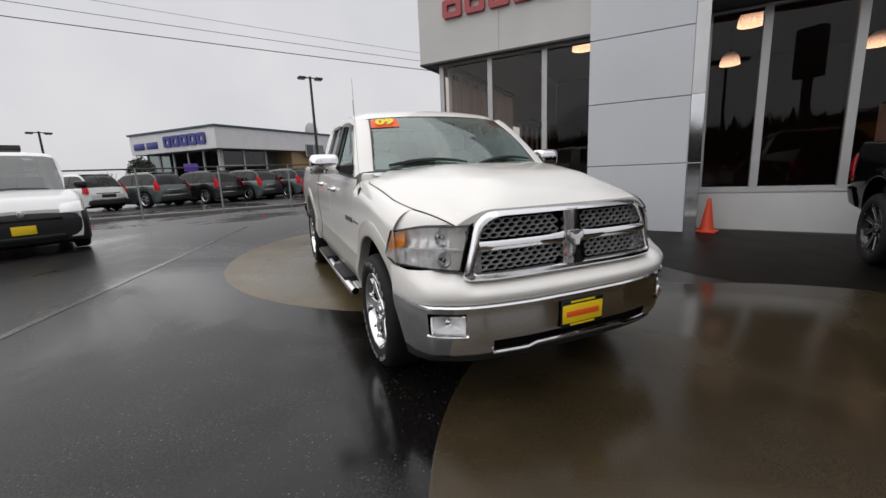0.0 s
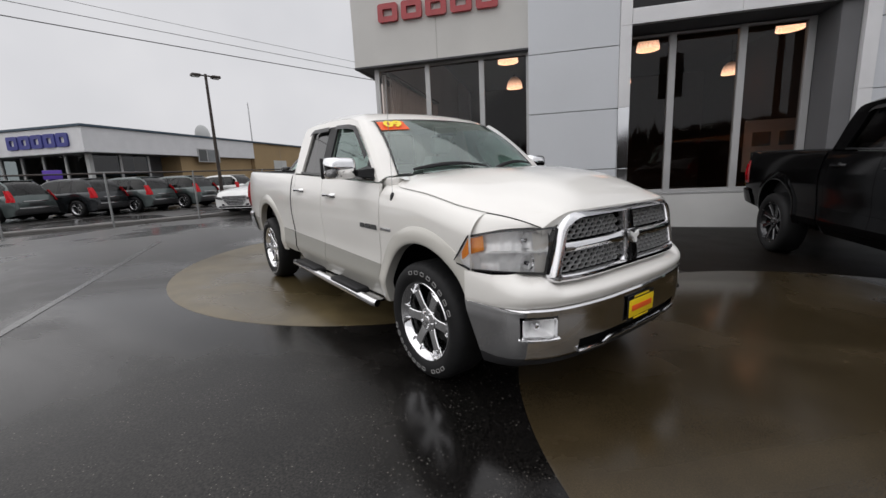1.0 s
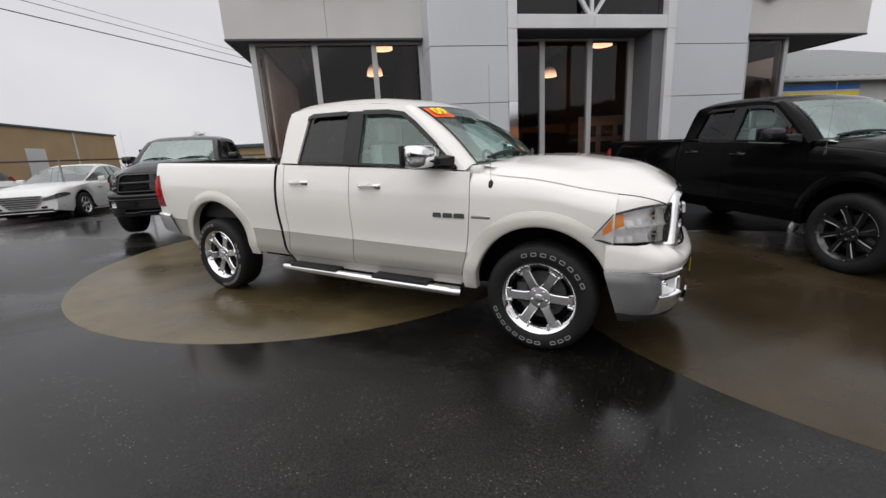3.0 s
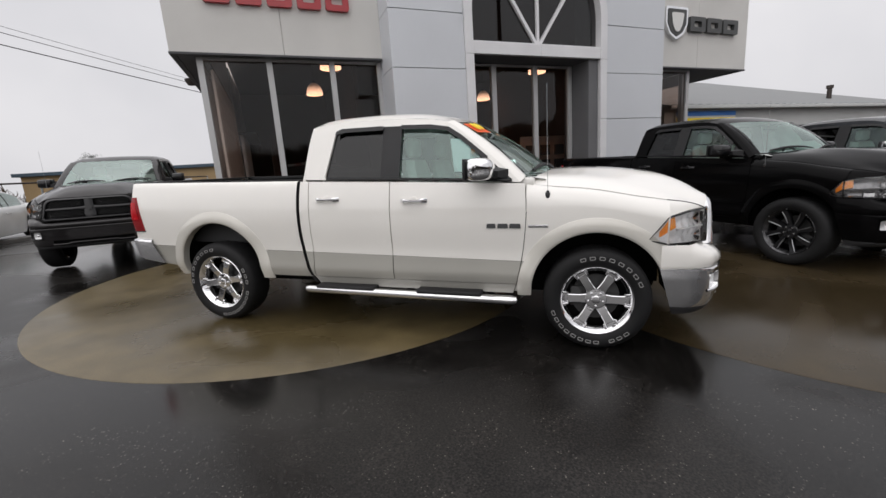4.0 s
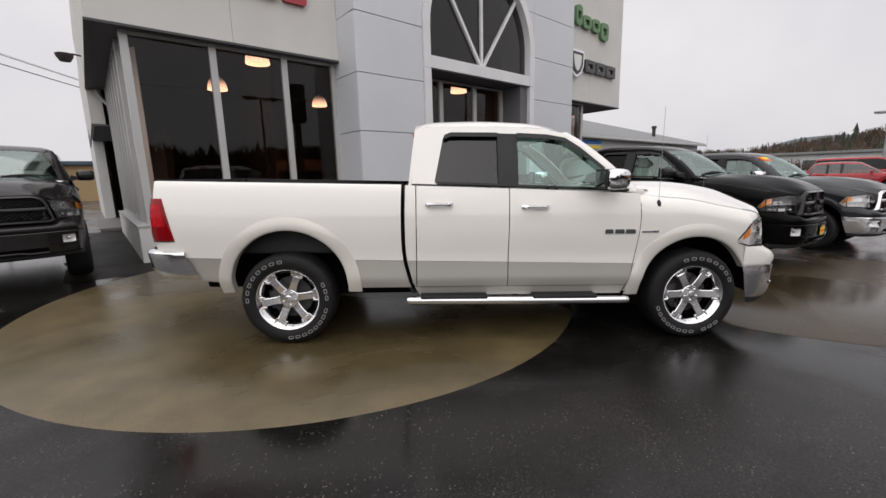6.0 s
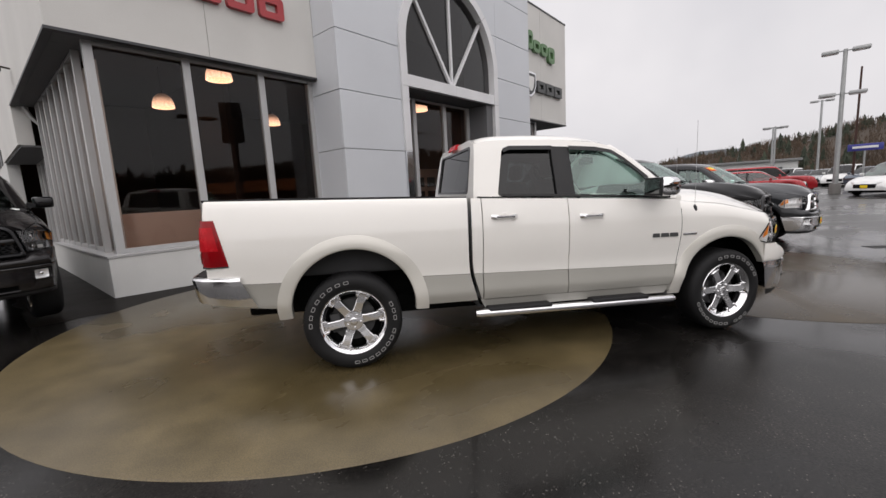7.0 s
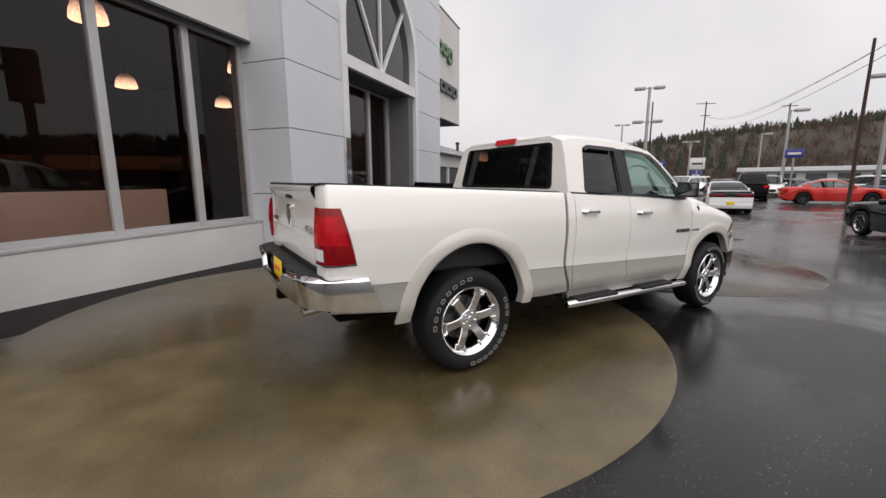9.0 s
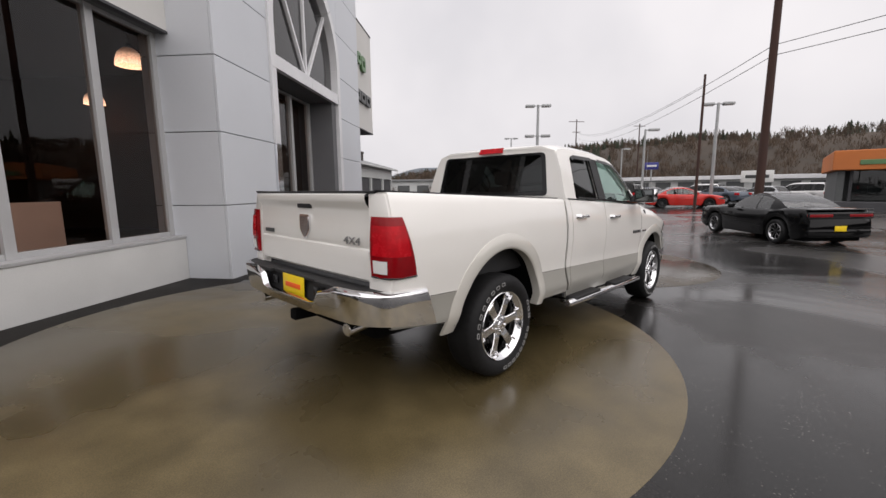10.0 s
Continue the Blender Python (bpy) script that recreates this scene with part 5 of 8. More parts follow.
        shell.loft([[hl(k / 40, j / 10, -0.016 - 0.024 * math.sin(math.pi * min(1.0, abs(j / 10 - 0.45) * 2.0)) - 0.008 * abs(math.sin(math.pi * 7 * k / 40))) for j in range(11)] for k in range(41)])
        H = part("headlamp", shell, o.get("lamp_mat", CLEAR_LENS), T, "clear headlamp with chrome bowls")
        rim = [(1 - k / 16, 0) for k in range(17)] + [(0, j / 8) for j in range(1, 8)] + [(k / 16, 1) for k in range(17)]
        part("lamp_frame", Geo().loft([[hl(u, v, -0.08) for u, v in rim], [hl(u, v, 0.010) for u, v in rim], [hl(u + 0.018 * (1 - u), 0.5 + (v - 0.5) * 0.93, 0.016) for u, v in rim], [hl(u + 0.024 * (1 - u), 0.5 + (v - 0.5) * 0.91, 0.004) for u, v in rim]]), GLOSS_BLACK, H)
        # the lamp's pointed end, wrapped over the fender

        def tip(t, v, out):
            x = 4.035 - 0.120 * t
            b0, t0 = 0.843 + 0.028 * t, 1.045 - 0.158 * t
            z = b0 + (t0 - b0) * v
            return (x, s * (body_y(x, z) + out), z)

        part("lamp_tip", Geo().loft([[tip(k / 8, j / 6, 0.003) for j in range(7)] for k in range(9)]), o.get("lamp_mat", CLEAR_LENS), H)
        edge = [(k / 8, 0) for k in range(9)] + [(1 - k / 8, 1) for k in range(9)]
        part("tip_frame", Geo().loft([[tip(a, b, 0.0) for a, b in edge], [tip(a, b, 0.013) for a, b in edge], [tip(a * 0.95, 0.5 + (b - 0.5) * (0.93 - 0.2 * a), 0.012) for a, b in edge], [tip(a * 0.94, 0.5 + (b - 0.5) * (0.91 - 0.2 * a), 0.004) for a, b in edge]]), GLOSS_BLACK, H)
        part("turn_signal", Geo().loft([[hl(0.87 + 0.12 * k / 4, 0.56 - 0.09 * k / 4 + (0.38 + 0.06 * k / 4) * j / 5, -0.004) for j in range(6)] for k in range(5)] + [[tip(0.03 + 0.45 * k / 4, 0.46 - 0.10 * k / 4 + (0.46 - 0.02 * k) * j / 5, 0.006) for j in range(6)] for k in range(5)]), o.get("signal", AMBER), H)
        tg = part("tip_cover", Geo().loft([[tip(0.96 * k / 8, 0.04 + 0.92 * j / 6, 0.0125) for j in range(7)] for k in range(9)]), LENS_GLASS, H)
        tg.visible_shadow = False
        face_out(tg, (3.9, 0, 0.9))
        part("lamp_side", Geo().loft([[hl(0.94, j / 6, -0.035) for j in range(7)], [hl(1.0, j / 6, -0.012) for j in range(7)], [tip(0.0, j / 6, -0.004) for j in range(7)], [tip(0.12, j / 6, 0.001) for j in range(7)]]), o.get("lamp_mat", CLEAR_LENS), H)
        part("side_marker", Geo().loft([[hl(0.50 + 0.20 * k / 4, 0.08 + 0.16 * j / 3, -0.014) for j in range(4)] for k in range(5)]), CLEAR_LENS, H)
        part("lamp_divider", Geo().loft([[hl(0.03 + 0.80 * k / 10, 0.46 + dv, out) for dv, out in ((-0.03, -0.05), (-0.02, -0.012), (0.02, -0.012), (0.03, -0.05))] for k in range(11)]), o.get("lamp_mat", CLEAR_LENS), H)
        for u, v, r in ((0.40, 0.72, 0.050), (0.34, 0.22, 0.044)):
            bx, by, bz = hl(u, v, -0.028)
            part("lamp_bowl", Geo().lathe([(r, 0.02), (r * 0.8, -0.012), (r * 0.4, -0.03), (0.014, -0.03), (0.013, 0.012), (0.001, 0.016)], 24, (bx, by, bz), "x"), CHROME, H)
        lg = part("lens_cover", lens, LENS_GLASS, H)
        lg.visible_shadow = False
        face_out(lg, (3.4, 0, 0.9))
        # strip between hood and headlamp
        rings, seam = [], []
        for k in range(13):
            u = 1.0 - 0.80 * k / 12
            a = Vector(hl(u, 1.0, 0.0)) + Vector((0, 0, 0.004))
            xh = 4.043 + (4.325 - 4.043) * (1 - u) / 0.80
            b = Vector((xh, s * (HOOD_W(xh) + 0.008), 0))
            b.z = hood_top(b.x, b.y) - 0.001
            m = a.lerp(b, 0.05)
            m.z = max(a.z, b.z - 0.10)
            ring = [a + Vector((-0.03, 0, -0.01)), a, m]
            for q in range(1, 6):
                t = q / 5
                w = (1 - math.cos(t * math.pi / 2)) * 0.45 + t * 0.55
                f = math.sin(t * math.pi / 2) * (0.35 + 0.65 * u) + t * (0.65 - 0.65 * u)
                ring.append(Vector((m.x + (b.x - m.x) * w, m.y + (b.y - m.y) * w, m.z + (b.z - m.z) * f)))
            ring.append(b + Vector((-0.01, 0, -0.03)))
            if k == 0:
                rings.append([p + Vector((-0.090, -s * 0.010, -0.010)) for p in ring])
                rings.append([p + Vector((-0.040, -s * 0.002, -0.002)) for p in ring])
            rings.append(ring)
            seam.append(b + Vector((0, s * 0.002, 0.001)))
        part("lamp_brow", Geo().loft(rings), paint, T)
        part("hood_seam", Geo().tube(seam, 0.0035, 6), UNDERBODY, T)
        # fog lamp
        if o.get("fog", True):
            yc = 0.80
            x, yy = bumper_pt(yc, -0.04)

            def fog(a, b, out):
                px, py = bumper_pt(a, out)
                return (px, s * py, b)

            ol = rounded([(0.722, 0.497), (0.872, 0.500), (0.874, 0.606), (0.722, 0.610)], 0.018, 3)
            shrink = lambda sc, out: [fog(yc + (a - yc) * sc, 0.553 + (b - 0.553) * sc, out) for a, b in ol]
            F = part("fog_lamp", Geo().loft([shrink(1.02, -0.025), shrink(0.86, -0.055), shrink(0.45, -0.075), shrink(0.05, -0.08)], closed=True), CLEAR_LENS, T)
            part("fog_bulb", Geo().lathe([(0.024, -0.02), (0.024, 0.012), (0.016, 0.020), (0.001, 0.022)], 14, (x - 0.02, s * yy, 0.560), "x"), CHROME, F)
            part("fog_lip", Geo().loft([[fog(0.705 + 0.185 * k / 8, z, out) for z, out in ((0.478, -0.002), (0.486, 0.010), (0.497, 0.010), (0.505, -0.002), (0.503, -0.03))] for k in range(9)]), o.get("bumper", chrome), F)
            rings = [shrink(1.0, -0.030), shrink(1.02, -0.006), shrink(1.05, 0.001), shrink(1.10, -0.004)]
            part("fog_bezel", Geo().loft(rings, closed=True), o.get("bumper", chrome), F)
    # hood
    rings = []
    for k in range(29):
        t = k / 28
        ring = []
        for j in range(33):
            u = -1 + 2 * j / 32
            x = 3.2 + 1.14 * t
            for _ in range(3):
                y = u * HOOD_W(x)
                xr = 3.235 - 0.16 * (y / 0.8) ** 2
                x = xr + (hood_front(y) - xr) * t
            ring.append((x, y, hood_top(x, y)))
        rings.append(ring)
    rings = [[(p[0] - 0.01, p[1], p[2] - 0.04) for p in rings[0]]] + rings + [[(p[0] + 0.010, p[1], p[2] - 0.008) for p in rings[-1]], [(p[0] + 0.004, p[1], p[2] - 0.05) for p in rings[-1]]]
    rings = [[(r[0][0], r[0][1], r[0][2] - 0.03), *r, (r[-1][0], r[-1][1], r[-1][2] - 0.03)] for r in rings]
    part("hood", Geo().loft(rings), paint, T)
    for s in (-1, 1):
        part("hood_seal", Geo().loft([[(x, s * (HOOD_W(x) - 0.001), hood_top(x, HOOD_W(x)) - 0.005), (x, s * (HOOD_W(x) + 0.009), hood_top(x, HOOD_W(x)) - 0.005)] for x in np.linspace(3.09, 4.33, 32)]), BLACK_TRIM, T)
    part("cowl", Geo().loft([[(3.30 - 0.22 * (y / 0.8) ** 2, y, 1.335) for y in np.linspace(-0.82, 0.82, 13)], [(3.14 - 0.20 * (y / 0.8) ** 2, y, 1.352) for y in np.linspace(-0.82, 0.82, 13)]]), BLACK_TRIM, T)
    # cab: roof, back wall, glass
    roof_c = curve_of([(1.10, 1.885), (1.18, 1.925), (1.35, 1.945), (1.75, 1.952), (2.1, 1.940), (2.3, 1.918), (2.42, 1.887), (2.525, 1.843)])
    edge_z = curve_of([(1.10, 1.81), (1.112, 1.833), (1.15, 1.857), (1.24, 1.868), (1.4, 1.875), (1.7, 1.878), (2.0, 1.872), (2.25, 1.853), (2.40, 1.812)])
    rings = []
    for k in range(25):
        x = 1.10 + 1.30 * k / 24
        xc = 1.10 + 1.425 * k / 24
        ring = []
        for j in range(25):
            u = -1 + 2 * j / 24
            a = abs(u)
            ye = green_y(edge_z(x))
            w = max(0.0, (a - 0.80) / 0.20)
            xx = xc + (x - xc) * a**2.2
            zc = roof_c(xc) - 0.028 * a**2
            ring.append((xx, u * ye, zc + (edge_z(x) - zc) * w**2.2))
        rings.append(ring)
    part("roof", Geo().loft(rings), paint, T)
    ws = part("windscreen", Geo().loft([[windshield_at(-0.99 + 1.98 * j / 20, k / 10) for j in range(21)] for k in range(11)]), o.get("screen", SCREEN_GLASS), T)
    ws.visible_shadow = False
    face_out(ws, (2.0, 0, 1.2))
    rim = [windshield_at(-0.99 + 1.98 * j / 20, 0.0, 0.003) for j in range(21)] + [windshield_at(0.99, k / 10, 0.003) for k in range(1, 11)] + [windshield_at(0.99 - 1.98 * j / 20, 1.0, 0.003) for j in range(1, 21)] + [windshield_at(-0.99, 1 - k / 10, 0.003) for k in range(1, 10)]
    ctr = Vector(windshield_at(0, 0.5, 0.003))
    rim2 = [Vector(p) + (ctr - Vector(p)).normalized() * 0.022 for p in rim]
    part("windscreen_seal", Geo().loft([rim, rim2], closed=True), GLOSS_BLACK, T)
    bw = [(-0.93, 0.86), (0.93, 0.86), (0.925, 1.38), (0.82, 1.66), (0.755, 1.845), (0.60, 1.895), (-0.60, 1.895), (-0.755, 1.845), (-0.82, 1.66), (-0.925, 1.38)]
    hole = rounded([(-0.70, 1.42), (0.70, 1.42), (0.635, 1.825), (-0.635, 1.825)], 0.05)
    back_x = lambda z: 1.045 + max(0, z - 1.40) * 0.125
    part("cab_back", Geo().prism(bw, lambda a, b, d: (back_x(b) + d, a, b), 0.03, [hole]), paint, T, smooth=25)
    rg = part("rear_glass", Geo().loft([[(back_x(z) + 0.012, y * (0.715 - (z - 1.41) * 0.155), z) for y in np.linspace(-1, 1, 5)] for z in (1.41, 1.55, 1.70, 1.835)]), tint, T)
    rg.visible_shadow = False
    face_out(rg, (2.0, 0, 1.2))
    part("glass_seal", Geo().prism([(a * 1.035, 1.62 + (b - 1.62) * 1.05) for a, b in hole], lambda a, b, d: (back_x(b) - 0.003 + d, a, b), 0.01, [[(a * 0.97, 1.62 + (b - 1.62) * 0.95) for a, b in hole]]), GLOSS_BLACK, T)
    part("high_brake_light", Geo().loft([[(1.075 + 0.03 * (z - 1.855) / 0.055 + dx, y, z) for z in (1.855, 1.875, 1.895, 1.910)] for dx, y in ((0.02, -0.15), (-0.012, -0.14), (-0.015, 0.14), (0.02, 0.15))]), RED_GLASS, T, "red high-level brake light")
    part("underbody", Geo().box(-0.9, 4.05, -0.55, 0.55, 0.40, 0.66, 0.03), UNDERBODY, T)
    part("cab_floor", Geo().box(1.06, 3.0, -0.90, 0.90, 0.50, 0.80, 0.02), CABIN_DARK, T)
    part("engine_bay", Geo().box(3.0, 4.2, -0.54, 0.54, 0.6, 1.05, 0.02), UNDERBODY, T)
    # bed
    part("bed_floor", Geo().box(-1.05, 0.99, -0.80, 0.80, 0.78, 0.82), BEDLINER, T)
    part("bed_front", Geo().box(0.95, 0.99, -0.80, 0.80, 0.82, 1.36, 0.01), BEDLINER, T)
    for s in (-1, 1):
        part("bed_lower", Geo().box(-1.04, 0.99, s * 0.83, s * 0.87, 1.05, 1.37), UNDERBODY, T)
    rings = []
    for z, dx in ((0.865, 0.0), (0.88, -0.014), (1.0, -0.018), (1.048, -0.020), (1.060, -0.018), (1.070, -0.006), (1.084, -0.008), (1.10, -0.014), (1.20, -0.010), (1.295, -0.012), (1.318, -0.018), (1.345, -0.038), (1.372, -0.048), (1.395, -0.046), (1.404, -0.03), (1.405, 0.0), (1.40, 0.03)):
        rings.append([(-1.080 + dx + 0.006 * (abs(y) / 0.73) ** 4, y, z) for y in np.linspace(-0.752, 0.752, 25)])
    g = Geo().loft(rings)
    tg = part("tailgate", g, paint, T)
    part("tailgate_inner", Geo().box(-1.06, -1.02, -0.73, 0.73, 0.865, 1.385), BEDLINER, tg)
    part("tailgate_cap", Geo().box(-1.105, -1.02, -0.805, 0.805, 1.404, 1.420, 0.005), BLACK_TRIM, tg)
    part("gate_handle", Geo().box(-1.108, -1.06, -0.10, 0.10, 1.300, 1.342, 0.010), BLACK_TRIM, tg, "black tailgate handle")
    part("gate_emblem", Geo().prism(rounded([(-0.06, 1.24), (0.06, 1.24), (0.058, 1.15), (0, 1.09), (-0.058, 1.15)], 0.02), lambda a, b, d: (-1.094 - d, a, b), 0.014), BRUSHED, tg, "dull chrome shield emblem")
    part("gate_emblem_rim", Geo().prism(rounded([(-0.072, 1.255), (0.072, 1.255), (0.07, 1.145), (0, 1.073), (-0.07, 1.145)], 0.02), lambda a, b, d: (-1.090 - d, a, b), 0.015), CHROME, tg)
    if o.get("badge_4x4"):
        letters("4X4", 0.070, Matrix.Translation((-1.100, -0.585, 1.108)) @ Euler((radians(90), 0, radians(-90))).to_matrix().to_4x4() @ Matrix.Diagonal((1.5, 1, 1, 1)), BRUSHED, tg, "gate_badge", 0.004, 0.0)
        part("gate_badge_bar", Geo().box(-1.106, -1.09, 0.52, 0.66, 1.095, 1.125, 0.004), DARK_SIGN, tg)
    for s in (-1, 1):
        # rear corner and tail lamp
        part("rear_corner", Geo().loft([[(-1.045, s * (body_y(-1.05, z) - 0.002), z), (-1.07, s * (body_y(-1.05, z) - 0.015), z), (-1.085, s * (body_y(-1.05, z) - 0.05), z), (-1.094, s * 0.757, z), (-1.03, s * 0.75, z)] for z in np.linspace(0.79, 1.400, 14)] + [[(-1.03, s * 0.86, 1.412), (-1.055, s * 0.85, 1.412), (-1.068, s * 0.82, 1.412), (-1.072, s * 0.765, 1.412), (-1.03, s * 0.76, 1.412)]]), paint, T)
        rings, clear = [], []
        for k in range(15):
            z = 0.915 + 0.355 * k / 14
            front = -0.89 - 0.095 * k / 14
            bul = 0.014 * math.sin(math.pi * (0.08 + 0.84 * k / 14)) + 0.006
            y = body_y(-1.0, z)
            ring = [(front + 0.01, s * (y - 0.015), z), (front - 0.01, s * (y + bul), z), (-1.02, s * (y + bul), z), (-1.055, s * (y + bul - 0.006), z), (-1.085 - bul * 0.6, s * (y - 0.028), z), (-1.093 - bul, s * (y - 0.075), z), (-1.098 - bul, s * 0.795, z), (-1.09, s * 0.782, z)]
            rings.append(ring)
        tl = part("tail_lamp", Geo().loft(rings), RED_LENS, T, "red tail lamp with clear reverse lens")
        part("reverse_lens", Geo().loft([[(p[0] - 0.006, p[1], p[2]) for p in (r[4], r[5], Vector(r[5]).lerp(Vector(r[6]), 0.7))] for r in rings[1:5]]), WHITE_SIGN, tl)
        part("brake_lens", Geo().loft([[(p[0] - 0.003, p[1] + s * 0.003, p[2]) for p in (Vector(r[1]).lerp(Vector(r[2]), 0.25), r[2], r[3], r[4], r[5], Vector(r[5]).lerp(Vector(r[6]), 0.8))] for r in rings[5:13]]), RED_GLASS, tl)
        part("lamp_bezel", Geo().tube([rings[0][1], rings[0][3], rings[0][4], rings[0][6]], 0.006, 6), GLOSS_BLACK, tl)
        part("exhaust_tip", Geo().tube([(-0.85, s * 0.58, 0.570), (-1.06, s * 0.60, 0.562), (-1.165, s * 0.61, 0.556), (-1.167, s * 0.61, 0.556), (-1.08, s * 0.603, 0.558)], [0.034, 0.038, 0.042, 0.036, 0.032], 18, caps=False), CHROME, T)
    # rear bumper
    plan = [(-0.735, 0.985), (-0.85, 0.988), (-0.98, 0.985), (-1.08, 0.965), (-1.15, 0.925), (-1.20, 0.86), (-1.235, 0.75), (-1.25, 0.60), (-1.255, 0.42)]
    bump = o.get("bumper", chrome)
    rings = []
    across = [(x, -y) for x, y in plan] + [(-1.256, -0.37), (-1.258, -0.30), (-1.258, 0.0), (-1.258, 0.30), (-1.256, 0.37)] + [(x, y) for x, y in plan[::-1]]
    for x, y in across:
        ring = []
        dip = max(0.0, min(1.0, (0.45 - abs(y)) / 0.09))
        for z, k in ((0.575, 0.945), (0.59, 0.975), (0.66, 0.988), (0.76, 1.0), (0.805, 1.005), (0.822, 1.005), (0.836, 0.995), (0.85, 0.96)):
            end = 0.10 * (z - 0.605) / 0.245 * max(0.0, 1 - (-0.735 - x) / 0.30)
            base = 0.565 + 0.055 * min(1.0, (-0.735 - x) / 0.40)
            ring.append((x * (1 + (k - 1) * 0.6) - end, y * k, base + (z - 0.575) * (0.838 - base) / 0.275 * (1 - 0.62 * dip)))
        rings.append(ring)
    part("rear_bumper", Geo().loft(rings), bump, T)
    for s in (-1, 1):
        part("bumper_end", Geo().loft([[(x, s * y, z) for x, z in ((-0.70, 0.595), (-0.74, 0.595), (-0.84, 0.835), (-0.80, 0.835))] for y in (0.86, 0.932)], closed=True, caps=True), BLACK_TRIM, T)
        part("bumper_pad", Geo().prism([(-1.08, 0.32), (-1.08, 0.925), (-1.12, 0.905), (-1.16, 0.868), (-1.19, 0.82), (-1.212, 0.74), (-1.222, 0.60), (-1.225, 0.32)], lambda a, b, d, s=s: (a, s * b, 0.812 + d), 0.022), BLACK_TRIM, T)
        part("bumper_socket", Geo().box(-1.197, -1.19, s * 0.27, s * 0.34, 0.725, 0.785, 0.004), GLOSS_BLACK, T)
    part("bumper_centre", Geo().loft([[(x, y, z) for y in np.linspace(-0.47, 0.47, 12)] for x, z in ((-1.235, 0.665), (-1.20, 0.67), (-1.185, 0.70), (-1.17, 0.832))]), BLACK_TRIM, T)
    part("bumper_step", Geo().box(-1.20, -1.08, -0.315, 0.315, 0.812, 0.835, 0.006), BLACK_TRIM, T)
    part("tow_hitch", Geo().box(-1.22, -1.0, -0.04, 0.04, 0.50, 0.58, 0.012).box(-1.05, -1.0, -0.45, 0.45, 0.52, 0.60, 0.01), UNDERBODY, T)
    if o.get("plates", True):
        rp = part("rear_plate", Geo().box(-1.208, -1.20, -0.155, 0.155, 0.675, 0.825, 0.004), PLATE_YELLOW, T, "yellow dealer plate")
        part("plate_bar", Geo().box(-1.211, -1.2075, -0.11, 0.11, 0.735, 0.77, 0.004), STICKER_RED, rp)
        fx = bumper_pt(0.0, 0.004)[0]
        fp = part("front_plate", Geo().box(fx, fx + 0.008, -0.155, 0.155, 0.462, 0.622, 0.004), GLOSS_BLACK, T)
        part("plate_face", Geo().box(fx + 0.008, fx + 0.011, -0.147, 0.147, 0.487, 0.597, 0.004), PLATE_YELLOW, fp, "yellow dealer plate")
        part("plate_script", Geo().box(fx + 0.0112, fx + 0.013, -0.12, 0.12, 0.524, 0.560, 0.006), STICKER_RED, fp)
        for z in (0.606, 0.470):
            part("plate_bar", Geo().box(fx + 0.0085, fx + 0.010, -0.09, 0.09, z, z + 0.012, 0.003), PLATE_YELLOW, fp)
    # front fascia and bumper
    ys = [-0.985 + 1.97 * k / 80 for k in range(81)]

    def swept(profile, names, mat, holes=()):
        rings = []
        for y in ys:
            s = -1 if y < 0 else 1
            ring = []
            side = max(0.0, min(1.0, (abs(y) - 0.84) / 0.145))
            dip = 0.056 * max(0.0, min(1.0, (0.76 - abs(y)) / 0.09))
            for z0, out in profile:
                z = z0 - dip * max(0.0, min(1.0, (z0 - 0.712) / 0.126)) if names == "front_fascia" else z0
                x, yy = bumper_pt(abs(y), out * (1 - 0.96 * side * side * (3 - 2 * side)) - 0.09 * (1 - side))
                x, yy = max(x, 3.998 + 0.30 * max(0.0, 0.66 - z)), min(yy, 0.978) - 0.16 * side * max(0.0, 0.60 - z)
                ring.append((x, s * yy, z))
            rings.append(ring)
        g = Geo()
        n, mm = len(rings), len(rings[0])
        vs = [p for r in rings for p in r]
        fs = []
        for i in range(n - 1):
            for k in range(mm - 1):
                c = [sum(q) / 4 for q in zip(rings[i][k], rings[i][k + 1], rings[i + 1][k], rings[i + 1][k + 1])]
                if any(a0 < abs(c[1]) < a1 and b0 < c[2] < b1 for a0, a1, b0, b1 in holes):
                    continue
                fs.append((i * mm + k, i * mm + k + 1, (i + 1) * mm + k + 1, (i + 1) * mm + k))
        return part(names, g.add(vs, fs), mat, T)

    swept([(0.665, 0.03), (0.668, 0.07), (0.688, 0.086), (0.712, 0.093), (0.742, 0.088), (0.768, 0.072), (0.790, 0.045), (0.806, 0.010), (0.822, -0.035), (0.838, -0.085)], "front_fascia", o.get("fascia", paint))
    prof = [(0.665, 0.05), (0.664, 0.085), (0.655, 0.092), (0.64, 0.090), (0.625, 0.088), (0.60, 0.088), (0.575, 0.088), (0.55, 0.088), (0.525, 0.088), (0.50, 0.087), (0.48, 0.086), (0.46, 0.084), (0.44, 0.081), (0.42, 0.077), (0.40, 0.072), (0.385, 0.066), (0.37, 0.058), (0.36, 0.04)]
    swept(prof, "front_bumper", bump, [(0.715, 0.885, 0.49, 0.615), (0.0, 0.56, 0.392, 0.462)])
    swept([(0.40, 0.0), (0.36, 0.045), (0.335, 0.04), (0.31, 0.0)], "air_dam", BLACK_TRIM)
    part("intake", Geo().loft([[(bumper_pt(abs(y), -0.06)[0], y, z) for y in np.linspace(-0.60, 0.60, 12)] for z in (0.36, 0.48)]), UNDERBODY, T)
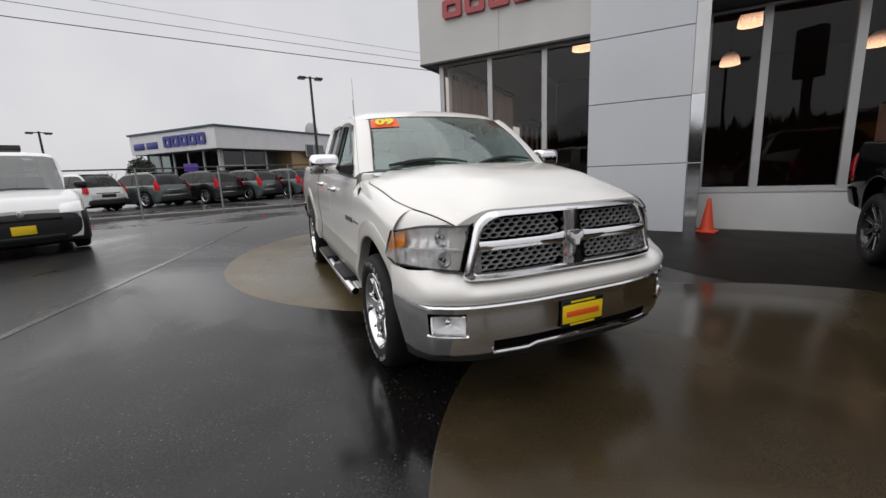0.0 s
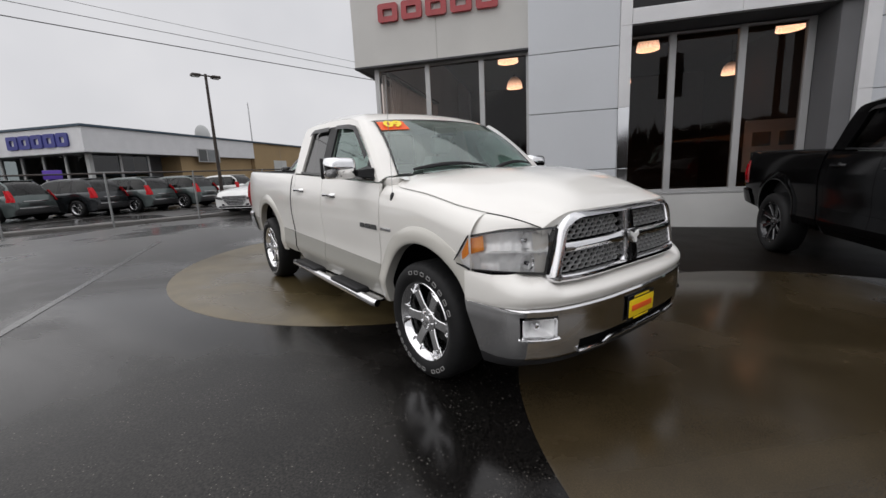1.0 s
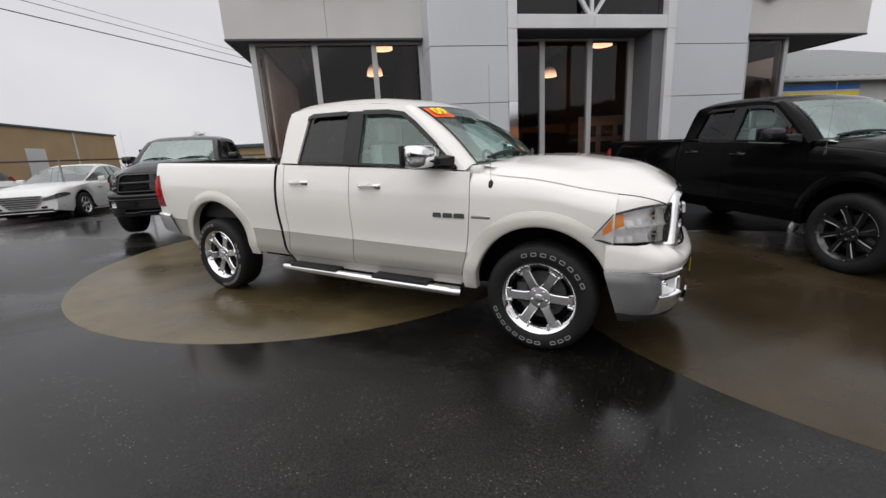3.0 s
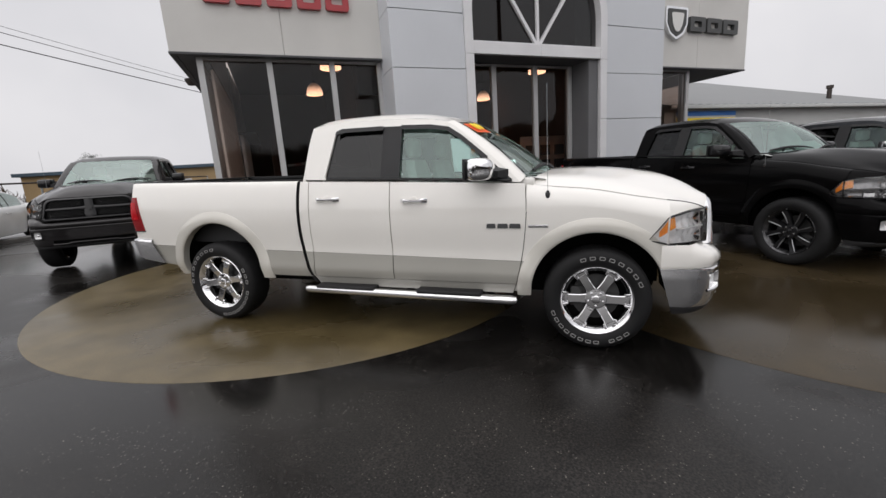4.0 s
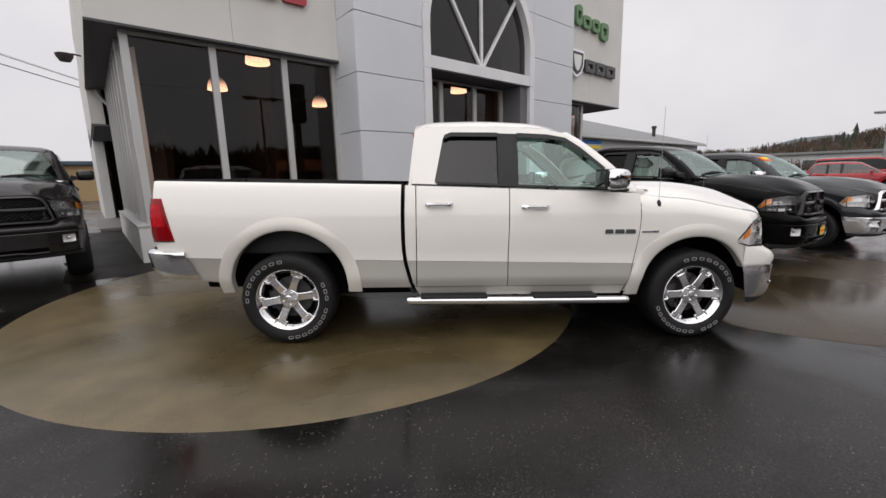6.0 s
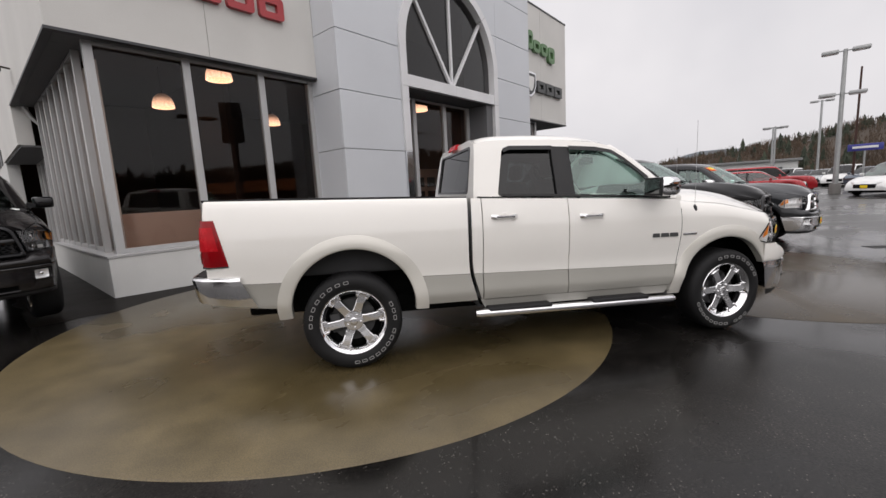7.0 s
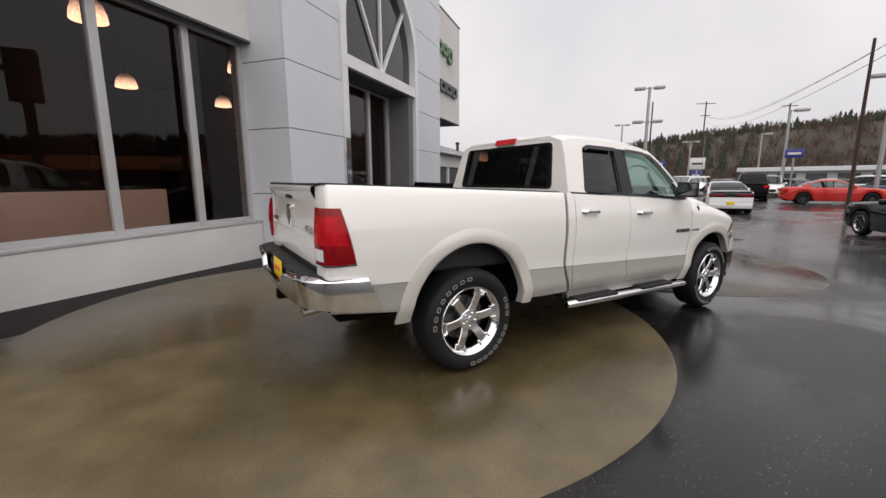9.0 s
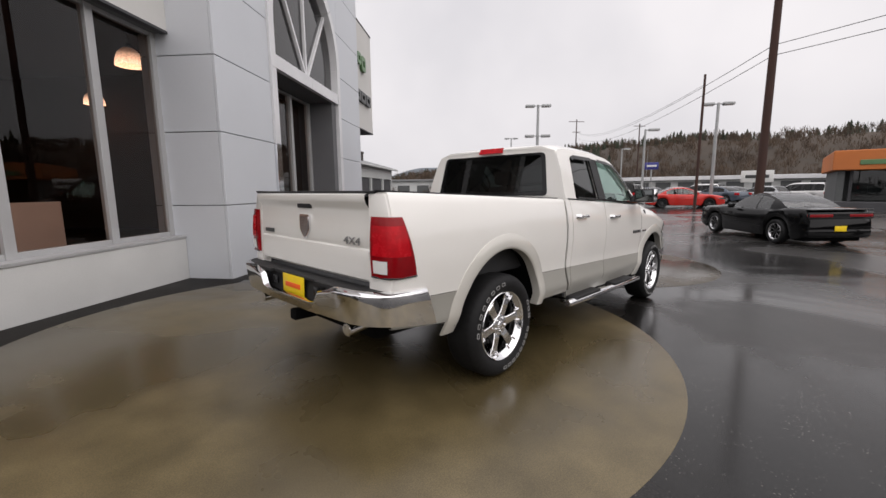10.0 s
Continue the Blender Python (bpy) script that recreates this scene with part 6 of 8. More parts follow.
    part("intake_lip", Geo().tube([(bumper_pt(abs(y), -0.012)[0], y, 0.392 + 0.016 * max(0.0, min(1.0, (0.36 - abs(y)) / 0.05))) for y in np.linspace(-0.57, 0.57, 39)], 0.014, 8), bump, T)
    # grille
    for s in (-1, 1):
        part("nose_panel", Geo().loft([[(NOSE(y) - 0.045 - (z - 0.97) * 0.14, s * y, z) for z in (0.80, 0.90, 0.98, 1.06)] for y in np.linspace(0.52, 0.72, 7)]), paint, T)
    face = lambda y, z, out=0.0: (nose_pt(min(abs(y), 0.9), 0.012)[0] - (z - 0.97) * 0.14 + out, y, z)
    go = rounded([(-0.602, 1.160), (0.602, 1.160), (0.694, 0.782), (-0.694, 0.782)], [0.13, 0.13, 0.03, 0.03], 8)
    go = [(a + (c - a) * k / 12, b + (d - b) * k / 12) for (a, b), (c, d) in zip(go, go[1:] + go[:1]) for k in range(12 if abs(c - a) > 0.3 else 1)]
    cz = 0.98
    ringset = []
    # the upper band leans back towards the hood, the lower one stands upright
    for sc, up, low in ((1.0, -0.045, -0.045), (1.0, -0.018, -0.006), (0.985, -0.006, 0.014), (0.95, 0.012, 0.024), (0.90, 0.030, 0.022), (0.885, 0.022, 0.014), (0.874, 0.008, 0.008), (0.868, -0.03, -0.03)):
        ring = []
        for a, b in go:
            t = min(1.0, max(0.0, (b - 0.95) / 0.15)) * min(1.0, max(0.0, (0.60 - abs(a)) / 0.10))
            ring.append(face(a * (1 - (1 - sc) * 0.55), cz + (b - cz) * (1 - (1 - sc) * 1.75), low + (up - low) * t))
        ringset.append(ring)
    G = part("grille_surround", Geo().loft(ringset, closed=True), o.get("grille", GRILLE_CHROME), T, "bright grille surround")
    part("grille_back", Geo().loft([[face(y, z, -0.055) for y in np.linspace(-0.64, 0.64, 14)] for z in (0.83, 1.13)]), UNDERBODY, G)
    gm = o.get("grille", GRILLE_CHROME)
    for s in (-1, 1):
        part("grille_bar", Geo().loft([[face(s * y, 0.972 + dz * (1 + 0.55 * max(0.0, 1 - (y - 0.06) / 0.16) ** 2), out) for dz, out in ((-0.028, -0.02), (-0.027, 0.006), (-0.008, 0.020), (0.006, 0.020), (0.022, 0.008), (0.024, -0.02))] for y in np.linspace(0.06, 0.605, 16)]), gm, G)
    part("grille_post", Geo().loft([[face(k * w, z, out) for k, out in ((-1.0, -0.02), (-0.95, 0.016), (-0.5, 0.028), (0.5, 0.028), (0.95, 0.016), (1.0, -0.02))] for z, w in ((1.135, 0.066), (1.06, 0.062), (1.0, 0.066), (0.94, 0.078), (0.88, 0.086), (0.835, 0.084), (0.82, 0.074))]), gm, G)
    part("grille_emblem", Geo().prism(rounded([(-0.055, 1.012), (0.055, 1.012), (0.050, 0.965), (0.0, 0.918), (-0.050, 0.965)], 0.02), lambda a, b, d: face(a, b, 0.03 + d), 0.016), o.get("emblem", BRUSHED), G, "silver shield emblem with pale relief")
    part("emblem_relief", Geo().prism(rounded([(-0.046, 1.003), (-0.012, 0.985), (0.012, 0.985), (0.046, 1.003), (0.040, 0.972), (0.016, 0.960), (0.012, 0.930), (-0.012, 0.930), (-0.016, 0.960), (-0.040, 0.972)], 0.006), lambda a, b, d: face(a, b, 0.046 + d), 0.008), o.get("emblem", WHITE_SIGN), G)
    hexes = {}
    pitch, hh = 0.056, 0.031
    for r in range(-9, 10):
        for c in range(-14, 15):
            y, z = c * pitch + (pitch / 2 if r % 2 else 0), 0.972 + r * hh * 0.78
            if abs(y) < 0.085 or abs(z - 0.972) < 0.030 or not (0.845 < z < 1.112):
                continue
            if abs(y) > 0.60 + (1.148 - z) * 0.16 - 0.035:
                continue
            q = ("l" if y > 0 else "r") + ("t" if z > 0.972 else "b")
            g = hexes.setdefault(q, Geo())
            rr = []
            for rad, out in ((1.04, -0.026), (1.00, -0.010), (0.885, -0.010), (0.86, -0.032)):
                rr.append([face(y + math.cos(radians(60 * k)) * pitch * 0.50 * rad * 1.12, z + math.sin(radians(60 * k)) * hh * 0.52 * rad, out) for k in range(6)])
            g.loft(rr, closed=True)
    for g in hexes.values():
        part("grille_mesh", g, o.get("mesh", MESH_SILVER), G, "honeycomb grille insert")
    # cabin
    for s in (-1, 1):
        seat = part("front_seat", Geo().box(2.0, 2.55, s * 0.18, s * 0.70, 0.80, 1.08, 0.06), CABIN, T)
        part("seat_back", Geo().loft([[(x + dx, s * (0.44 + w * k), z) for k, dx in ((-1, 0.0), (-0.8, 0.07), (0.8, 0.07), (1, 0.0), (0.8, -0.06), (-0.8, -0.06))] for x, z, w in ((2.08, 1.0, 0.27), (2.02, 1.2, 0.27), (1.96, 1.45, 0.25), (1.94, 1.53, 0.19))], closed=True, caps=True), CABIN, seat)
        part("head_rest", Geo().box(1.90, 2.0, s * 0.32, s * 0.56, 1.55, 1.73, 0.04), CABIN, seat)
    part("rear_seat", Geo().box(1.12, 1.28, -0.75, 0.75, 0.85, 1.45, 0.05).box(1.2, 1.65, -0.75, 0.75, 0.80, 1.02, 0.05), CABIN, T)
    part("dashboard", Geo().loft([[(x, y, z) for x, z in ((3.18, 1.33), (3.05, 1.352), (2.86, 1.34), (2.78, 1.28), (2.80, 1.05), (2.86, 0.9))] for y in np.linspace(-0.82, 0.82, 9)]), CABIN_DARK if o.get("dark_cabin") else CABIN, T)
    sw = Geo()
    cx, cy, czz = 2.70, 0.42, 1.27
    ringp = []
    for k in range(29):
        a = 2 * math.pi * k / 28
        ringp.append((cx + math.sin(a) * 0.19 * -0.42, cy + math.cos(a) * 0.19, czz + math.sin(a) * 0.19 * 0.9))
    sw.tube(ringp, 0.016, 8, caps=False)
    sw.box(cx - 0.02, cx + 0.03, cy - 0.16, cy + 0.16, czz - 0.03, czz + 0.03, 0.01)
    part("steering_wheel", sw, CABIN_DARK, T)
    part("inner_mirror", Geo().box(2.60, 2.63, -0.13, 0.13, 1.70, 1.77, 0.01), CABIN_DARK, T)
    part("headliner", Geo().box(1.2, 2.35, -0.66, 0.66, 1.83, 1.85), CABIN, T)
    for y0, y1, v in ((-0.68, -0.04, 0.03), (0.05, 0.70, 0.03)):
        pts = [windshield_at(y0 / 0.8 + (y1 - y0) / 0.8 * k / 8, 0.015 + 0.10 * math.sin(math.pi * (0.08 + 0.72 * k / 8)), 0.02) for k in range(9)]
        part("wiper", Geo().tube(pts, [0.010, 0.013, 0.016, 0.016, 0.015, 0.014, 0.012, 0.010, 0.007], 6), BLACK_TRIM, T)
    if o.get("antenna", True):
        y = -body_y(3.2, 1.21) + 0.0
        an = part("antenna_base", Geo().lathe([(0.001, -0.02), (0.018, -0.015), (0.022, 0.0), (0.018, 0.03), (0.006, 0.05)], 14, (3.2, y + 0.02, 1.20), "z"), BLACK_TRIM, T)
        part("antenna_rod", Geo().tube([(3.2, y + 0.02, 1.22), (3.185, y + 0.02, 2.02)], 0.0018, 6), GALV, an)
    if o.get("side_badge", True):
        for k, (x, bw2) in enumerate(((2.767, 0.037), (2.859, 0.042), (2.955, 0.045))):
            for s in (-1, 1):
                yb = body_y(x, 0.985)
                part("side_badge", Geo().prism(rounded([(x - bw2, 0.964), (x + bw2, 0.964), (x + bw2 - 0.004, 1.000), (x - bw2 + 0.004, 1.000)], 0.006, 2), lambda a, b, d, s=s, yb=yb: (a, s * (yb + 0.001 + d), b), 0.006), DARK_SIGN, T)
        for s in (-1, 1):
            part("fender_badge", Geo().box(3.055, 3.205, s * (body_y(3.1, 0.985) - 0.002), s * (body_y(3.1, 0.985) + 0.005), 0.970, 0.992, 0.003), BRUSHED, T)
    if o.get("sticker"):
        du, uc, vc = 0.17, -0.80, 0.845
        c0 = Vector(windshield_at(uc, vc, 0.010))
        ax = (Vector(windshield_at(uc + du, vc, 0.004)) - Vector(windshield_at(uc - du, vc, 0.004))).normalized()
        ay = (Vector(windshield_at(uc, vc + 0.06, 0.004)) - Vector(windshield_at(uc, vc - 0.06, 0.004))).normalized()
        az = ax.cross(ay).normalized()
        ay = az.cross(ax)
        mt = Matrix(((ax.x, ay.x, az.x, c0.x), (ax.y, ay.y, az.y, c0.y), (ax.z, ay.z, az.z, c0.z), (0, 0, 0, 1)))
        g = Geo().loft([[Vector(windshield_at(uc + du * (2 * k / 8 - 1), vc + 0.105 * (2 * j / 4 - 1), 0.006)) for j in range(5)] for k in range(9)])
        st = part("price_sticker", g, STICKER_RED, T, "red sticker with a yellow two-digit year")
        letters("09", 0.150, mt @ Matrix.Translation((0, 0.0, 0.008)) @ Matrix.Diagonal((1.05, 1, 1, 1)), STICKER_YELLOW, st, "sticker_year", 0.001, 0.007)
    yw = 0.970
    sz = o.get("wheel_size", 1.0)
    add_wheels(T, [(3.57, -yw, 0.404 * sz - o.get("drop", 0), o.get("steer", 0)), (0.0, -yw, 0.404 * sz - o.get("drop", 0), 0), (3.57, yw, 0.404 * sz - o.get("drop", 0), o.get("steer", 0)), (0.0, yw, 0.404 * sz - o.get("drop", 0), 0)], o.get("wheels", "six"), o.get("rim", chrome), sz, o.get("lettered", True))
    return T


pickup("pickup_truck", "pearl white pickup truck with champagne lower band and chrome wheels", on_ground(0, 0.035, 0, 0.004),
       dict(paint=WHITE_PAINT, lower=CHAMPAGNE, flare=FLARE_PAINT, chrome=CHROME, badge_4x4=True, sticker=True))


# ---------------------------------------------------------------- other pickups
BLACK_PAINT = surface("black_paint", (0.0026, 0.0025, 0.0027), 0.09, 0.0, 0.1, 2.0, 200.0, 0.0, 0.0, 0.1, spec=0.07)
DUSK_PAINT = surface("dark_brown_grey_paint", (0.016, 0.0145, 0.015), 0.12, 0.2, 0.1, 2.0, 200.0, 0.0, 0.0, 0.1)
GREY_PAINT = surface("graphite_paint", (0.030, 0.032, 0.035), 0.12, 0.4, 0.1, 2.0, 200.0, 0.0, 0.0, 0.1)
DARK_LAMP = surface("smoked_reflector", (0.18, 0.18, 0.185), 0.15, 0.7, 0.2, 25.0, 90.0, 0.3, 1.0)
OFFROAD_RIM = surface("machined_black_rim", (0.07, 0.07, 0.072), 0.22, 0.9, 0.5, 30.0, 90.0)


def big(m, s=1.06, tall=1.0):
    return m @ Matrix.Diagonal((s, s, s * tall, 1))


dark = dict(screen=PALE_SCREEN, paint=BLACK_PAINT, lower=BLACK_PAINT, flare=BLACK_PAINT, chrome=GLOSS_BLACK, bumper=BLACK_PAINT, grille=GLOSS_BLACK, mesh=GLOSS_BLACK, emblem=GLOSS_BLACK, lamp_mat=DARK_LAMP, dark_lamps=True, lettered=False, side_badge=False, group="parked pickups")
pickup("pickup_truck", "lifted black pickup truck with black off-road wheels", big(on_ground(4.73, 5.85, -54.0, 0.035), 1.069, 0.97), {**dark, "wheels": "offroad", "rim": OFFROAD_RIM, "wheel_size": 1.06, "drop": 0.035, "steps": False, "steer": 0})
pickup("pickup_truck", "graphite pickup truck with chrome bumper and chrome wheels", big(on_ground(7.73, 7.17, -58.4, 0.02), 1.051, 0.97), {**dark, "paint": GREY_PAINT, "lower": GREY_PAINT, "flare": GREY_PAINT, "chrome": CHROME, "bumper": CHROME, "grille": CHROME, "mesh": GLOSS_BLACK, "rim": CHROME, "lamp_mat": CLEAR_LENS, "drop": 0.018, "sticker": True, "dark_lamps": False})
pickup("pickup_truck", "dark brown-grey pickup truck with black grille", big(on_ground(-6.68, 3.75, -49.7, 0.11), 0.935), {**dark, "paint": DUSK_PAINT, "lower": DUSK_PAINT, "flare": DUSK_PAINT, "wheel_size": 1.10, "drop": 0.118, "plates": False, "rim": BRUSHED, "bumper": DUSK_PAINT})


# ---------------------------------------------------------------- other cars
def car_paint(name, colour, metal=0.15):
    return surface(name, colour, 0.16, metal, 0.06, 2.0, 200.0, 0.0, 0.3, 0.1)


SUV_DARK, SUV_GREEN, SUV_WHITE = car_paint("dark_grey_car_paint", (0.024, 0.027, 0.030), 0.4), car_paint("grey_green_car_paint", (0.095, 0.116, 0.113), 0.4), car_paint("white_car_paint", (0.72, 0.72, 0.71), 0.0)
RED_CAR, ORANGE_CAR, SILVER_CAR = car_paint("red_car_paint", (0.33, 0.012, 0.018)), car_paint("orange_red_car_paint", (0.52, 0.020, 0.013)), car_paint("silver_car_paint", (0.42, 0.43, 0.44), 0.6)
COUPE_BLACK = surface("gloss_black_car_paint", (0.003, 0.003, 0.0033), 0.06, 0.0, 0.1, 2.0, 200.0, 0.0, 0.0, 0.1, spec=0.26)
BLUE_CAR = car_paint("blue_grey_car_paint", (0.09, 0.11, 0.14), 0.4)
DARK_GLASS = pane_glass("dark_car_glass", (0.12, 0.125, 0.125), 1.38)
LIGHT_GLASS = pane_glass("light_car_glass", (0.46, 0.56, 0.53), 1.9)


def shape(L, W, H, wb, wr, belt, deck, glass, tuck=0.70, clearance=0.22):
    return dict(L=L, W=W, H=H, wb=wb, wr=wr, belt=belt, deck=deck, glass=glass, tuck=tuck, clearance=clearance)


# deck: heights of hood, belt and boot along the length; glass: x of tail base, roof rear, roof front, windscreen base
SUV = shape(4.6, 1.89, 1.67, 2.77, 0.37, 1.02, [(-2.25, 0.72), (-2.2, 0.98), (-2.05, 1.06), (0.9, 1.04), (1.15, 1.04), (1.9, 0.95), (2.15, 0.82), (2.25, 0.55)], (-2.10, -1.55, 0.05, 1.02), 0.66)
SEDAN = shape(4.99, 1.89, 1.48, 3.01, 0.35, 0.94, [(-2.49, 0.72), (-2.42, 0.98), (-1.7, 1.03), (-1.2, 1.0), (0.9, 0.97), (1.1, 0.98), (1.9, 0.915), (2.25, 0.845), (2.40, 0.79), (2.47, 0.72), (2.49, 0.64)], (-1.75, -0.75, 0.15, 1.12))
COUPE = shape(5.02, 1.93, 1.47, 2.95, 0.37, 0.95, [(-2.5, 0.82), (-2.46, 1.00), (-2.2, 1.06), (-1.7, 1.06), (-1.2, 1.01), (0.5, 0.98), (0.8, 1.0), (1.6, 0.98), (2.3, 0.90), (2.46, 0.78), (2.5, 0.60)], (-1.75, -0.75, 0.0, 0.82), 0.66, 0.2)
MINIVAN = shape(5.17, 2.02, 1.75, 3.09, 0.35, 1.02, [(-2.58, 0.75), (-2.5, 1.02), (-2.0, 1.05), (1.1, 1.0), (1.35, 1.0), (2.0, 0.88), (2.4, 0.72), (2.58, 0.5)], (-2.42, -2.1, 0.25, 1.32))
VAN = shape(4.74, 1.83, 1.88, 3.1, 0.34, 1.10, [(-2.37, 0.8), (-2.33, 1.1), (0.8, 1.12), (1.35, 1.12), (1.9, 1.035), (2.2, 0.95), (2.30, 0.90), (2.355, 0.82), (2.37, 0.72)], (-2.30, -2.2, 0.55, 1.42), 0.80)
BIGSUV = shape(5.6, 2.0, 1.95, 3.3, 0.39, 1.15, [(-2.8, 0.8), (-2.75, 1.15), (1.0, 1.16), (1.3, 1.16), (2.4, 1.08), (2.7, 0.95), (2.8, 0.6)], (-2.7, -2.45, 0.5, 1.2))
HATCH = shape(4.3, 1.78, 1.48, 2.6, 0.32, 0.94, [(-2.15, 0.7), (-2.1, 0.95), (-1.7, 1.0), (0.9, 0.94), (1.15, 0.94), (1.8, 0.82), (2.15, 0.5)], (-1.95, -1.4, 0.05, 1.08))


def car(name, label, m, d, paint, kind="suv", glass=None, rim=None, group="parked cars", plate=True, lower=None, category="car"):
    T = thing(name, label, category, m, group)
    L, W, H, wb, wr, belt = (d[k] for k in ("L", "W", "H", "wb", "wr", "belt"))
    glass = glass or DARK_GLASS
    deck = curve_of(d["deck"])
    hw = W / 2
    ar = wr + 0.06
    ax = (wb / 2, -wb / 2)
    width = lambda x: hw * (1 - 0.10 * abs(2 * x / L) ** 5 - 0.05 * abs(2 * x / L) ** 12)
    xs = set(np.linspace(-L / 2 + 0.01, L / 2 - 0.01, 34))
    for c in ax:
        for k in range(13):
            xs.add(c + ar * math.cos(math.pi * k / 12) * 0.9999)
    xs = sorted(xs)
    rings = []
    for x in xs:
        low = d["clearance"] + 0.10 * max(0, abs(2 * x / L) - 0.82) * 5
        for c in ax:
            if abs(x - c) < ar:
                low = max(low, wr + math.sqrt(max(ar * ar - (x - c) ** 2, 0)))
        top = deck(x)
        low = min(low, top - 0.12)
        w = width(x)
        side = [(w * 0.955, low), (w * 0.985, low + (top - low) * 0.22), (w, low + (top - low) * 0.5), (w * 0.985, top - 0.13 * (top - low) - 0.02), (w * 0.955, top - 0.04), (w * 0.90, top), (w * 0.60, top + 0.018), (w * 0.25, top + 0.026)]
        ring = [(x, y, z) for y, z in side] + [(x, -y, z) for y, z in side[::-1]]
        rings.append(ring)
    g = Geo().loft(rings)
    n = len(rings[0])
    for r in (rings[0], rings[-1]):
        g.add(r, [tuple(range(n))])
    B = part("body", g, paint, T)
    if lower:
        # a black mask round the nose, lower towards the wheels
        rings = []
        for f, out in ((0.0, -0.08), (0.08, 0.0), (0.45, 0.035), (0.70, 0.04), (0.90, 0.02), (1.0, -0.04)):
            ring = []
            for k in range(33):
                q = 2 * k / 32 - 1
                a = abs(q)
                back = 0.05 * a ** 2 + 0.16 * max(0.0, a - 0.72) ** 1.5 * 6 if a < 0.9 else 0.0405 + 0.0735 + (a - 0.9) * 4.2
                y = hw * (1.07 * a if a < 0.9 else 0.963 + (a - 0.9) * 0.55) * (1 if q > 0 else -1)
                top = 0.80 - 0.05 * a ** 2
                ring.append((L / 2 + out - back, y, d["clearance"] + (top - d["clearance"]) * f))
            rings.append(ring)
        part("lower_cladding", Geo().loft(rings), lower, T)
        part("grille_slot", Geo().box(L / 2 - 0.02, L / 2 + 0.05, -hw * 0.56, hw * 0.56, 0.645, 0.69, 0.012), GLOSS_BLACK, T)
        part("lower_intake", Geo().box(L / 2 - 0.02, L / 2 + 0.045, -hw * 0.58, hw * 0.58, 0.30, 0.39, 0.02), GLOSS_BLACK, T)
        part("nose_badge", Geo().lathe([(0.001, 0.05), (0.05, 0.045), (0.06, 0.03), (0.06, 0.0)], 16, (L / 2 - 0.01, 0, 0.755), "x"), BRUSHED, T)
        part("wiper", Geo().tube([(d["glass"][3] + 0.02, -hw * 0.62, belt + 0.04), (d["glass"][3] - 0.03, 0.0, belt + 0.085), (d["glass"][3] - 0.02, hw * 0.55, belt + 0.06)], 0.011, 6), BLACK_TRIM, T)
    part("underbody", Geo().box(-L / 2 + 0.2, L / 2 - 0.2, -hw * 0.78, hw * 0.78, d["clearance"] - 0.04, 0.66, 0.02), UNDERBODY, T)
    # glasshouse: one skin from tail base over the roof to the windscreen base, cut into panes, pillars and roof
    g0, g1, g2, g3 = d["glass"]
    zb = belt + 0.02
    crest = curve_of([(g0, zb + 0.02), (g0 + (g1 - g0) * 0.5, zb + (H - zb) * 0.62), (g1, H - 0.035), ((g1 * 2 + g2) / 3, H), ((g1 + g2 * 2) / 3, H), (g2, H - 0.045), (g2 + (g3 - g2) * 0.5, zb + (H - zb) * 0.52), (g3, zb + 0.02)])
    if kind in ("suv", "minivan", "van"):
        crest = curve_of([(g0, zb + 0.02), (g0 + (g1 - g0) * 0.35, zb + (H - zb) * 0.62), (g1, H - 0.02), (g1 + 0.5, H), (g2 - 0.5, H), (g2, H - 0.045), (g2 + (g3 - g2) * 0.5, zb + (H - zb) * 0.52), (g3, zb + 0.02)])
    stops = sorted({*np.linspace(g0, g1, 7), *np.linspace(g1, g2, 15), *np.linspace(g2, g3, 9)})
    mids = {"suv": (0.26, 0.60), "coupe": (0.30,), "van": (0.62,)}.get(kind, (0.28, 0.62))
    mids = [g1 + (g2 - g1) * f for f in mids]
    skin = {}
    tuck = (0.915 - d["tuck"]) * hw / (H - zb)

    def section(x, s):
        top = crest(x)
        hs = top - zb
        c, half = (g0 + g3) / 2, (g3 - g0) / 2
        yb = hw * 0.925 * (1 - 0.16 * abs((x - c) / half) ** 5)
        yt = yb - tuck * hs
        soft = min(1.0, hs / 0.35)
        pts = [(yb, zb - 0.06), (yb - tuck * hs * 0.45, zb + hs * 0.45), (yt + 0.02 * soft, zb + hs * 0.84), (yt - 0.035 * soft, zb + hs * 0.94), (yt - 0.13 * soft, zb + hs * 0.985), (yt * 0.45, zb + hs + 0.006), (0.0, zb + hs + 0.010)]
        return [(x, s * y, z) for y, z in pts]

    for s in (-1, 1):
        for a, b in zip(stops[:-1], stops[1:]):
            ra, rb = section(a, s), section(b, s)
            m = (a + b) / 2
            for q in range(6):
                if q < 2:
                    key = "side_window"
                    if m < g0 + (0.16 if kind in ("suv", "minivan") else (g1 - g0) * (0.72 if kind == "coupe" else 0.5)) or (kind == "van" and m < mids[0]):
                        key = "pillar"
                    elif any(abs(m - c) < (g2 - g1) * 0.04 for c in mids):
                        key = "door_pillar"
                    elif m > g3 - (g3 - g2) * 0.14:
                        key = "pillar"
                elif q == 2:
                    key = "pillar"
                elif m > g2 + (0.14 if kind == "van" else 0.0):
                    key = "windscreen"
                elif m < g1:
                    key = "rear_window"
                else:
                    key = "roof"
                name_side = key if q > 2 else key + ("_l" if s > 0 else "_r")
                skin.setdefault(name_side, Geo()).add([ra[q], ra[q + 1], rb[q + 1], rb[q]], [(0, 1, 2, 3)])
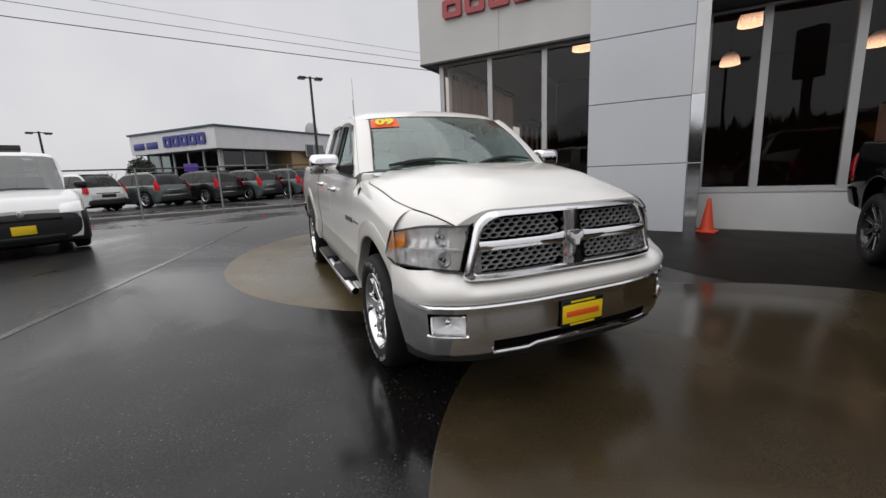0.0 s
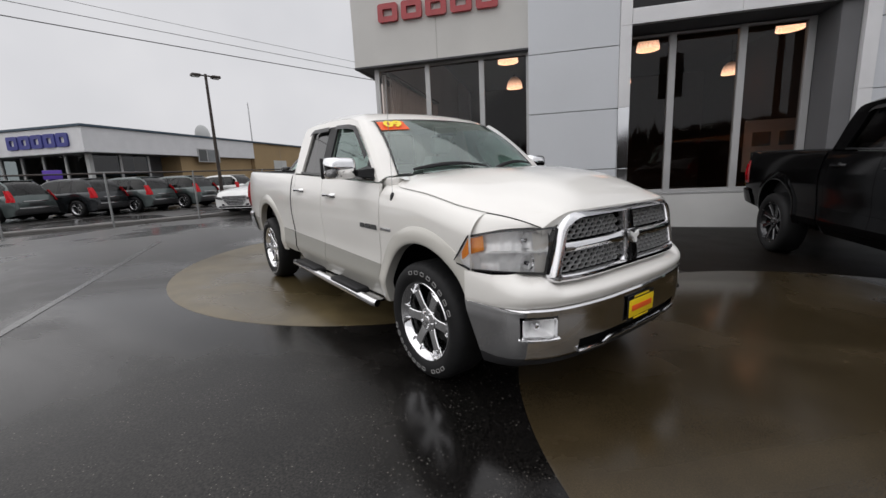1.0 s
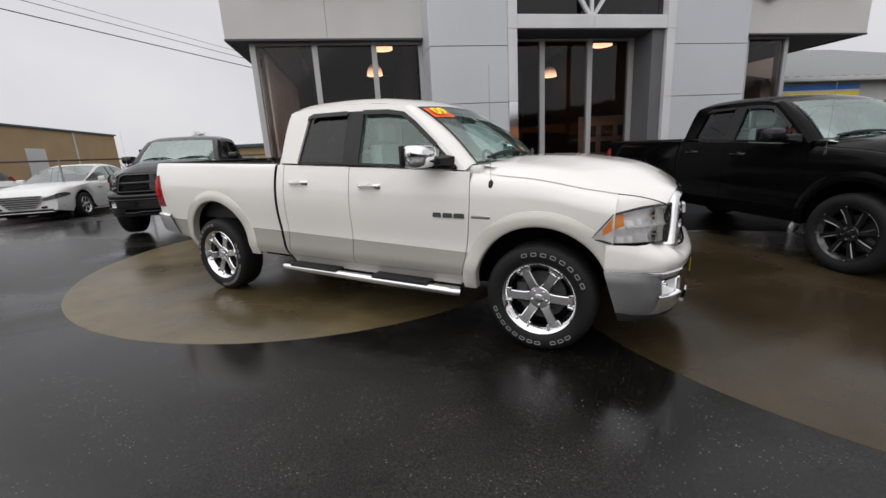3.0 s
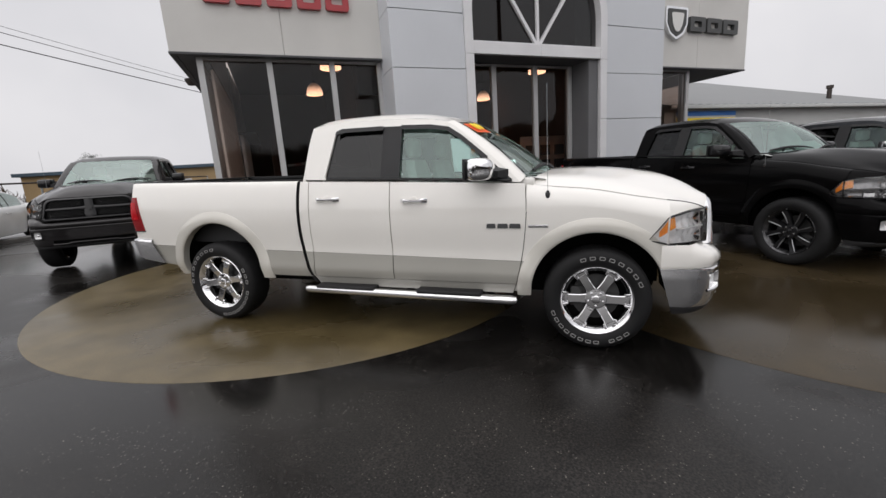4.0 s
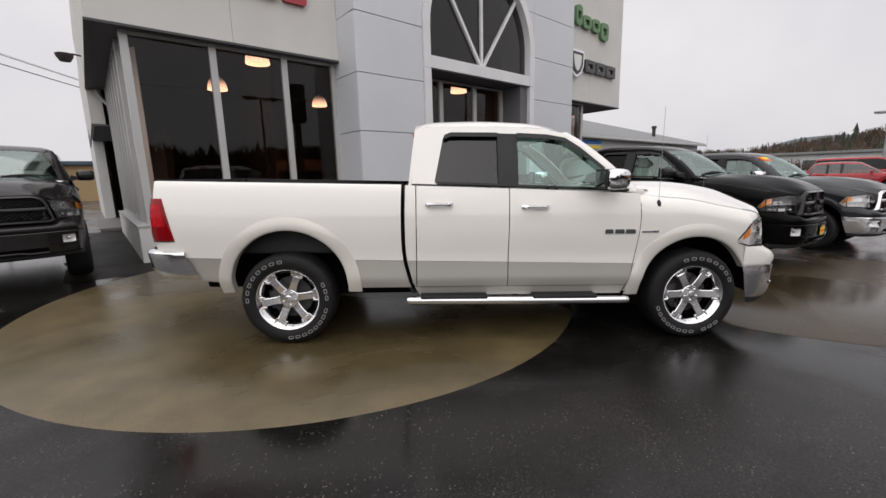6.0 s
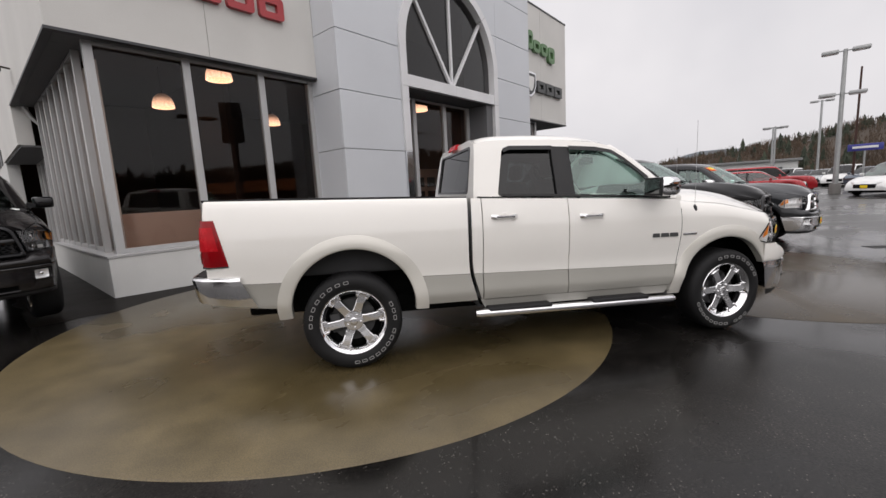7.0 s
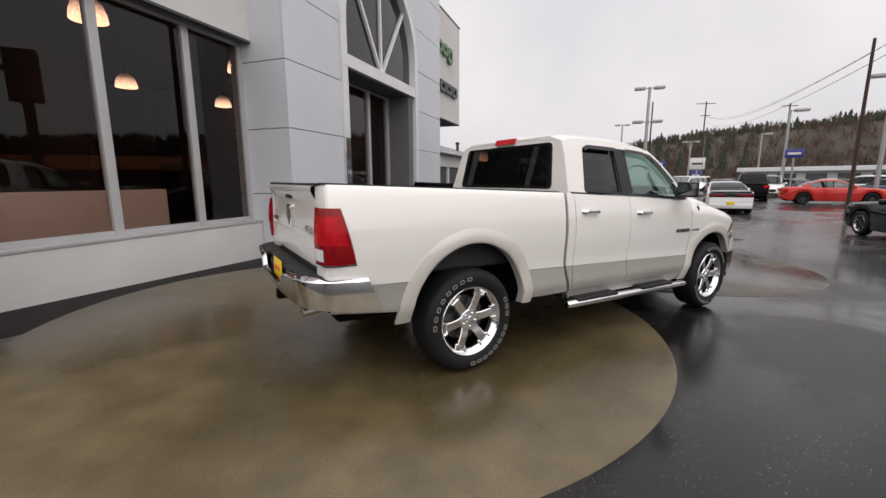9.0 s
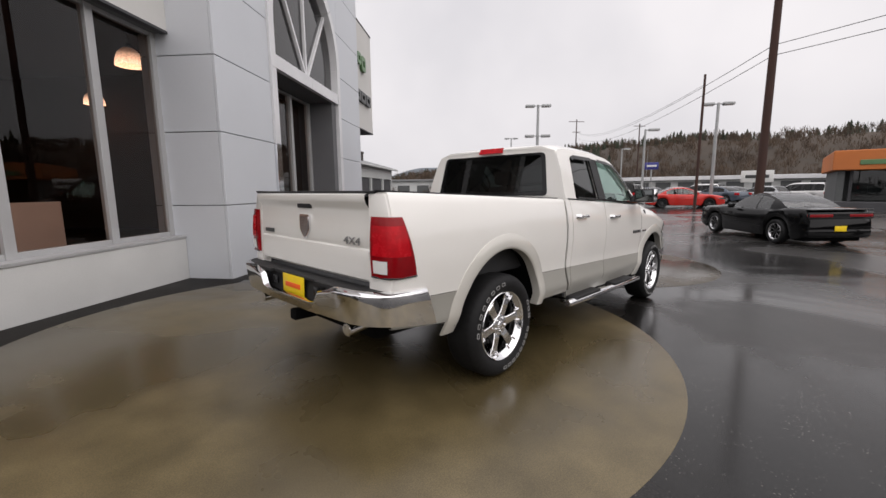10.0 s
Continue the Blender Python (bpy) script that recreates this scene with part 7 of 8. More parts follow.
    for key, gg in skin.items():
        base = key.replace("_l", "").replace("_r", "") if key[-2:] in ("_l", "_r") else key
        mat = {"roof": paint, "pillar": paint, "door_pillar": BLACK_TRIM}.get(base, glass)
        pn = part(base, gg, mat, T)
        if mat is glass:
            pn.visible_shadow = False
            face_out(pn, (0, 0, 1.0))
    xi0, xi1 = g1 + 0.15, g2 + (g3 - g2) * 0.45
    part("interior", Geo().box(xi0, xi1, -hw * 0.72, hw * 0.72, 0.5, zb - 0.02, 0.05).box(xi0 + 0.10, xi0 + 0.25, -hw * 0.6, hw * 0.6, zb - 0.03, zb + 0.20, 0.05).box(xi1 - 0.95, xi1 - 0.80, hw * 0.15, hw * 0.6, zb - 0.03, zb + 0.26, 0.05).box(xi1 - 0.95, xi1 - 0.80, -hw * 0.6, -hw * 0.15, zb - 0.03, zb + 0.26, 0.05), CABIN_DARK, T)
    for s in (-1, 1):
        xm = g3 - 0.42
        part("mirror", Geo().box(xm - 0.07, xm + 0.06, s * (hw + 0.0), s * (hw + 0.20), belt + 0.02, belt + 0.17, 0.04), GLOSS_BLACK if kind == "van" else paint, T)
        xn, zn = L / 2 - 0.24, deck(L / 2 - 0.26) - 0.10
        yn = width(xn)
        hlz = 0.26 if kind == "van" else 0.15
        if kind == "sedan":
            # slim smoked lamps that sweep back round the corners
            run = [(L / 2 + 0.006, hw * (0.52 + 0.33 * k / 5)) for k in range(6)] + [(L / 2 - 0.015 - 0.42 * k / 6, width(L / 2 - 0.015 - 0.42 * k / 6) * 1.0 + 0.006) for k in range(7)]
            part("headlamp", Geo().loft([[(x, s * y, 0.555 + 0.010 * k + (0.075 + 0.006 * k - 0.0085 * max(0, k - 7) ** 1.6) * v) for v in (0, 0.5, 1)] for k, (x, y) in enumerate(run)]), DARK_LAMP, T)
            part("corner_intake", Geo().loft([[(L / 2 + 0.012 - 0.02 * u - 0.16 * u ** 2, s * hw * (0.46 + 0.44 * u), 0.36 + 0.03 * u + (0.055 + 0.02 * u) * v) for v in (0, 1)] for u in np.linspace(0, 1, 6)]), GLOSS_BLACK, T)
        elif kind == "van":
            part("headlamp", Geo().loft([[(L / 2 + 0.012 - 0.40 * max(0.0, u - 0.35) ** 1.2 - 0.11 * v ** 2, s * (width(L / 2 - 0.02 - 0.40 * max(0.0, u - 0.35) ** 1.2) * (0.62 + 0.39 * min(1.0, u / 0.45)) + 0.004), 0.745 + 0.02 * u + (0.15 + 0.07 * u) * v) for v in (0, 0.5, 1)] for u in np.linspace(0, 1, 10)]), CLEAR_LENS, T)
        else:
            part("headlamp", Geo().loft([[(L / 2 - 0.06 - 0.42 * u ** 1.5, s * (yn * (0.52 + 0.50 * u) * (1 if u < 0.9 else 0.995)), zn - 0.10 + hlz * v + 0.05 * u) for v in (0, 0.5, 1)] for u in np.linspace(0, 1, 7)]), CLEAR_LENS, T)
        zt = deck(-L / 2 + 0.08)
        if kind == "suv":
            tl = []
            for k in range(9):
                t = k / 8
                z = zt - 0.10 + 0.44 * t
                x0 = -L / 2 + 0.04 + 0.23 * t ** 1.3
                y0 = hw * (0.925 - 0.085 * t)
                wide = 0.10 - 0.04 * abs(t - 0.25)
                tl.append([(x0 + 0.10 + 0.12 * (1 - t), s * (y0 + 0.012), z), (x0 + 0.02, s * (y0 + 0.016), z), (x0 - 0.045, s * (y0 - 0.035), z), (x0 - 0.06, s * (y0 - wide), z)])
            part("tail_lamp", Geo().loft(tl), RED_GLASS, T)
        elif kind == "coupe":
            part("tail_lamp", Geo().box(-L / 2 - 0.015, -L / 2 + 0.1, s * hw * 0.22, s * hw * 0.86, zt - 0.17, zt - 0.08, 0.02), RED_LENS, T)
        else:
            part("tail_lamp", Geo().box(-L / 2 - 0.005, -L / 2 + 0.25, s * hw * 0.60, s * hw * 0.93, zt - 0.26, zt - 0.06, 0.03), RED_GLASS, T)
    if kind == "sedan":
        hexa = [(-0.50, 0.70), (0.50, 0.70), (0.46, 0.54), (0.30, 0.375), (-0.30, 0.375), (-0.46, 0.54)]
        shell = part("grille", Geo().prism(rounded(hexa, 0.04), lambda p, q, e: (L / 2 - 0.02 + e, p, q), 0.035, [rounded([(p * 0.93, 0.54 + (q - 0.54) * 0.88) for p, q in hexa], 0.03)]), BRUSHED, T, "silver frame of the grille")
        part("grille_back", Geo().prism([(p * 0.95, 0.54 + (q - 0.54) * 0.92) for p, q in hexa], lambda p, q, e: (L / 2 - 0.012 + e, p, q), 0.012), GLOSS_BLACK, shell)
        for k in range(5):
            z = 0.42 + 0.055 * k
            half = 0.30 + 0.15 * min(1.0, (z - 0.375) / 0.165)
            part("grille_bar", Geo().box(L / 2 - 0.004, L / 2 + 0.008, -half, half, z, z + 0.014, 0.003), BRUSHED, shell)
        part("lower_lip", Geo().box(L / 2 - 0.12, L / 2 + 0.02, -hw * 0.74, hw * 0.74, 0.255, 0.285, 0.01), BRUSHED, T)
        part("lower_intake", Geo().box(L / 2 - 0.12, L / 2 + 0.008, -hw * 0.72, hw * 0.72, 0.29, 0.345, 0.01), GLOSS_BLACK, T)
    elif kind != "van":
        part("grille", Geo().box(L / 2 - 0.12, L / 2 + 0.012, -hw * 0.48, hw * 0.48, 0.42, deck(L / 2 - 0.15) - 0.06, 0.03), GLOSS_BLACK, T)
    if kind in ("sedan", "coupe", "suv", "hatch"):
        for sd in (-1, 1):
            for xh in ((g1 + g2) / 2 + 0.1, (g1 + g2) / 2 + 1.0)[(1 if kind == "coupe" else 0):]:
                part("door_handle", Geo().box(xh - 0.11, xh + 0.11, sd * (hw - 0.012), sd * (hw + 0.022), belt - 0.15, belt - 0.12, 0.008), paint, T)
    part("rear_bumper", Geo().box(-L / 2 - 0.03, -L / 2 + 0.2, -hw * 0.86, hw * 0.86, 0.30, 0.52, 0.05), BLACK_TRIM if kind == "suv" else paint, T)
    if kind == "suv":
        part("tailgate_panel", Geo().box(-L / 2 - 0.012, -L / 2 + 0.1, -hw * 0.72, hw * 0.72, 0.60, zt - 0.10, 0.05), paint, T)
        part("chrome_strip", Geo().box(-L / 2 - 0.022, -L / 2 + 0.02, -hw * 0.52, hw * 0.52, zt - 0.11, zt - 0.07, 0.008), BRUSHED, T)
        part("plate_recess", Geo().box(-L / 2 - 0.016, -L / 2 + 0.02, -0.30, 0.30, zt - 0.29, zt - 0.14, 0.012), BLACK_TRIM, T)
        part("bumper_strip", Geo().box(-L / 2 - 0.045, -L / 2 + 0.02, -hw * 0.74, hw * 0.74, 0.53, 0.575, 0.008), BRUSHED, T)
        part("roof_spoiler", Geo().box(g1 - 0.16, g1 + 0.14, -hw * 0.60, hw * 0.60, H - 0.05, H - 0.015, 0.014), paint, T)
    if kind == "coupe":
        part("spoiler", Geo().box(-L / 2 - 0.02, -L / 2 + 0.16, -hw * 0.84, hw * 0.84, zt + 0.02, zt + 0.05, 0.012), GLOSS_BLACK, T)
        part("rear_panel", Geo().box(-L / 2 - 0.008, -L / 2 + 0.05, -hw * 0.88, hw * 0.88, zt - 0.22, zt - 0.03, 0.02), GLOSS_BLACK, T)
    if plate:
        for e, nm in ((-L / 2 - 0.034, "rear_plate"), (L / 2 + (0.042 if lower else 0.014), "front_plate")):
            zz = (0.46 if kind == "coupe" else 0.60) if e < 0 else 0.42
            part(nm, Geo().box(e - 0.004, e + 0.004, -0.155, 0.155, zz, zz + 0.15, 0.003), PLATE_YELLOW, T)
    places = [(sx * wb / 2, sy * (hw - 0.03), wr, 0) for sx in (1, -1) for sy in (-1, 1)]
    places = [(x, y, z * 0.404 / 0.412, a) for x, y, z, a in places]
    add_wheels(T, places, "offroad" if kind == "coupe" else "six", rim or BRUSHED, wr / 0.412, False)
    return T


car("panel_van", "small white panel van with black front bumper", on_ground(-5.05, -6.3, 24), VAN, SUV_WHITE, "van", LIGHT_GLASS, group="", lower=BLACK_TRIM, category="van")
SUVH = 228
suv0 = car("suv", "dark grey-green parked SUV with tall red tail lamps", on_ground(-18.6, -7.0, SUVH), SUV, SUV_GREEN, "suv", group="row of parked SUVs", plate=False)
suv1 = car("suv", "white parked SUV with tall red tail lamps", on_ground(-17.76, -9.4, SUVH), SUV, SUV_WHITE, "suv", group="row of parked SUVs", plate=False)
suv2 = car("suv", "black parked SUV with tall red tail lamps", on_ground(-19.44, -4.61, SUVH), SUV, SUV_DARK, "suv", group="row of parked SUVs", plate=False)
copy_thing(suv0, on_ground(-20.14, -2.62, SUVH))
copy_thing(suv0, on_ground(-20.87, -0.56, SUVH))
copy_thing(suv1, on_ground(-22.9, 2.0, 222))
copy_thing(suv2, on_ground(-21.4, -14.0, SUVH))
car("sedan", "white parked sedan with dark mesh grille", on_ground(-11.9, 2.5, -50), SEDAN, SUV_WHITE, "sedan", LIGHT_GLASS, plate=False)
car("hatchback", "white parked hatchback behind the fence", on_ground(-27, -6.0, 190), HATCH, SUV_WHITE, "hatch")
car("coupe", "black two-door muscle coupe with rear spoiler and yellow plate", on_ground(14.86, -1.28, 41), COUPE, COUPE_BLACK, "coupe", LIGHT_GLASS, BRUSHED, category="car")
car("coupe", "white two-door muscle coupe with black rear panel", on_ground(21.3, 6.8, 31), COUPE, SUV_WHITE, "coupe", DARK_GLASS, OFFROAD_RIM)
car("sedan", "orange-red four-door sports sedan on wet asphalt", on_ground(31.5, 5.3, -62), SEDAN, ORANGE_CAR, "sedan", LIGHT_GLASS, OFFROAD_RIM)
car("minivan", "white parked minivan with yellow front plate", on_ground(28.6, 12.8, 183), MINIVAN, SUV_WHITE, "minivan", LIGHT_GLASS)
car("suv", "black parked full-size SUV", on_ground(33.0, 10.3, 25), BIGSUV, BLACK_PAINT, "minivan", plate=False)
car("suv", "dark red parked full-size SUV", on_ground(29.5, 21.0, -50), BIGSUV, RED_CAR, "minivan", plate=False)
car("suv", "bright red parked SUV with silver wheels", on_ground(25.0, 17.6, -50), SUV, RED_CAR, "minivan", LIGHT_GLASS, plate=False)
lot = [car("hatchback", "small silver car in the far row", on_ground(44, 2, 60), HATCH, SILVER_CAR, "hatch", group="far car rows", plate=False),
       car("sedan", "dark blue-grey car in the far row", on_ground(42.5, 5, 60), SEDAN, BLUE_CAR, "sedan", group="far car rows", plate=False),
       car("minivan", "white car in the far row", on_ground(41, 12, 200), MINIVAN, SUV_WHITE, "minivan", group="far car rows", plate=False)]
random.seed(7)
for k in range(16):
    copy_thing(lot[k % 3], on_ground(48 + rnd(-1, 1), -14 + 2.7 * k, 65 + rnd(-4, 4)))
for k in range(9):
    copy_thing(lot[(k + 1) % 3], on_ground(36 + 1.1 * k, 13.5 + 2.5 * k, 200 + rnd(-4, 4)))


# ---------------------------------------------------------------- poles, fence, wires
def lot_lamp(x, y, h, heads, heading, mat, label, r=0.09, low=None, head=(0.75, 0.42, 0.20), group="lot lamps"):
    """A lot lamp: base, tapered pole, box heads on short arms; low: heights of further pairs of heads."""
    T = thing("lot_lamp", label, "lamp", Matrix.Translation((x, y, ground_z(x))) @ pose(0, 0, 0, 0, 0, heading), group)
    part("footing", Geo().lathe([(0.28, -0.3), (0.28, 0.55), (0.25, 0.62), (0.001, 0.62)], 20, (0, 0, 0), "z"), KERB, T)
    part("pole", Geo().tube([(0, 0, 0.6), (0, 0, h * 0.5), (0, 0, h)], [r, r * 0.85, r * 0.7], 12), mat, T)
    for z in (h, *(low or ())):
        for s in heads:
            a = part("arm", Geo().box(min(0, s * 0.45), max(0, s * 0.45), -0.03, 0.03, z - 0.12, z - 0.05, 0.01), mat, T)
            l, w, t = head
            part("lamp_head", Geo().box(min(s * 0.28, s * (0.28 + l)), max(s * 0.28, s * (0.28 + l)), -w / 2, w / 2, z - 0.18, z - 0.18 + t, 0.04), mat, a)
            part("lens", Geo().box(min(s * 0.33, s * (0.23 + l)), max(s * 0.33, s * (0.23 + l)), -w / 2 + 0.05, w / 2 - 0.05, z - 0.20, z - 0.181, 0.005), WHITE_SIGN, a)
    return T


lot_lamp(-20.8, 1.95, 7.1, (1, -1), 100, POLE_DARK, "dark bronze lot lamp with two flat heads", 0.10, head=(0.45, 0.40, 0.14))
lot_lamp(-31.4, -15.0, 5.0, (1, -1), 120, POLE_DARK, "dark bronze lot lamp with flat heads far off", 0.09, head=(0.4, 0.40, 0.12))
lot_lamp(28.2, 15.55, 8.3, (1, -1), -52, GALV, "galvanised lot lamp with two pairs of box heads", 0.14, (5.9,))
lot_lamp(33.5, 3.9, 7.5, (1, -1), -60, GALV, "galvanised lot lamp with paired box heads", 0.13)
lot_lamp(42.0, 11.5, 7.2, (1,), -60, GALV, "galvanised lot lamp with one box head", 0.13, head=(1.0, 0.5, 0.22))
lot_lamp(52.0, 34.3, 9.2, (1, -1), -50, GALV, "galvanised lot lamp with paired heads far off", 0.14)
lot_lamp(36.0, 26.0, 5.4, (1, -1), -50, GALV, "galvanised lot lamp with flat heads", 0.10, head=(0.6, 0.45, 0.15))
lot_lamp(48.0, 22.5, 5.8, (1, -1), -50, GALV, "galvanised lot lamp with flat heads", 0.10, head=(0.6, 0.45, 0.15))
lot_lamp(44.0, 33.0, 6.2, (1, -1), -50, GALV, "galvanised lot lamp with flat heads", 0.10, head=(0.6, 0.45, 0.15))
lot_lamp(70.0, 24.0, 8.0, (1,), -60, GALV, "galvanised lot lamp with one box head", 0.13, head=(1.0, 0.5, 0.22))


lot_lamp(13.64, -6.2, 6.6, (1, -1), 40, POLE_DARK, "dark lot lamp with two heads mirrored in the showroom glass", 0.09, head=(0.7, 0.42, 0.18))


def pylon_sign(x, y, heading):
    T = thing("pylon_sign", "tall dark pylon sign mirrored in the showroom glass", "sign", Matrix.Translation((x, y, ground_z(x))) @ pose(0, 0, 0, 0, 0, heading))
    part("column", Geo().tube([(0, 0, -0.3), (0, 0, 6.2)], [0.28, 0.26], 16), POLE_DARK, T)
    part("case", Geo().box(-0.72, 0.72, -0.35, 0.35, 6.1, 9.0, 0.06), POLE_DARK, T)
    for k in range(2):
        part("sign_face", Geo().box(-0.65, 0.65, -0.375, -0.351, 6.22 + 1.34 * k, 7.42 + 1.34 * k, 0.01), FASCIA_EDGE, T)
    return T


pylon_sign(22.0, -8.65, 75)


def utility_pole(x, y, h, r, label, arms=()):
    T = thing("utility_pole", label, "pole", Matrix.Translation((x, y, ground_z(x))))
    part("pole", Geo().tube([(0, 0, -0.5), (0, 0, h * 0.5), (0.02, 0, h)], [r, r * 0.86, r * 0.7], 16), TIMBER, T)
    for z, w, a in arms:
        c, s = math.cos(radians(a)), math.sin(radians(a))
        part("crossarm", Geo().tube([(-w * c, -w * s, z), (w * c, w * s, z)], 0.07, 6), TIMBER, T)
    return T


utility_pole(19.4, -0.42, 13.0, 0.17, "tall brown creosoted timber utility pole")
utility_pole(28.8, 3.9, 8.6, 0.10, "slender timber pole with a lamp bracket")
utility_pole(92, 43, 17.5, 0.16, "far timber utility pole with crossarms", ((17.0, 1.9, -40), (14.6, 1.0, -40)))
utility_pole(38.0, 21.3, 9.0, 0.09, "slender timber utility pole", ())
utility_pole(96, 30, 15.5, 0.16, "far timber utility pole with crossarms", ((15.0, 1.4, -40),))
mast = thing("mast", "thin grey radio mast far behind the lot", "mast", Matrix.Translation((-53, 11.6, 0)))
part("rod", Geo().tube([(0, 0, 0), (0, 0, 11.5)], [0.10, 0.06], 6), GALV, mast)
side_pole = thing("steel_pole", "slim grey steel pole beside the timber pole", "pole", Matrix.Translation((19.45, -0.40, ground_z(19.4))))
part("pole", Geo().tube([(0, 0, -0.3), (0, 0, 6.0), (0.05, 0, 12)], [0.10, 0.09, 0.07], 12), GALV, side_pole)


def wire(a, b, sag, r, label):
    pts = []
    for k in range(25):
        t = k / 24
        p = Vector(a).lerp(Vector(b), t)
        p.z -= sag * 4 * t * (1 - t)
        pts.append(p)
    t = part("overhead_wire", Geo().tube(pts, r, 5), WIRE)
    return tagged(t, label, "wire", "overhead wires")


LB = "thin black overhead cable sagging between poles"
wire((-22.0, -40, 11.8), (-17.0, 30.0, 6.2), 0.5, 0.022, LB)
wire((-22.0, -40, 12.7), (-17.0, 30.0, 6.5), 0.5, 0.014, LB)
wire((-27.5, -40, 15.5), (-22.0, 60.0, 7.5), 1.2, 0.012, LB)
wire((19.4, -0.42, 7.1), (92, 43, 14.6), 2.0, 0.014, LB)
wire((19.4, -0.42, 6.7), (92, 43, 13.4), 2.0, 0.014, LB)
wire((19.4, -0.42, 7.1), (16, -40, 12.0), 0.6, 0.014, LB)
wire((19.4, -0.42, 6.7), (16, -40, 11.0), 0.6, 0.014, LB)
wire((28.8, 3.9, 7.9), (92, 43, 14.6), 1.6, 0.012, LB)


def fence(points, h):
    T = thing("pipe_fence", "galvanised pipe fence with slim posts along the kerb", "fence")
    for k, (x, y) in enumerate(points):
        part("post", Geo().tube([(x, y, ground_z(x) - 0.1), (x, y, ground_z(x) + h)], 0.027, 8), GALV, T)
        if k:
            a, b = points[k - 1], points[k]
            part("top_rail", Geo().tube([(*a, ground_z(a[0]) + h - 0.03), (*b, ground_z(b[0]) + h - 0.03)], 0.024, 8), POLE_DARK, T)
    return T


fpts = [(-10.05 - 0.36 * k, -2.85 + 2.3 * k) for k in range(-7, 7)]
fence(fpts, 1.62)
a, b = Vector((fpts[0][0] - 0.35, fpts[0][1], 0)), Vector((fpts[-1][0] - 0.35, fpts[-1][1], 0))
d = (b - a).normalized()
n = Vector((-d.y, d.x, 0))
kerb = part("kerb", Geo().loft([[p + n * w + Vector((0, 0, ground_z(p.x) + z)) for w, z in ((-0.14, -0.1), (-0.14, 0.09), (-0.11, 0.12), (0.11, 0.12), (0.14, 0.09), (0.14, -0.1))] for p in (a.lerp(b, k / 20) for k in range(21))]), KERB)
tagged(kerb, "wet concrete kerb under the pipe fence", "kerb", kind="structure")


# ---------------------------------------------------------------- far buildings
TAN_WALL = surface("tan_block_wall", (0.36, 0.255, 0.135), 0.85, 0.0, 0.10, 0.6, 14.0, 0.3)
LIGHT_PANE = surface("pale_shop_pane", (0.20, 0.215, 0.22), 0.12, 0.0, 0.15, 1.0, 30.0)
BLUE_EDGE = surface("blue_roof_edge", (0.05, 0.08, 0.11), 0.5, 0.1, 0.1, 1.0, 30.0)
BLUE_BAND = surface("banner_blue", (0.06, 0.22, 0.62), 0.5, 0.0, 0.08, 2.0, 60.0)
WALL_BROWN = surface("brown_grey_wall", (0.20, 0.175, 0.15), 0.8, 0.0, 0.12, 0.3, 8.0)
ROOF_METAL = surface("grey_metal_roof", (0.20, 0.205, 0.205), 0.45, 0.3, 0.10, 0.4, 20.0)
WALL_PALE = surface("pale_metal_wall", (0.52, 0.53, 0.52), 0.6, 0.0, 0.08, 0.5, 20.0)
ORANGE_FASCIA = surface("orange_fascia", (0.52, 0.155, 0.035), 0.6, 0.0, 0.12, 0.5, 20.0)
NIGHT_GLASS = pane_glass("shop_glass", (0.30, 0.34, 0.34), 1.6)

VB = Matrix.Translation((-26.6, -4.0, 0.17)) @ pose(0, 0, 0, 0, 0, 130.5)
showroom = thing("car_showroom", "white-banded low car showroom with tan block wing", "building", VB)


def vb(name, x0, x1, y0, y1, z0, z1, mat, parent=None, bevel=0.01):
    return box(name, (x0, x1, y0, y1, z0, z1), mat, parent or showroom, bevel)


# x runs along the long face, y along the short face
vb("fascia", -0.0, 15.4, -0.0, 0.35, 3.4, 4.86, TRIM_WHITE)
vb("fascia", 0.0, 0.35, 0.352, 10.2, 3.4, 4.86, TRIM_WHITE)
vb("roof_edge", -0.12, 31.8, -0.12, 0.3, 4.862, 5.0, BLUE_EDGE)
vb("roof_edge", -0.12, 0.3, 0.302, 10.3, 4.862, 5.0, BLUE_EDGE)
vb("soffit", 0.36, 15.3, 0.36, 10.0, 3.38, 3.46, SOFFIT)
vb("roof", 0.36, 31.6, 0.36, 10.2, 4.7, 4.86, SOFFIT)
vb("block_wall", 7.2, 15.4, 0.42, 0.8, -0.2, 3.38, TAN_WALL)
vb("recess_wall", 5.24, 7.2, 2.2, 2.4, -0.2, 3.38, SOFFIT)
vb("recess_wall", 5.1, 5.24, 1.3, 2.4, -0.2, 3.38, TAN_WALL)
vb("block_wall", 7.2, 7.4, 0.802, 2.2, -0.2, 3.38, TAN_WALL)
vb("block_wall", 15.42, 31.7, 0.05, 0.45, -0.2, 4.86, TAN_WALL)
vb("block_wall", 31.3, 31.7, 0.46, 10.2, -0.2, 4.86, TAN_WALL)
vb("back_wall", 1.2, 9.4, 7.0, 7.4, -0.2, 3.38, SOFFIT)
vb("back_wall", 1.2, 9.5, 4.0, 4.1, -0.2, 3.38, CABIN_DARK)
for k, x in enumerate((1.0, 3.08, 5.16)):
    vb("glazing_post", x - 0.08, x + 0.08, 1.15, 1.3, -0.2, 3.38, MULLION)
    if k:
        pane_sheet("pane", [(x - 2.02, 1.2, 0.3), (x - 0.08, 1.2, 0.3), (x - 0.08, 1.2, 3.36), (x - 2.02, 1.2, 3.36)], NIGHT_GLASS, showroom, (x, 5, 1))
        vb("glazing_rail", x - 2.02, x - 0.08, 1.17, 1.28, 2.2, 2.28, MULLION)
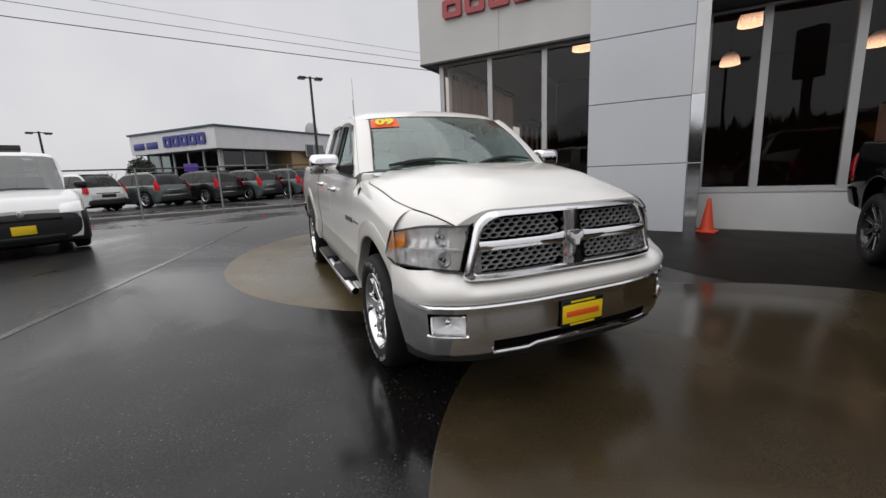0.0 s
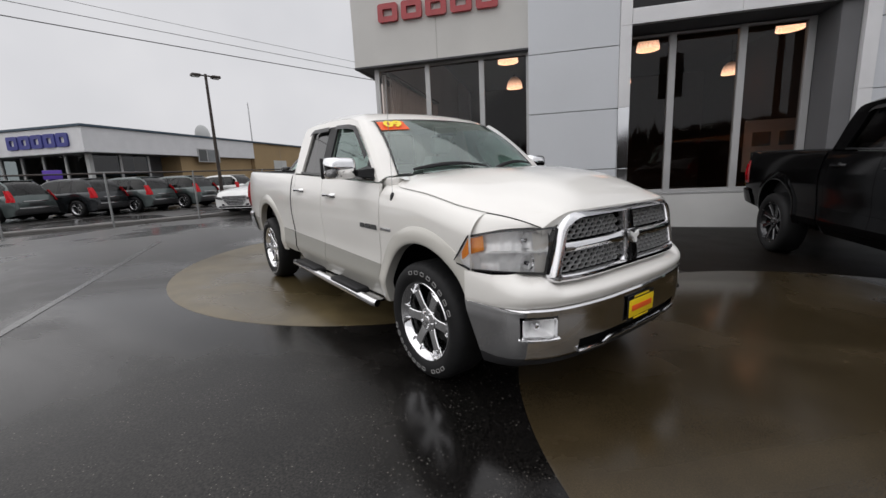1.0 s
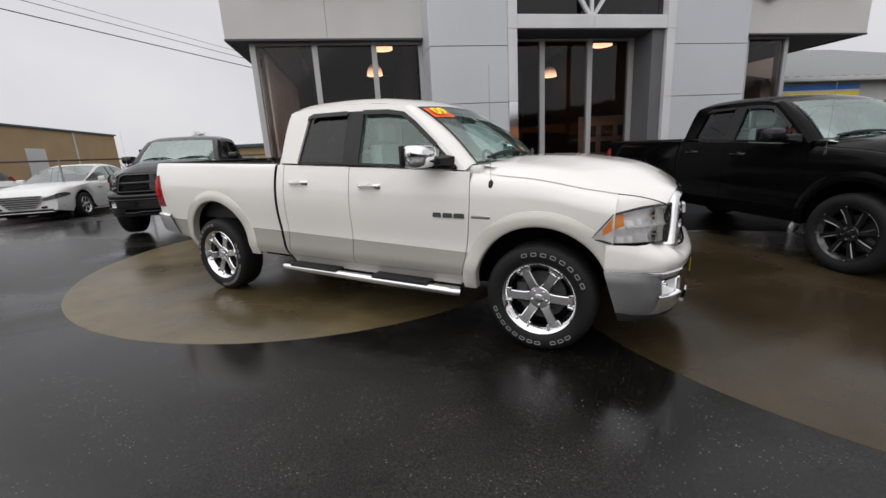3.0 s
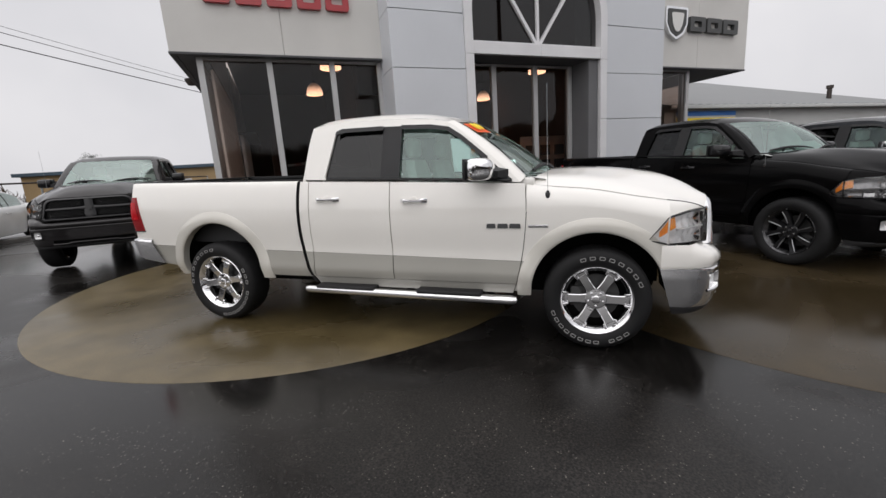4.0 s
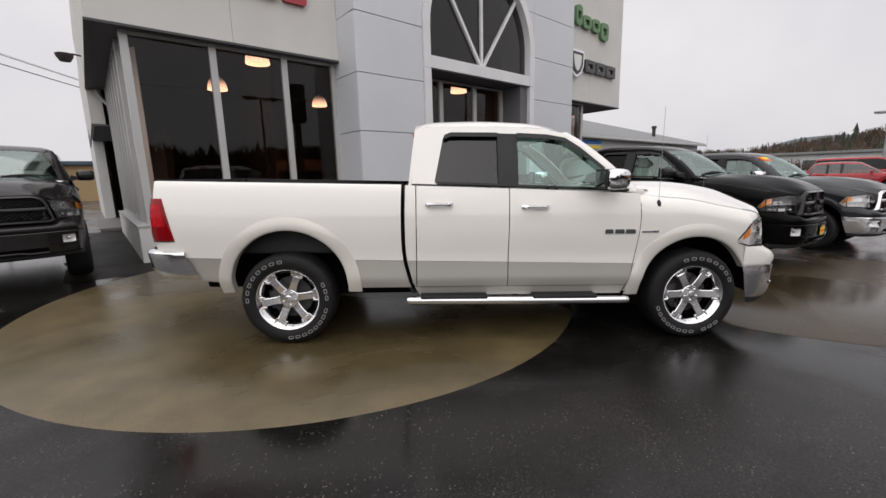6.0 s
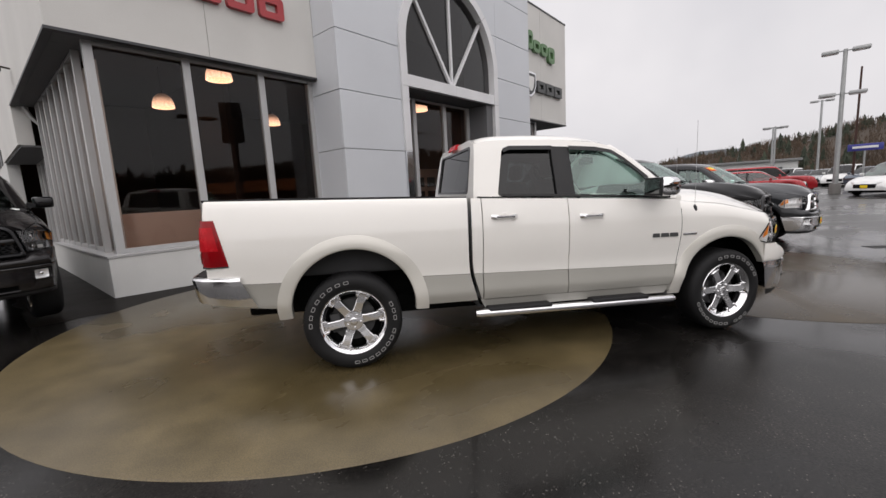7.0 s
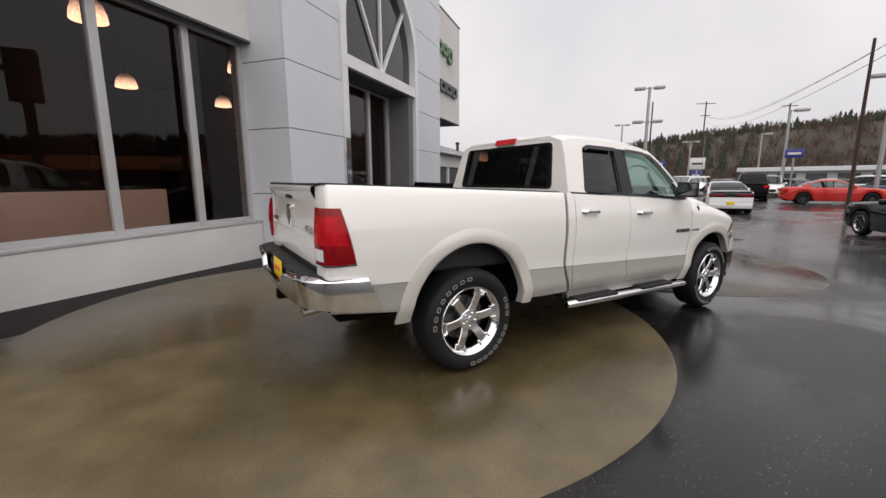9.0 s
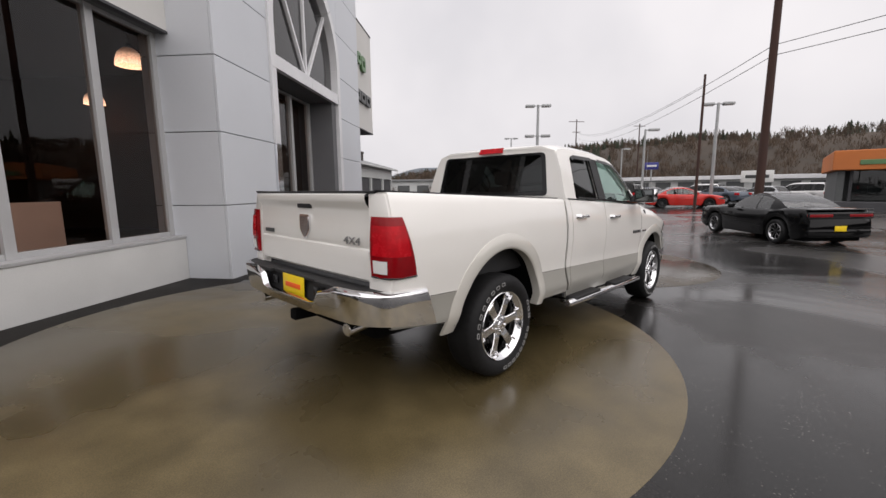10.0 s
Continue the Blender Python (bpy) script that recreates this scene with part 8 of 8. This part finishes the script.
for k, y in enumerate((3.0, 4.8, 6.6, 8.4, 10.0)):
    vb("glazing_post", 1.0, 1.15, y - 0.08, y + 0.08, -0.2, 3.38, MULLION)
    pane_sheet("pane", [(1.07, y - 1.7, 0.3), (1.07, y - 0.08, 0.3), (1.07, y - 0.08, 3.36), (1.07, y - 1.7, 3.36)], NIGHT_GLASS, showroom, (5, y, 1))
vb("corner_post", 0.82, 1.08, 0.9, 1.16, -0.2, 3.38, WALL_PALE)
vb("wall_door", 18.4, 20.6, 0.0, 0.048, 0.0, 3.3, WALL_PALE)
vb("high_window_frame", 8.5, 10.8, -0.06, -0.002, 2.95, 4.0, MULLION)
vb("high_window", 8.58, 9.4, -0.07, -0.061, 3.02, 3.93, CABIN_DARK)
vb("high_window", 9.48, 10.72, -0.07, -0.061, 3.02, 3.93, LIGHT_PANE)
for k in range(2):
    vb("wall_window", 10.9 + 1.3 * k, 11.7 + 1.3 * k, 0.38, 0.418, 0.9, 1.7, CABIN_DARK)
vb("wall_pipe", 24.6, 24.8, -0.02, 0.048, 0, 4.8, WALL_PALE)
sg = thing("blue_wall_sign", "raised dark blue sign blocks on a white fascia", "sign", VB)
for k in range(5):
    y = 1.0 + 0.98 * k
    part("letter_block", Geo().prism(rounded([(y, 3.75), (y + 0.86, 3.75), (y + 0.86, 4.55), (y, 4.55)], 0.14), lambda p, q, e: (-0.002 + e, p, q), -0.10, [rounded([(y + 0.26, 3.98), (y + 0.60, 3.98), (y + 0.60, 4.32), (y + 0.26, 4.32)], 0.06)]), BLUE_SIGN, sg)
for y0, y1 in ((6.6, 8.0), (8.3, 9.7)):
    part("word_bar", Geo().box(-0.06, -0.002, y0, y1, 3.75, 4.25, 0.04), BLUE_SIGN, sg)
dish = thing("roof_dish", "pale round dish on the showroom roof", "dish", VB @ pose(13.0, 3.0, 4.8))
part("bowl", Geo().lathe([(0.001, 0.0), (0.5, 0.05), (0.90, 0.22), (0.92, 0.24), (0.5, 0.10), (0.001, 0.05)], 24, (0, 0, 0.75), "y"), WALL_PALE, dish)
part("stand", Geo().tube([(0, 0.1, 0), (0, 0.1, 1.1)], 0.05, 8), GALV, dish)
purple = thing("banner_sign", "small purple banner sign behind the parked SUVs", "sign", Matrix.Translation((-22.5, -5.2, 0.17)) @ pose(0, 0, 0, 0, 0, 100))
part("board", Geo().box(-0.36, 0.36, -0.03, 0.03, 1.75, 2.2, 0.02), surface("purple_banner", (0.13, 0.06, 0.45), 0.5), purple)
part("leg", Geo().tube([(0, 0, -0.1), (0, 0, 1.7)], 0.03, 8), GALV, purple)

shed = thing("tan_shed", "long low tan block building behind the showroom lot", "building", Matrix.Translation((-30, 28, 0.1)) @ pose(0, 0, 0, 0, 0, 35))
box("wall", (-14, 20, -0.2, 9, -0.3, 2.95), TAN_WALL, shed, 0.02)
box("roof", (-14.4, 20.4, -0.6, 9.4, 2.952, 3.25), BLUE_EDGE, shed, 0.02)

block = thing("brown_block", "plain brown-grey block building far behind the lot", "building", Matrix.Translation((-49.3, -24.2, 0.0)) @ pose(0, 0, 0, 0, 0, 22))
box("wall", (-8, 0, -14, 1.0, -0.3, 5.3), WALL_BROWN, block, 0.03)
box("roof_edge", (-8.1, 0.1, -14.1, 1.1, 5.302, 5.72), FASCIA_EDGE, block, 0.02)

# service wing in line with the showroom: pale wall, low-pitched ribbed roof
WU0, WU1, WV, WE, WD, PITCH = 17.0, 36.4, 3.4, 3.3, 13.0, 0.285
metal = thing("service_wing", "pale service building with low grey ribbed roof and vent pipe", "building", pose(-3.793, 2.421, 0.0, 0, 0, 38.5))
box("wall", (WU0, WU1, WV, WV + 0.3, 2.35, WE), WALL_PALE, metal, 0.02, smooth=0)
box("rear_wall", (WU0, WU1, WV + 2 * WD - 0.3, WV + 2 * WD, -0.4, WE), WALL_PALE, metal, 0.02, smooth=0)
for k in range(5):
    a = WU0 + 0.4 + 3.9 * k
    box("pier", (a - 0.4, a, WV, WV + 0.3, -0.5, 2.348), WALL_PALE, metal, 0.01)
    box("roller_door", (a + 0.002, a + 3.498, WV + 0.12, WV + 0.18, -0.4, 2.348), FASCIA_EDGE, metal, 0.005)
rings = []
for k in range(78):
    x = WU0 - 0.2 + (WU1 - WU0 + 0.6) * k / 77
    rib = 0.035 if k % 2 else 0.0
    rings.append([(x, WV - 0.4, WE - 0.15 + rib), (x, WV - 0.4, WE + rib), (x, WV + WD, WE + PITCH * (WD + 0.4) + rib), (x, WV + 2 * WD + 0.4, WE + rib)])
part("roof", Geo().loft(rings), ROOF_METAL, metal, smooth=0)
part("gutter", Geo().box(WU0 - 0.2, WU1 + 0.4, WV - 0.5, WV - 0.402, WE - 0.16, WE - 0.01, 0.02), WALL_PALE, metal)
part("gable", Geo().prism([(WV, -0.4), (WV + 2 * WD, -0.4), (WV + 2 * WD, WE), (WV + WD, WE + PITCH * WD), (WV, WE)], lambda a, b, d: (WU1 - 0.3 + d, a, b), 0.28), WALL_PALE, metal)
part("vent_pipe", Geo().tube([(32.1, 5.0, 3.6), (32.1, 5.0, 4.45)], 0.12, 12).tube([(32.1, 5.0, 4.45), (32.1, 5.0, 4.62)], 0.17, 12), POLE_DARK, metal)
band = thing("wing_sign", "blue and yellow banded sign on the service wing wall", "sign", pose(-3.793, 2.421, 0.0, 0, 0, 38.5))
part("board", Geo().box(17.6, 21.4, WV - 0.08, WV - 0.002, 2.62, 3.12, 0.01), WHITE_SIGN, band)
part("blue_band", Geo().box(17.62, 21.38, WV - 0.10, WV - 0.081, 2.88, 3.08, 0.005), BLUE_BAND, band)
part("yellow_band", Geo().box(17.62, 21.38, WV - 0.10, WV - 0.081, 2.66, 2.80, 0.005), STICKER_YELLOW, band)

cafe = thing("orange_shop", "low shop with broad orange fascia and dark windows", "building", Matrix.Translation((33.5, -2.8, -0.05)) @ pose(0, 0, 0, 0, 0, -86))
box("fascia", (-0.3, 16, -0.4, 9, 2.45, 3.65), ORANGE_FASCIA, cafe, 0.05)
box("wall", (0.4, 15.6, 1.2, 8.6, -0.3, 2.44), CABIN_DARK, cafe, 0.02)
box("end_wall", (0.0, 0.35, 0.0, 8.6, -0.3, 2.44), CABIN_DARK, cafe, 0.02)
for k in range(6):
    box("post", (0.6 + 2.6 * k, 0.75 + 2.6 * k, 0.3, 0.45, -0.3, 2.44), FASCIA_EDGE, cafe, 0.01)
    pane_sheet("pane", [(0.76 + 2.6 * k, 0.37, 0.2), (3.19 + 2.6 * k, 0.37, 0.2), (3.19 + 2.6 * k, 0.37, 2.4), (0.76 + 2.6 * k, 0.37, 2.4)], NIGHT_GLASS, cafe, (2, 5, 1))
box("green_sign", (0.9, 2.6, -0.46, -0.402, 2.75, 3.05), GREEN_SIGN, cafe, 0.03)
box("bench_wall", (-0.3, 16, -1.6, -1.2, -0.3, 0.55), FASCIA_EDGE, cafe, 0.03)

hall = thing("white_hall", "long low white building across the road", "building", Matrix.Translation((70, 26, 0)) @ pose(0, 0, 0, 0, 0, -82))
box("wall", (0, 30, 0, 12, -0.3, 2.5), WALL_PALE, hall, 0.02)
box("roof", (-0.5, 30.5, -0.8, 12.4, 2.51, 3.1), TRIM_WHITE, hall, 0.05)
for k in range(9):
    box("window", (1.0 + 3.2 * k, 3.2 + 3.2 * k, -0.04, -0.002, 0.6, 2.2), CABIN_DARK, hall, 0.01)
flat = thing("flat_hall", "grey flat-roofed hall behind the far car rows", "building", Matrix.Translation((62, 62, 0)) @ pose(0, 0, 0, 0, 0, -45))
box("wall", (-22, 14, 0, 12, -0.3, 3.2), WALL_PALE, flat, 0.02)
box("roof", (-22.5, 14.5, -0.6, 12.4, 3.21, 3.6), ROOF_METAL, flat, 0.05)
for k in range(8):
    box("window", (-20 + 4.2 * k, -17.4 + 4.2 * k, -0.04, -0.002, 0.8, 2.3), CABIN_DARK, flat, 0.01)


def board_sign(x, y, z0, z1, w, heading, mat, name, label, leg=True):
    t = thing(name, label, "sign", Matrix.Translation((x, y, ground_z(x))) @ pose(0, 0, 0, 0, 0, heading))
    part("board", Geo().box(-0.08, 0.08, -w / 2, w / 2, z0, z1, 0.03), mat, t)
    part("post", Geo().tube([(0, 0, -0.2), (0, 0, z0)], 0.06, 8), GALV, t)
    part("sign_bar", Geo().box(-0.1, -0.081, -w * 0.36, w * 0.36, (z0 + z1) / 2 - 0.08, (z0 + z1) / 2 + 0.08, 0.01), WHITE_SIGN if mat is not WHITE_SIGN else DARK_SIGN, t)
    return t


board_sign(36.0, 8.9, 3.0, 3.6, 1.05, 18, BLUE_SIGN, "road_sign", "blue board sign on a post beside the far lot")
board_sign(34.9, 15.0, 2.3, 3.25, 1.1, 25, WHITE_SIGN, "road_sign", "white square board sign on a post")
board_sign(24.0, 0.2, 1.75, 2.35, 1.35, 5, WHITE_SIGN, "street_sign", "white street board with dark bars on a post")
board_sign(37.5, 20.3, 2.7, 3.2, 1.9, 30, BLUE_SIGN, "forecourt_sign", "blue and white forecourt canopy sign")
board_sign(44.0, 19.6, 1.3, 2.4, 0.9, 25, BLUE_SIGN, "road_sign", "small blue board sign on a post")


# ---------------------------------------------------------------- wooded hill and trees
HILL = surface("winter_hillside", (0.075, 0.055, 0.038), 0.95, 0.0, 0.35, 0.02, 0.5, 0.0, ramp=((0.026, 0.020, 0.014), (0.070, 0.049, 0.032)))
FIR = surface("fir_foliage", (0.030, 0.040, 0.026), 0.9, 0.0, 0.5, 0.3, 4.0, ramp=((0.022, 0.030, 0.020), (0.055, 0.066, 0.042)))
BARE = surface("bare_brown_twigs", (0.075, 0.052, 0.036), 0.95, 0.0, 0.4, 0.3, 4.0, ramp=((0.045, 0.032, 0.024), (0.12, 0.082, 0.055)))
DARK_WOOD = surface("dark_wet_twigs", (0.02, 0.015, 0.012), 0.95, 0.0, 0.4, 0.3, 4.0, ramp=((0.010, 0.008, 0.007), (0.030, 0.022, 0.016)))
# distance haze is mixed into this ridge's blue-grey colour
HAZE_HILL = surface("ridge_painted_haze", (0.26, 0.29, 0.32), 0.95, 0.0, 0.1, 0.01, 0.2)
random.seed(11)
ridge_h = curve_of([(-35, 11.5), (-22, 15.0), (-10, 17.0), (0, 18.2), (8, 18.4), (16, 18.2), (24, 17.2), (30, 15.0), (36, 11.5), (44, 8.2), (52, 6.5), (60, 6.0), (75, 5.0)])


def hill_h(a, r):
    t = min(1.0, max(0.0, (r - 78) / 95))
    bump = noise.noise(Vector((a * 0.13, r * 0.02, 3.0))) * 1.2
    return -1.0 + (ridge_h(a) + bump) * (t * t * (3 - 2 * t))


rings = []
for k in range(61):
    a = -38 + 114 * k / 60
    rings.append([(r * math.cos(radians(a)), r * math.sin(radians(a)), hill_h(a, r)) for r in (78, 92, 106, 120, 134, 148, 162, 176, 200, 260)])
hill = part("hill", Geo().loft(rings), HILL)
tagged(hill, "brown wooded winter hillside across the road", "hill", kind="structure")
ridge = part("far_ridge", Geo().loft([[(700 * math.cos(radians(a)), 700 * math.sin(radians(a)), z) for z in (-20, 22 + 16 * math.exp(-((a - 44) / 5) ** 2) + 6 * noise.noise(Vector((a * 0.2, 0, 7))))] for a in np.linspace(20, 95, 60)]), HAZE_HILL)
tagged(ridge, "far ridge with haze painted in as blue-grey", "hill", kind="structure")


def fir(g, x, y, z, h):
    """A ragged fir of drooping tiers, each a ring of uneven tips."""
    tiers = 6
    n = 7
    for t in range(tiers):
        f = t / tiers
        zc = z + h * (0.12 + 0.80 * f)
        r = h * 0.24 * (1 - f) ** 0.7 + 0.12
        top = zc + h * 0.24
        a0 = rnd(0, 6.28)
        vs = [(x + rnd(-0.1, 0.1), y + rnd(-0.1, 0.1), top)]
        for k in range(n):
            a = a0 + 2 * math.pi * k / n
            rr = r * rnd(0.65, 1.25)
            vs.append((x + rr * math.cos(a), y + rr * math.sin(a), zc - h * rnd(0.0, 0.05)))
            a += math.pi / n
            vs.append((x + rr * 0.45 * math.cos(a), y + rr * 0.45 * math.sin(a), zc + h * 0.05))
        m = 2 * n
        g.add(vs, [(0, 1 + k, 1 + (k + 1) % m) for k in range(m)])


def clump(g, x, y, z, h, leaves=26):
    """A leafless crown: many thin upright flakes round a short stem."""
    for _ in range(leaves):
        a, r = rnd(0, 6.28), h * 0.34 * math.sqrt(rnd(0, 1))
        b = Vector((x + r * math.cos(a), y + r * math.sin(a), z + h * rnd(0.15, 0.7)))
        d = Vector((rnd(-0.35, 0.35), rnd(-0.35, 0.35), rnd(0.5, 1.0))).normalized() * h * rnd(0.18, 0.36)
        s = Vector((rnd(-1, 1), rnd(-1, 1), rnd(-0.4, 0.4))).normalized() * h * rnd(0.010, 0.028)
        g.add([b - s, b + s, b + d + s * 0.5, b + d - s * 0.5], [(0, 1, 2, 3)])


gf, gb = Geo(), Geo()
for k in range(1900):
    a = rnd(-36, 72)
    r = rnd(152, 190)
    if (a > 36 and rnd(0, 1) < 0.35) or (a < 6 and rnd(0, 1) < 0.6):
        continue
    fir(gf, r * math.cos(radians(a)), r * math.sin(radians(a)), hill_h(a, r) - 0.3, rnd(1.9, 3.5) * (1.2 if rnd(0, 1) < 0.12 else 0.85))
for k in range(2600):
    a, r = rnd(-36, 74), rnd(84, 168)
    clump(gb, r * math.cos(radians(a)), r * math.sin(radians(a)), hill_h(a, r) - 0.2, rnd(1.8, 3.8), 40)
for k in range(60):
    a, r = rnd(20, 44), rnd(92, 140)
    fir(gf, r * math.cos(radians(a)), r * math.sin(radians(a)), hill_h(a, r) - 0.3, rnd(3.0, 6.0))
tagged(part("fir_wood", gf, FIR, smooth=0), "dark fir trees along the hilltop", "woods", kind="stuff")
tagged(part("bare_wood", gb, BARE, smooth=0), "leafless brown trees on the hillside", "woods", kind="stuff")


def round_tree(x, y, h, w, label):
    T = thing("tree", label, "tree", Matrix.Translation((x, y, ground_z(x))))
    part("trunk", Geo().tube([(0, 0, -0.2), (0.05, 0, h * 0.3), (0, 0.05, h * 0.6)], [0.16, 0.12, 0.05], 10).tube([(0.05, 0, h * 0.3), (w * 0.3, 0.1, h * 0.6)], [0.07, 0.02], 6).tube([(0.05, 0, h * 0.3), (-w * 0.3, -0.1, h * 0.6)], [0.07, 0.02], 6), TIMBER, T)
    g = Geo()
    for _ in range(6000):
        v = Vector((rnd(-1, 1), rnd(-1, 1), rnd(-1, 1)))
        if v.length > 1 or v.length < 0.35:
            continue
        lump = 1 + 0.25 * noise.noise(v * 2.1)
        c = Vector((v.x * w * 0.5 * lump, v.y * w * 0.5 * lump, h * 0.64 + v.z * h * 0.36 * lump))
        s, t = Vector((rnd(-1, 1), rnd(-1, 1), rnd(-1, 1))).normalized() * 0.075, Vector((rnd(-1, 1), rnd(-1, 1), rnd(-1, 1))).normalized() * 0.05
        g.add([c - s, c + t, c + s, c - t], [(0, 1, 2, 3)])
    part("crown", g, FIR, T, smooth=0)
    return T


round_tree(-27.0, -8.6, 2.9, 1.7, "small round evergreen tree by the showroom")
round_tree(-44.0, 27.5, 5.2, 3.0, "bushy tree behind the tan building")
far_l = thing("far_block", "pale flat building far behind the parked cars", "building", Matrix.Translation((-70, -40, 0)) @ pose(0, 0, 0, 0, 0, 25))
box("wall", (-20, 20, 0, 8, -0.5, 4.0), WALL_PALE, far_l, 0.02)
box("roof", (-20.5, 20.5, -0.4, 8.4, 4.01, 4.5), ROOF_METAL, far_l, 0.02)
far_b = thing("brick_block", "brown block building beyond the panel van", "building", Matrix.Translation((-62, -52, 0)) @ pose(0, 0, 0, 0, 0, 40))
box("wall", (-8, 8, 0, 8, -0.5, 7.5), TAN_WALL, far_b, 0.02)
low_row = Geo()
for k in range(70):
    a = rnd(140, 205)
    r = rnd(90, 130)
    clump(low_row, r * math.cos(radians(a)), r * math.sin(radians(a)), -0.5, rnd(2.5, 5.0), 30)
tagged(part("far_hedge", low_row, BARE, smooth=0), "leafless far trees behind the lots", "woods", kind="stuff")

south_belt = Geo()
for k in range(1300):
    a, r = rnd(213, 352), rnd(50, 74)
    px, py, h = r * math.cos(radians(a)), r * math.sin(radians(a)), rnd(4.5, 7.5)
    if k % 3:
        clump(south_belt, px, py, -0.4, h, 60)
    else:
        fir(south_belt, px, py, -0.4, h)
tagged(part("south_wood", south_belt, DARK_WOOD, smooth=0), "dark belt of trees mirrored in glass and wet chrome", "woods", kind="stuff")

# drain channel across the lot
drain = thing("drain_grate", "iron channel drain grate set in wet asphalt", "drain", on_ground(10.6, 2.4, -20))
for k in range(14):
    part("grate_bar", Geo().box(-0.02 + 0.09 * k, 0.03 + 0.09 * k, -0.16, 0.16, -0.02, 0.008, 0.004), DRAIN_IRON, drain)
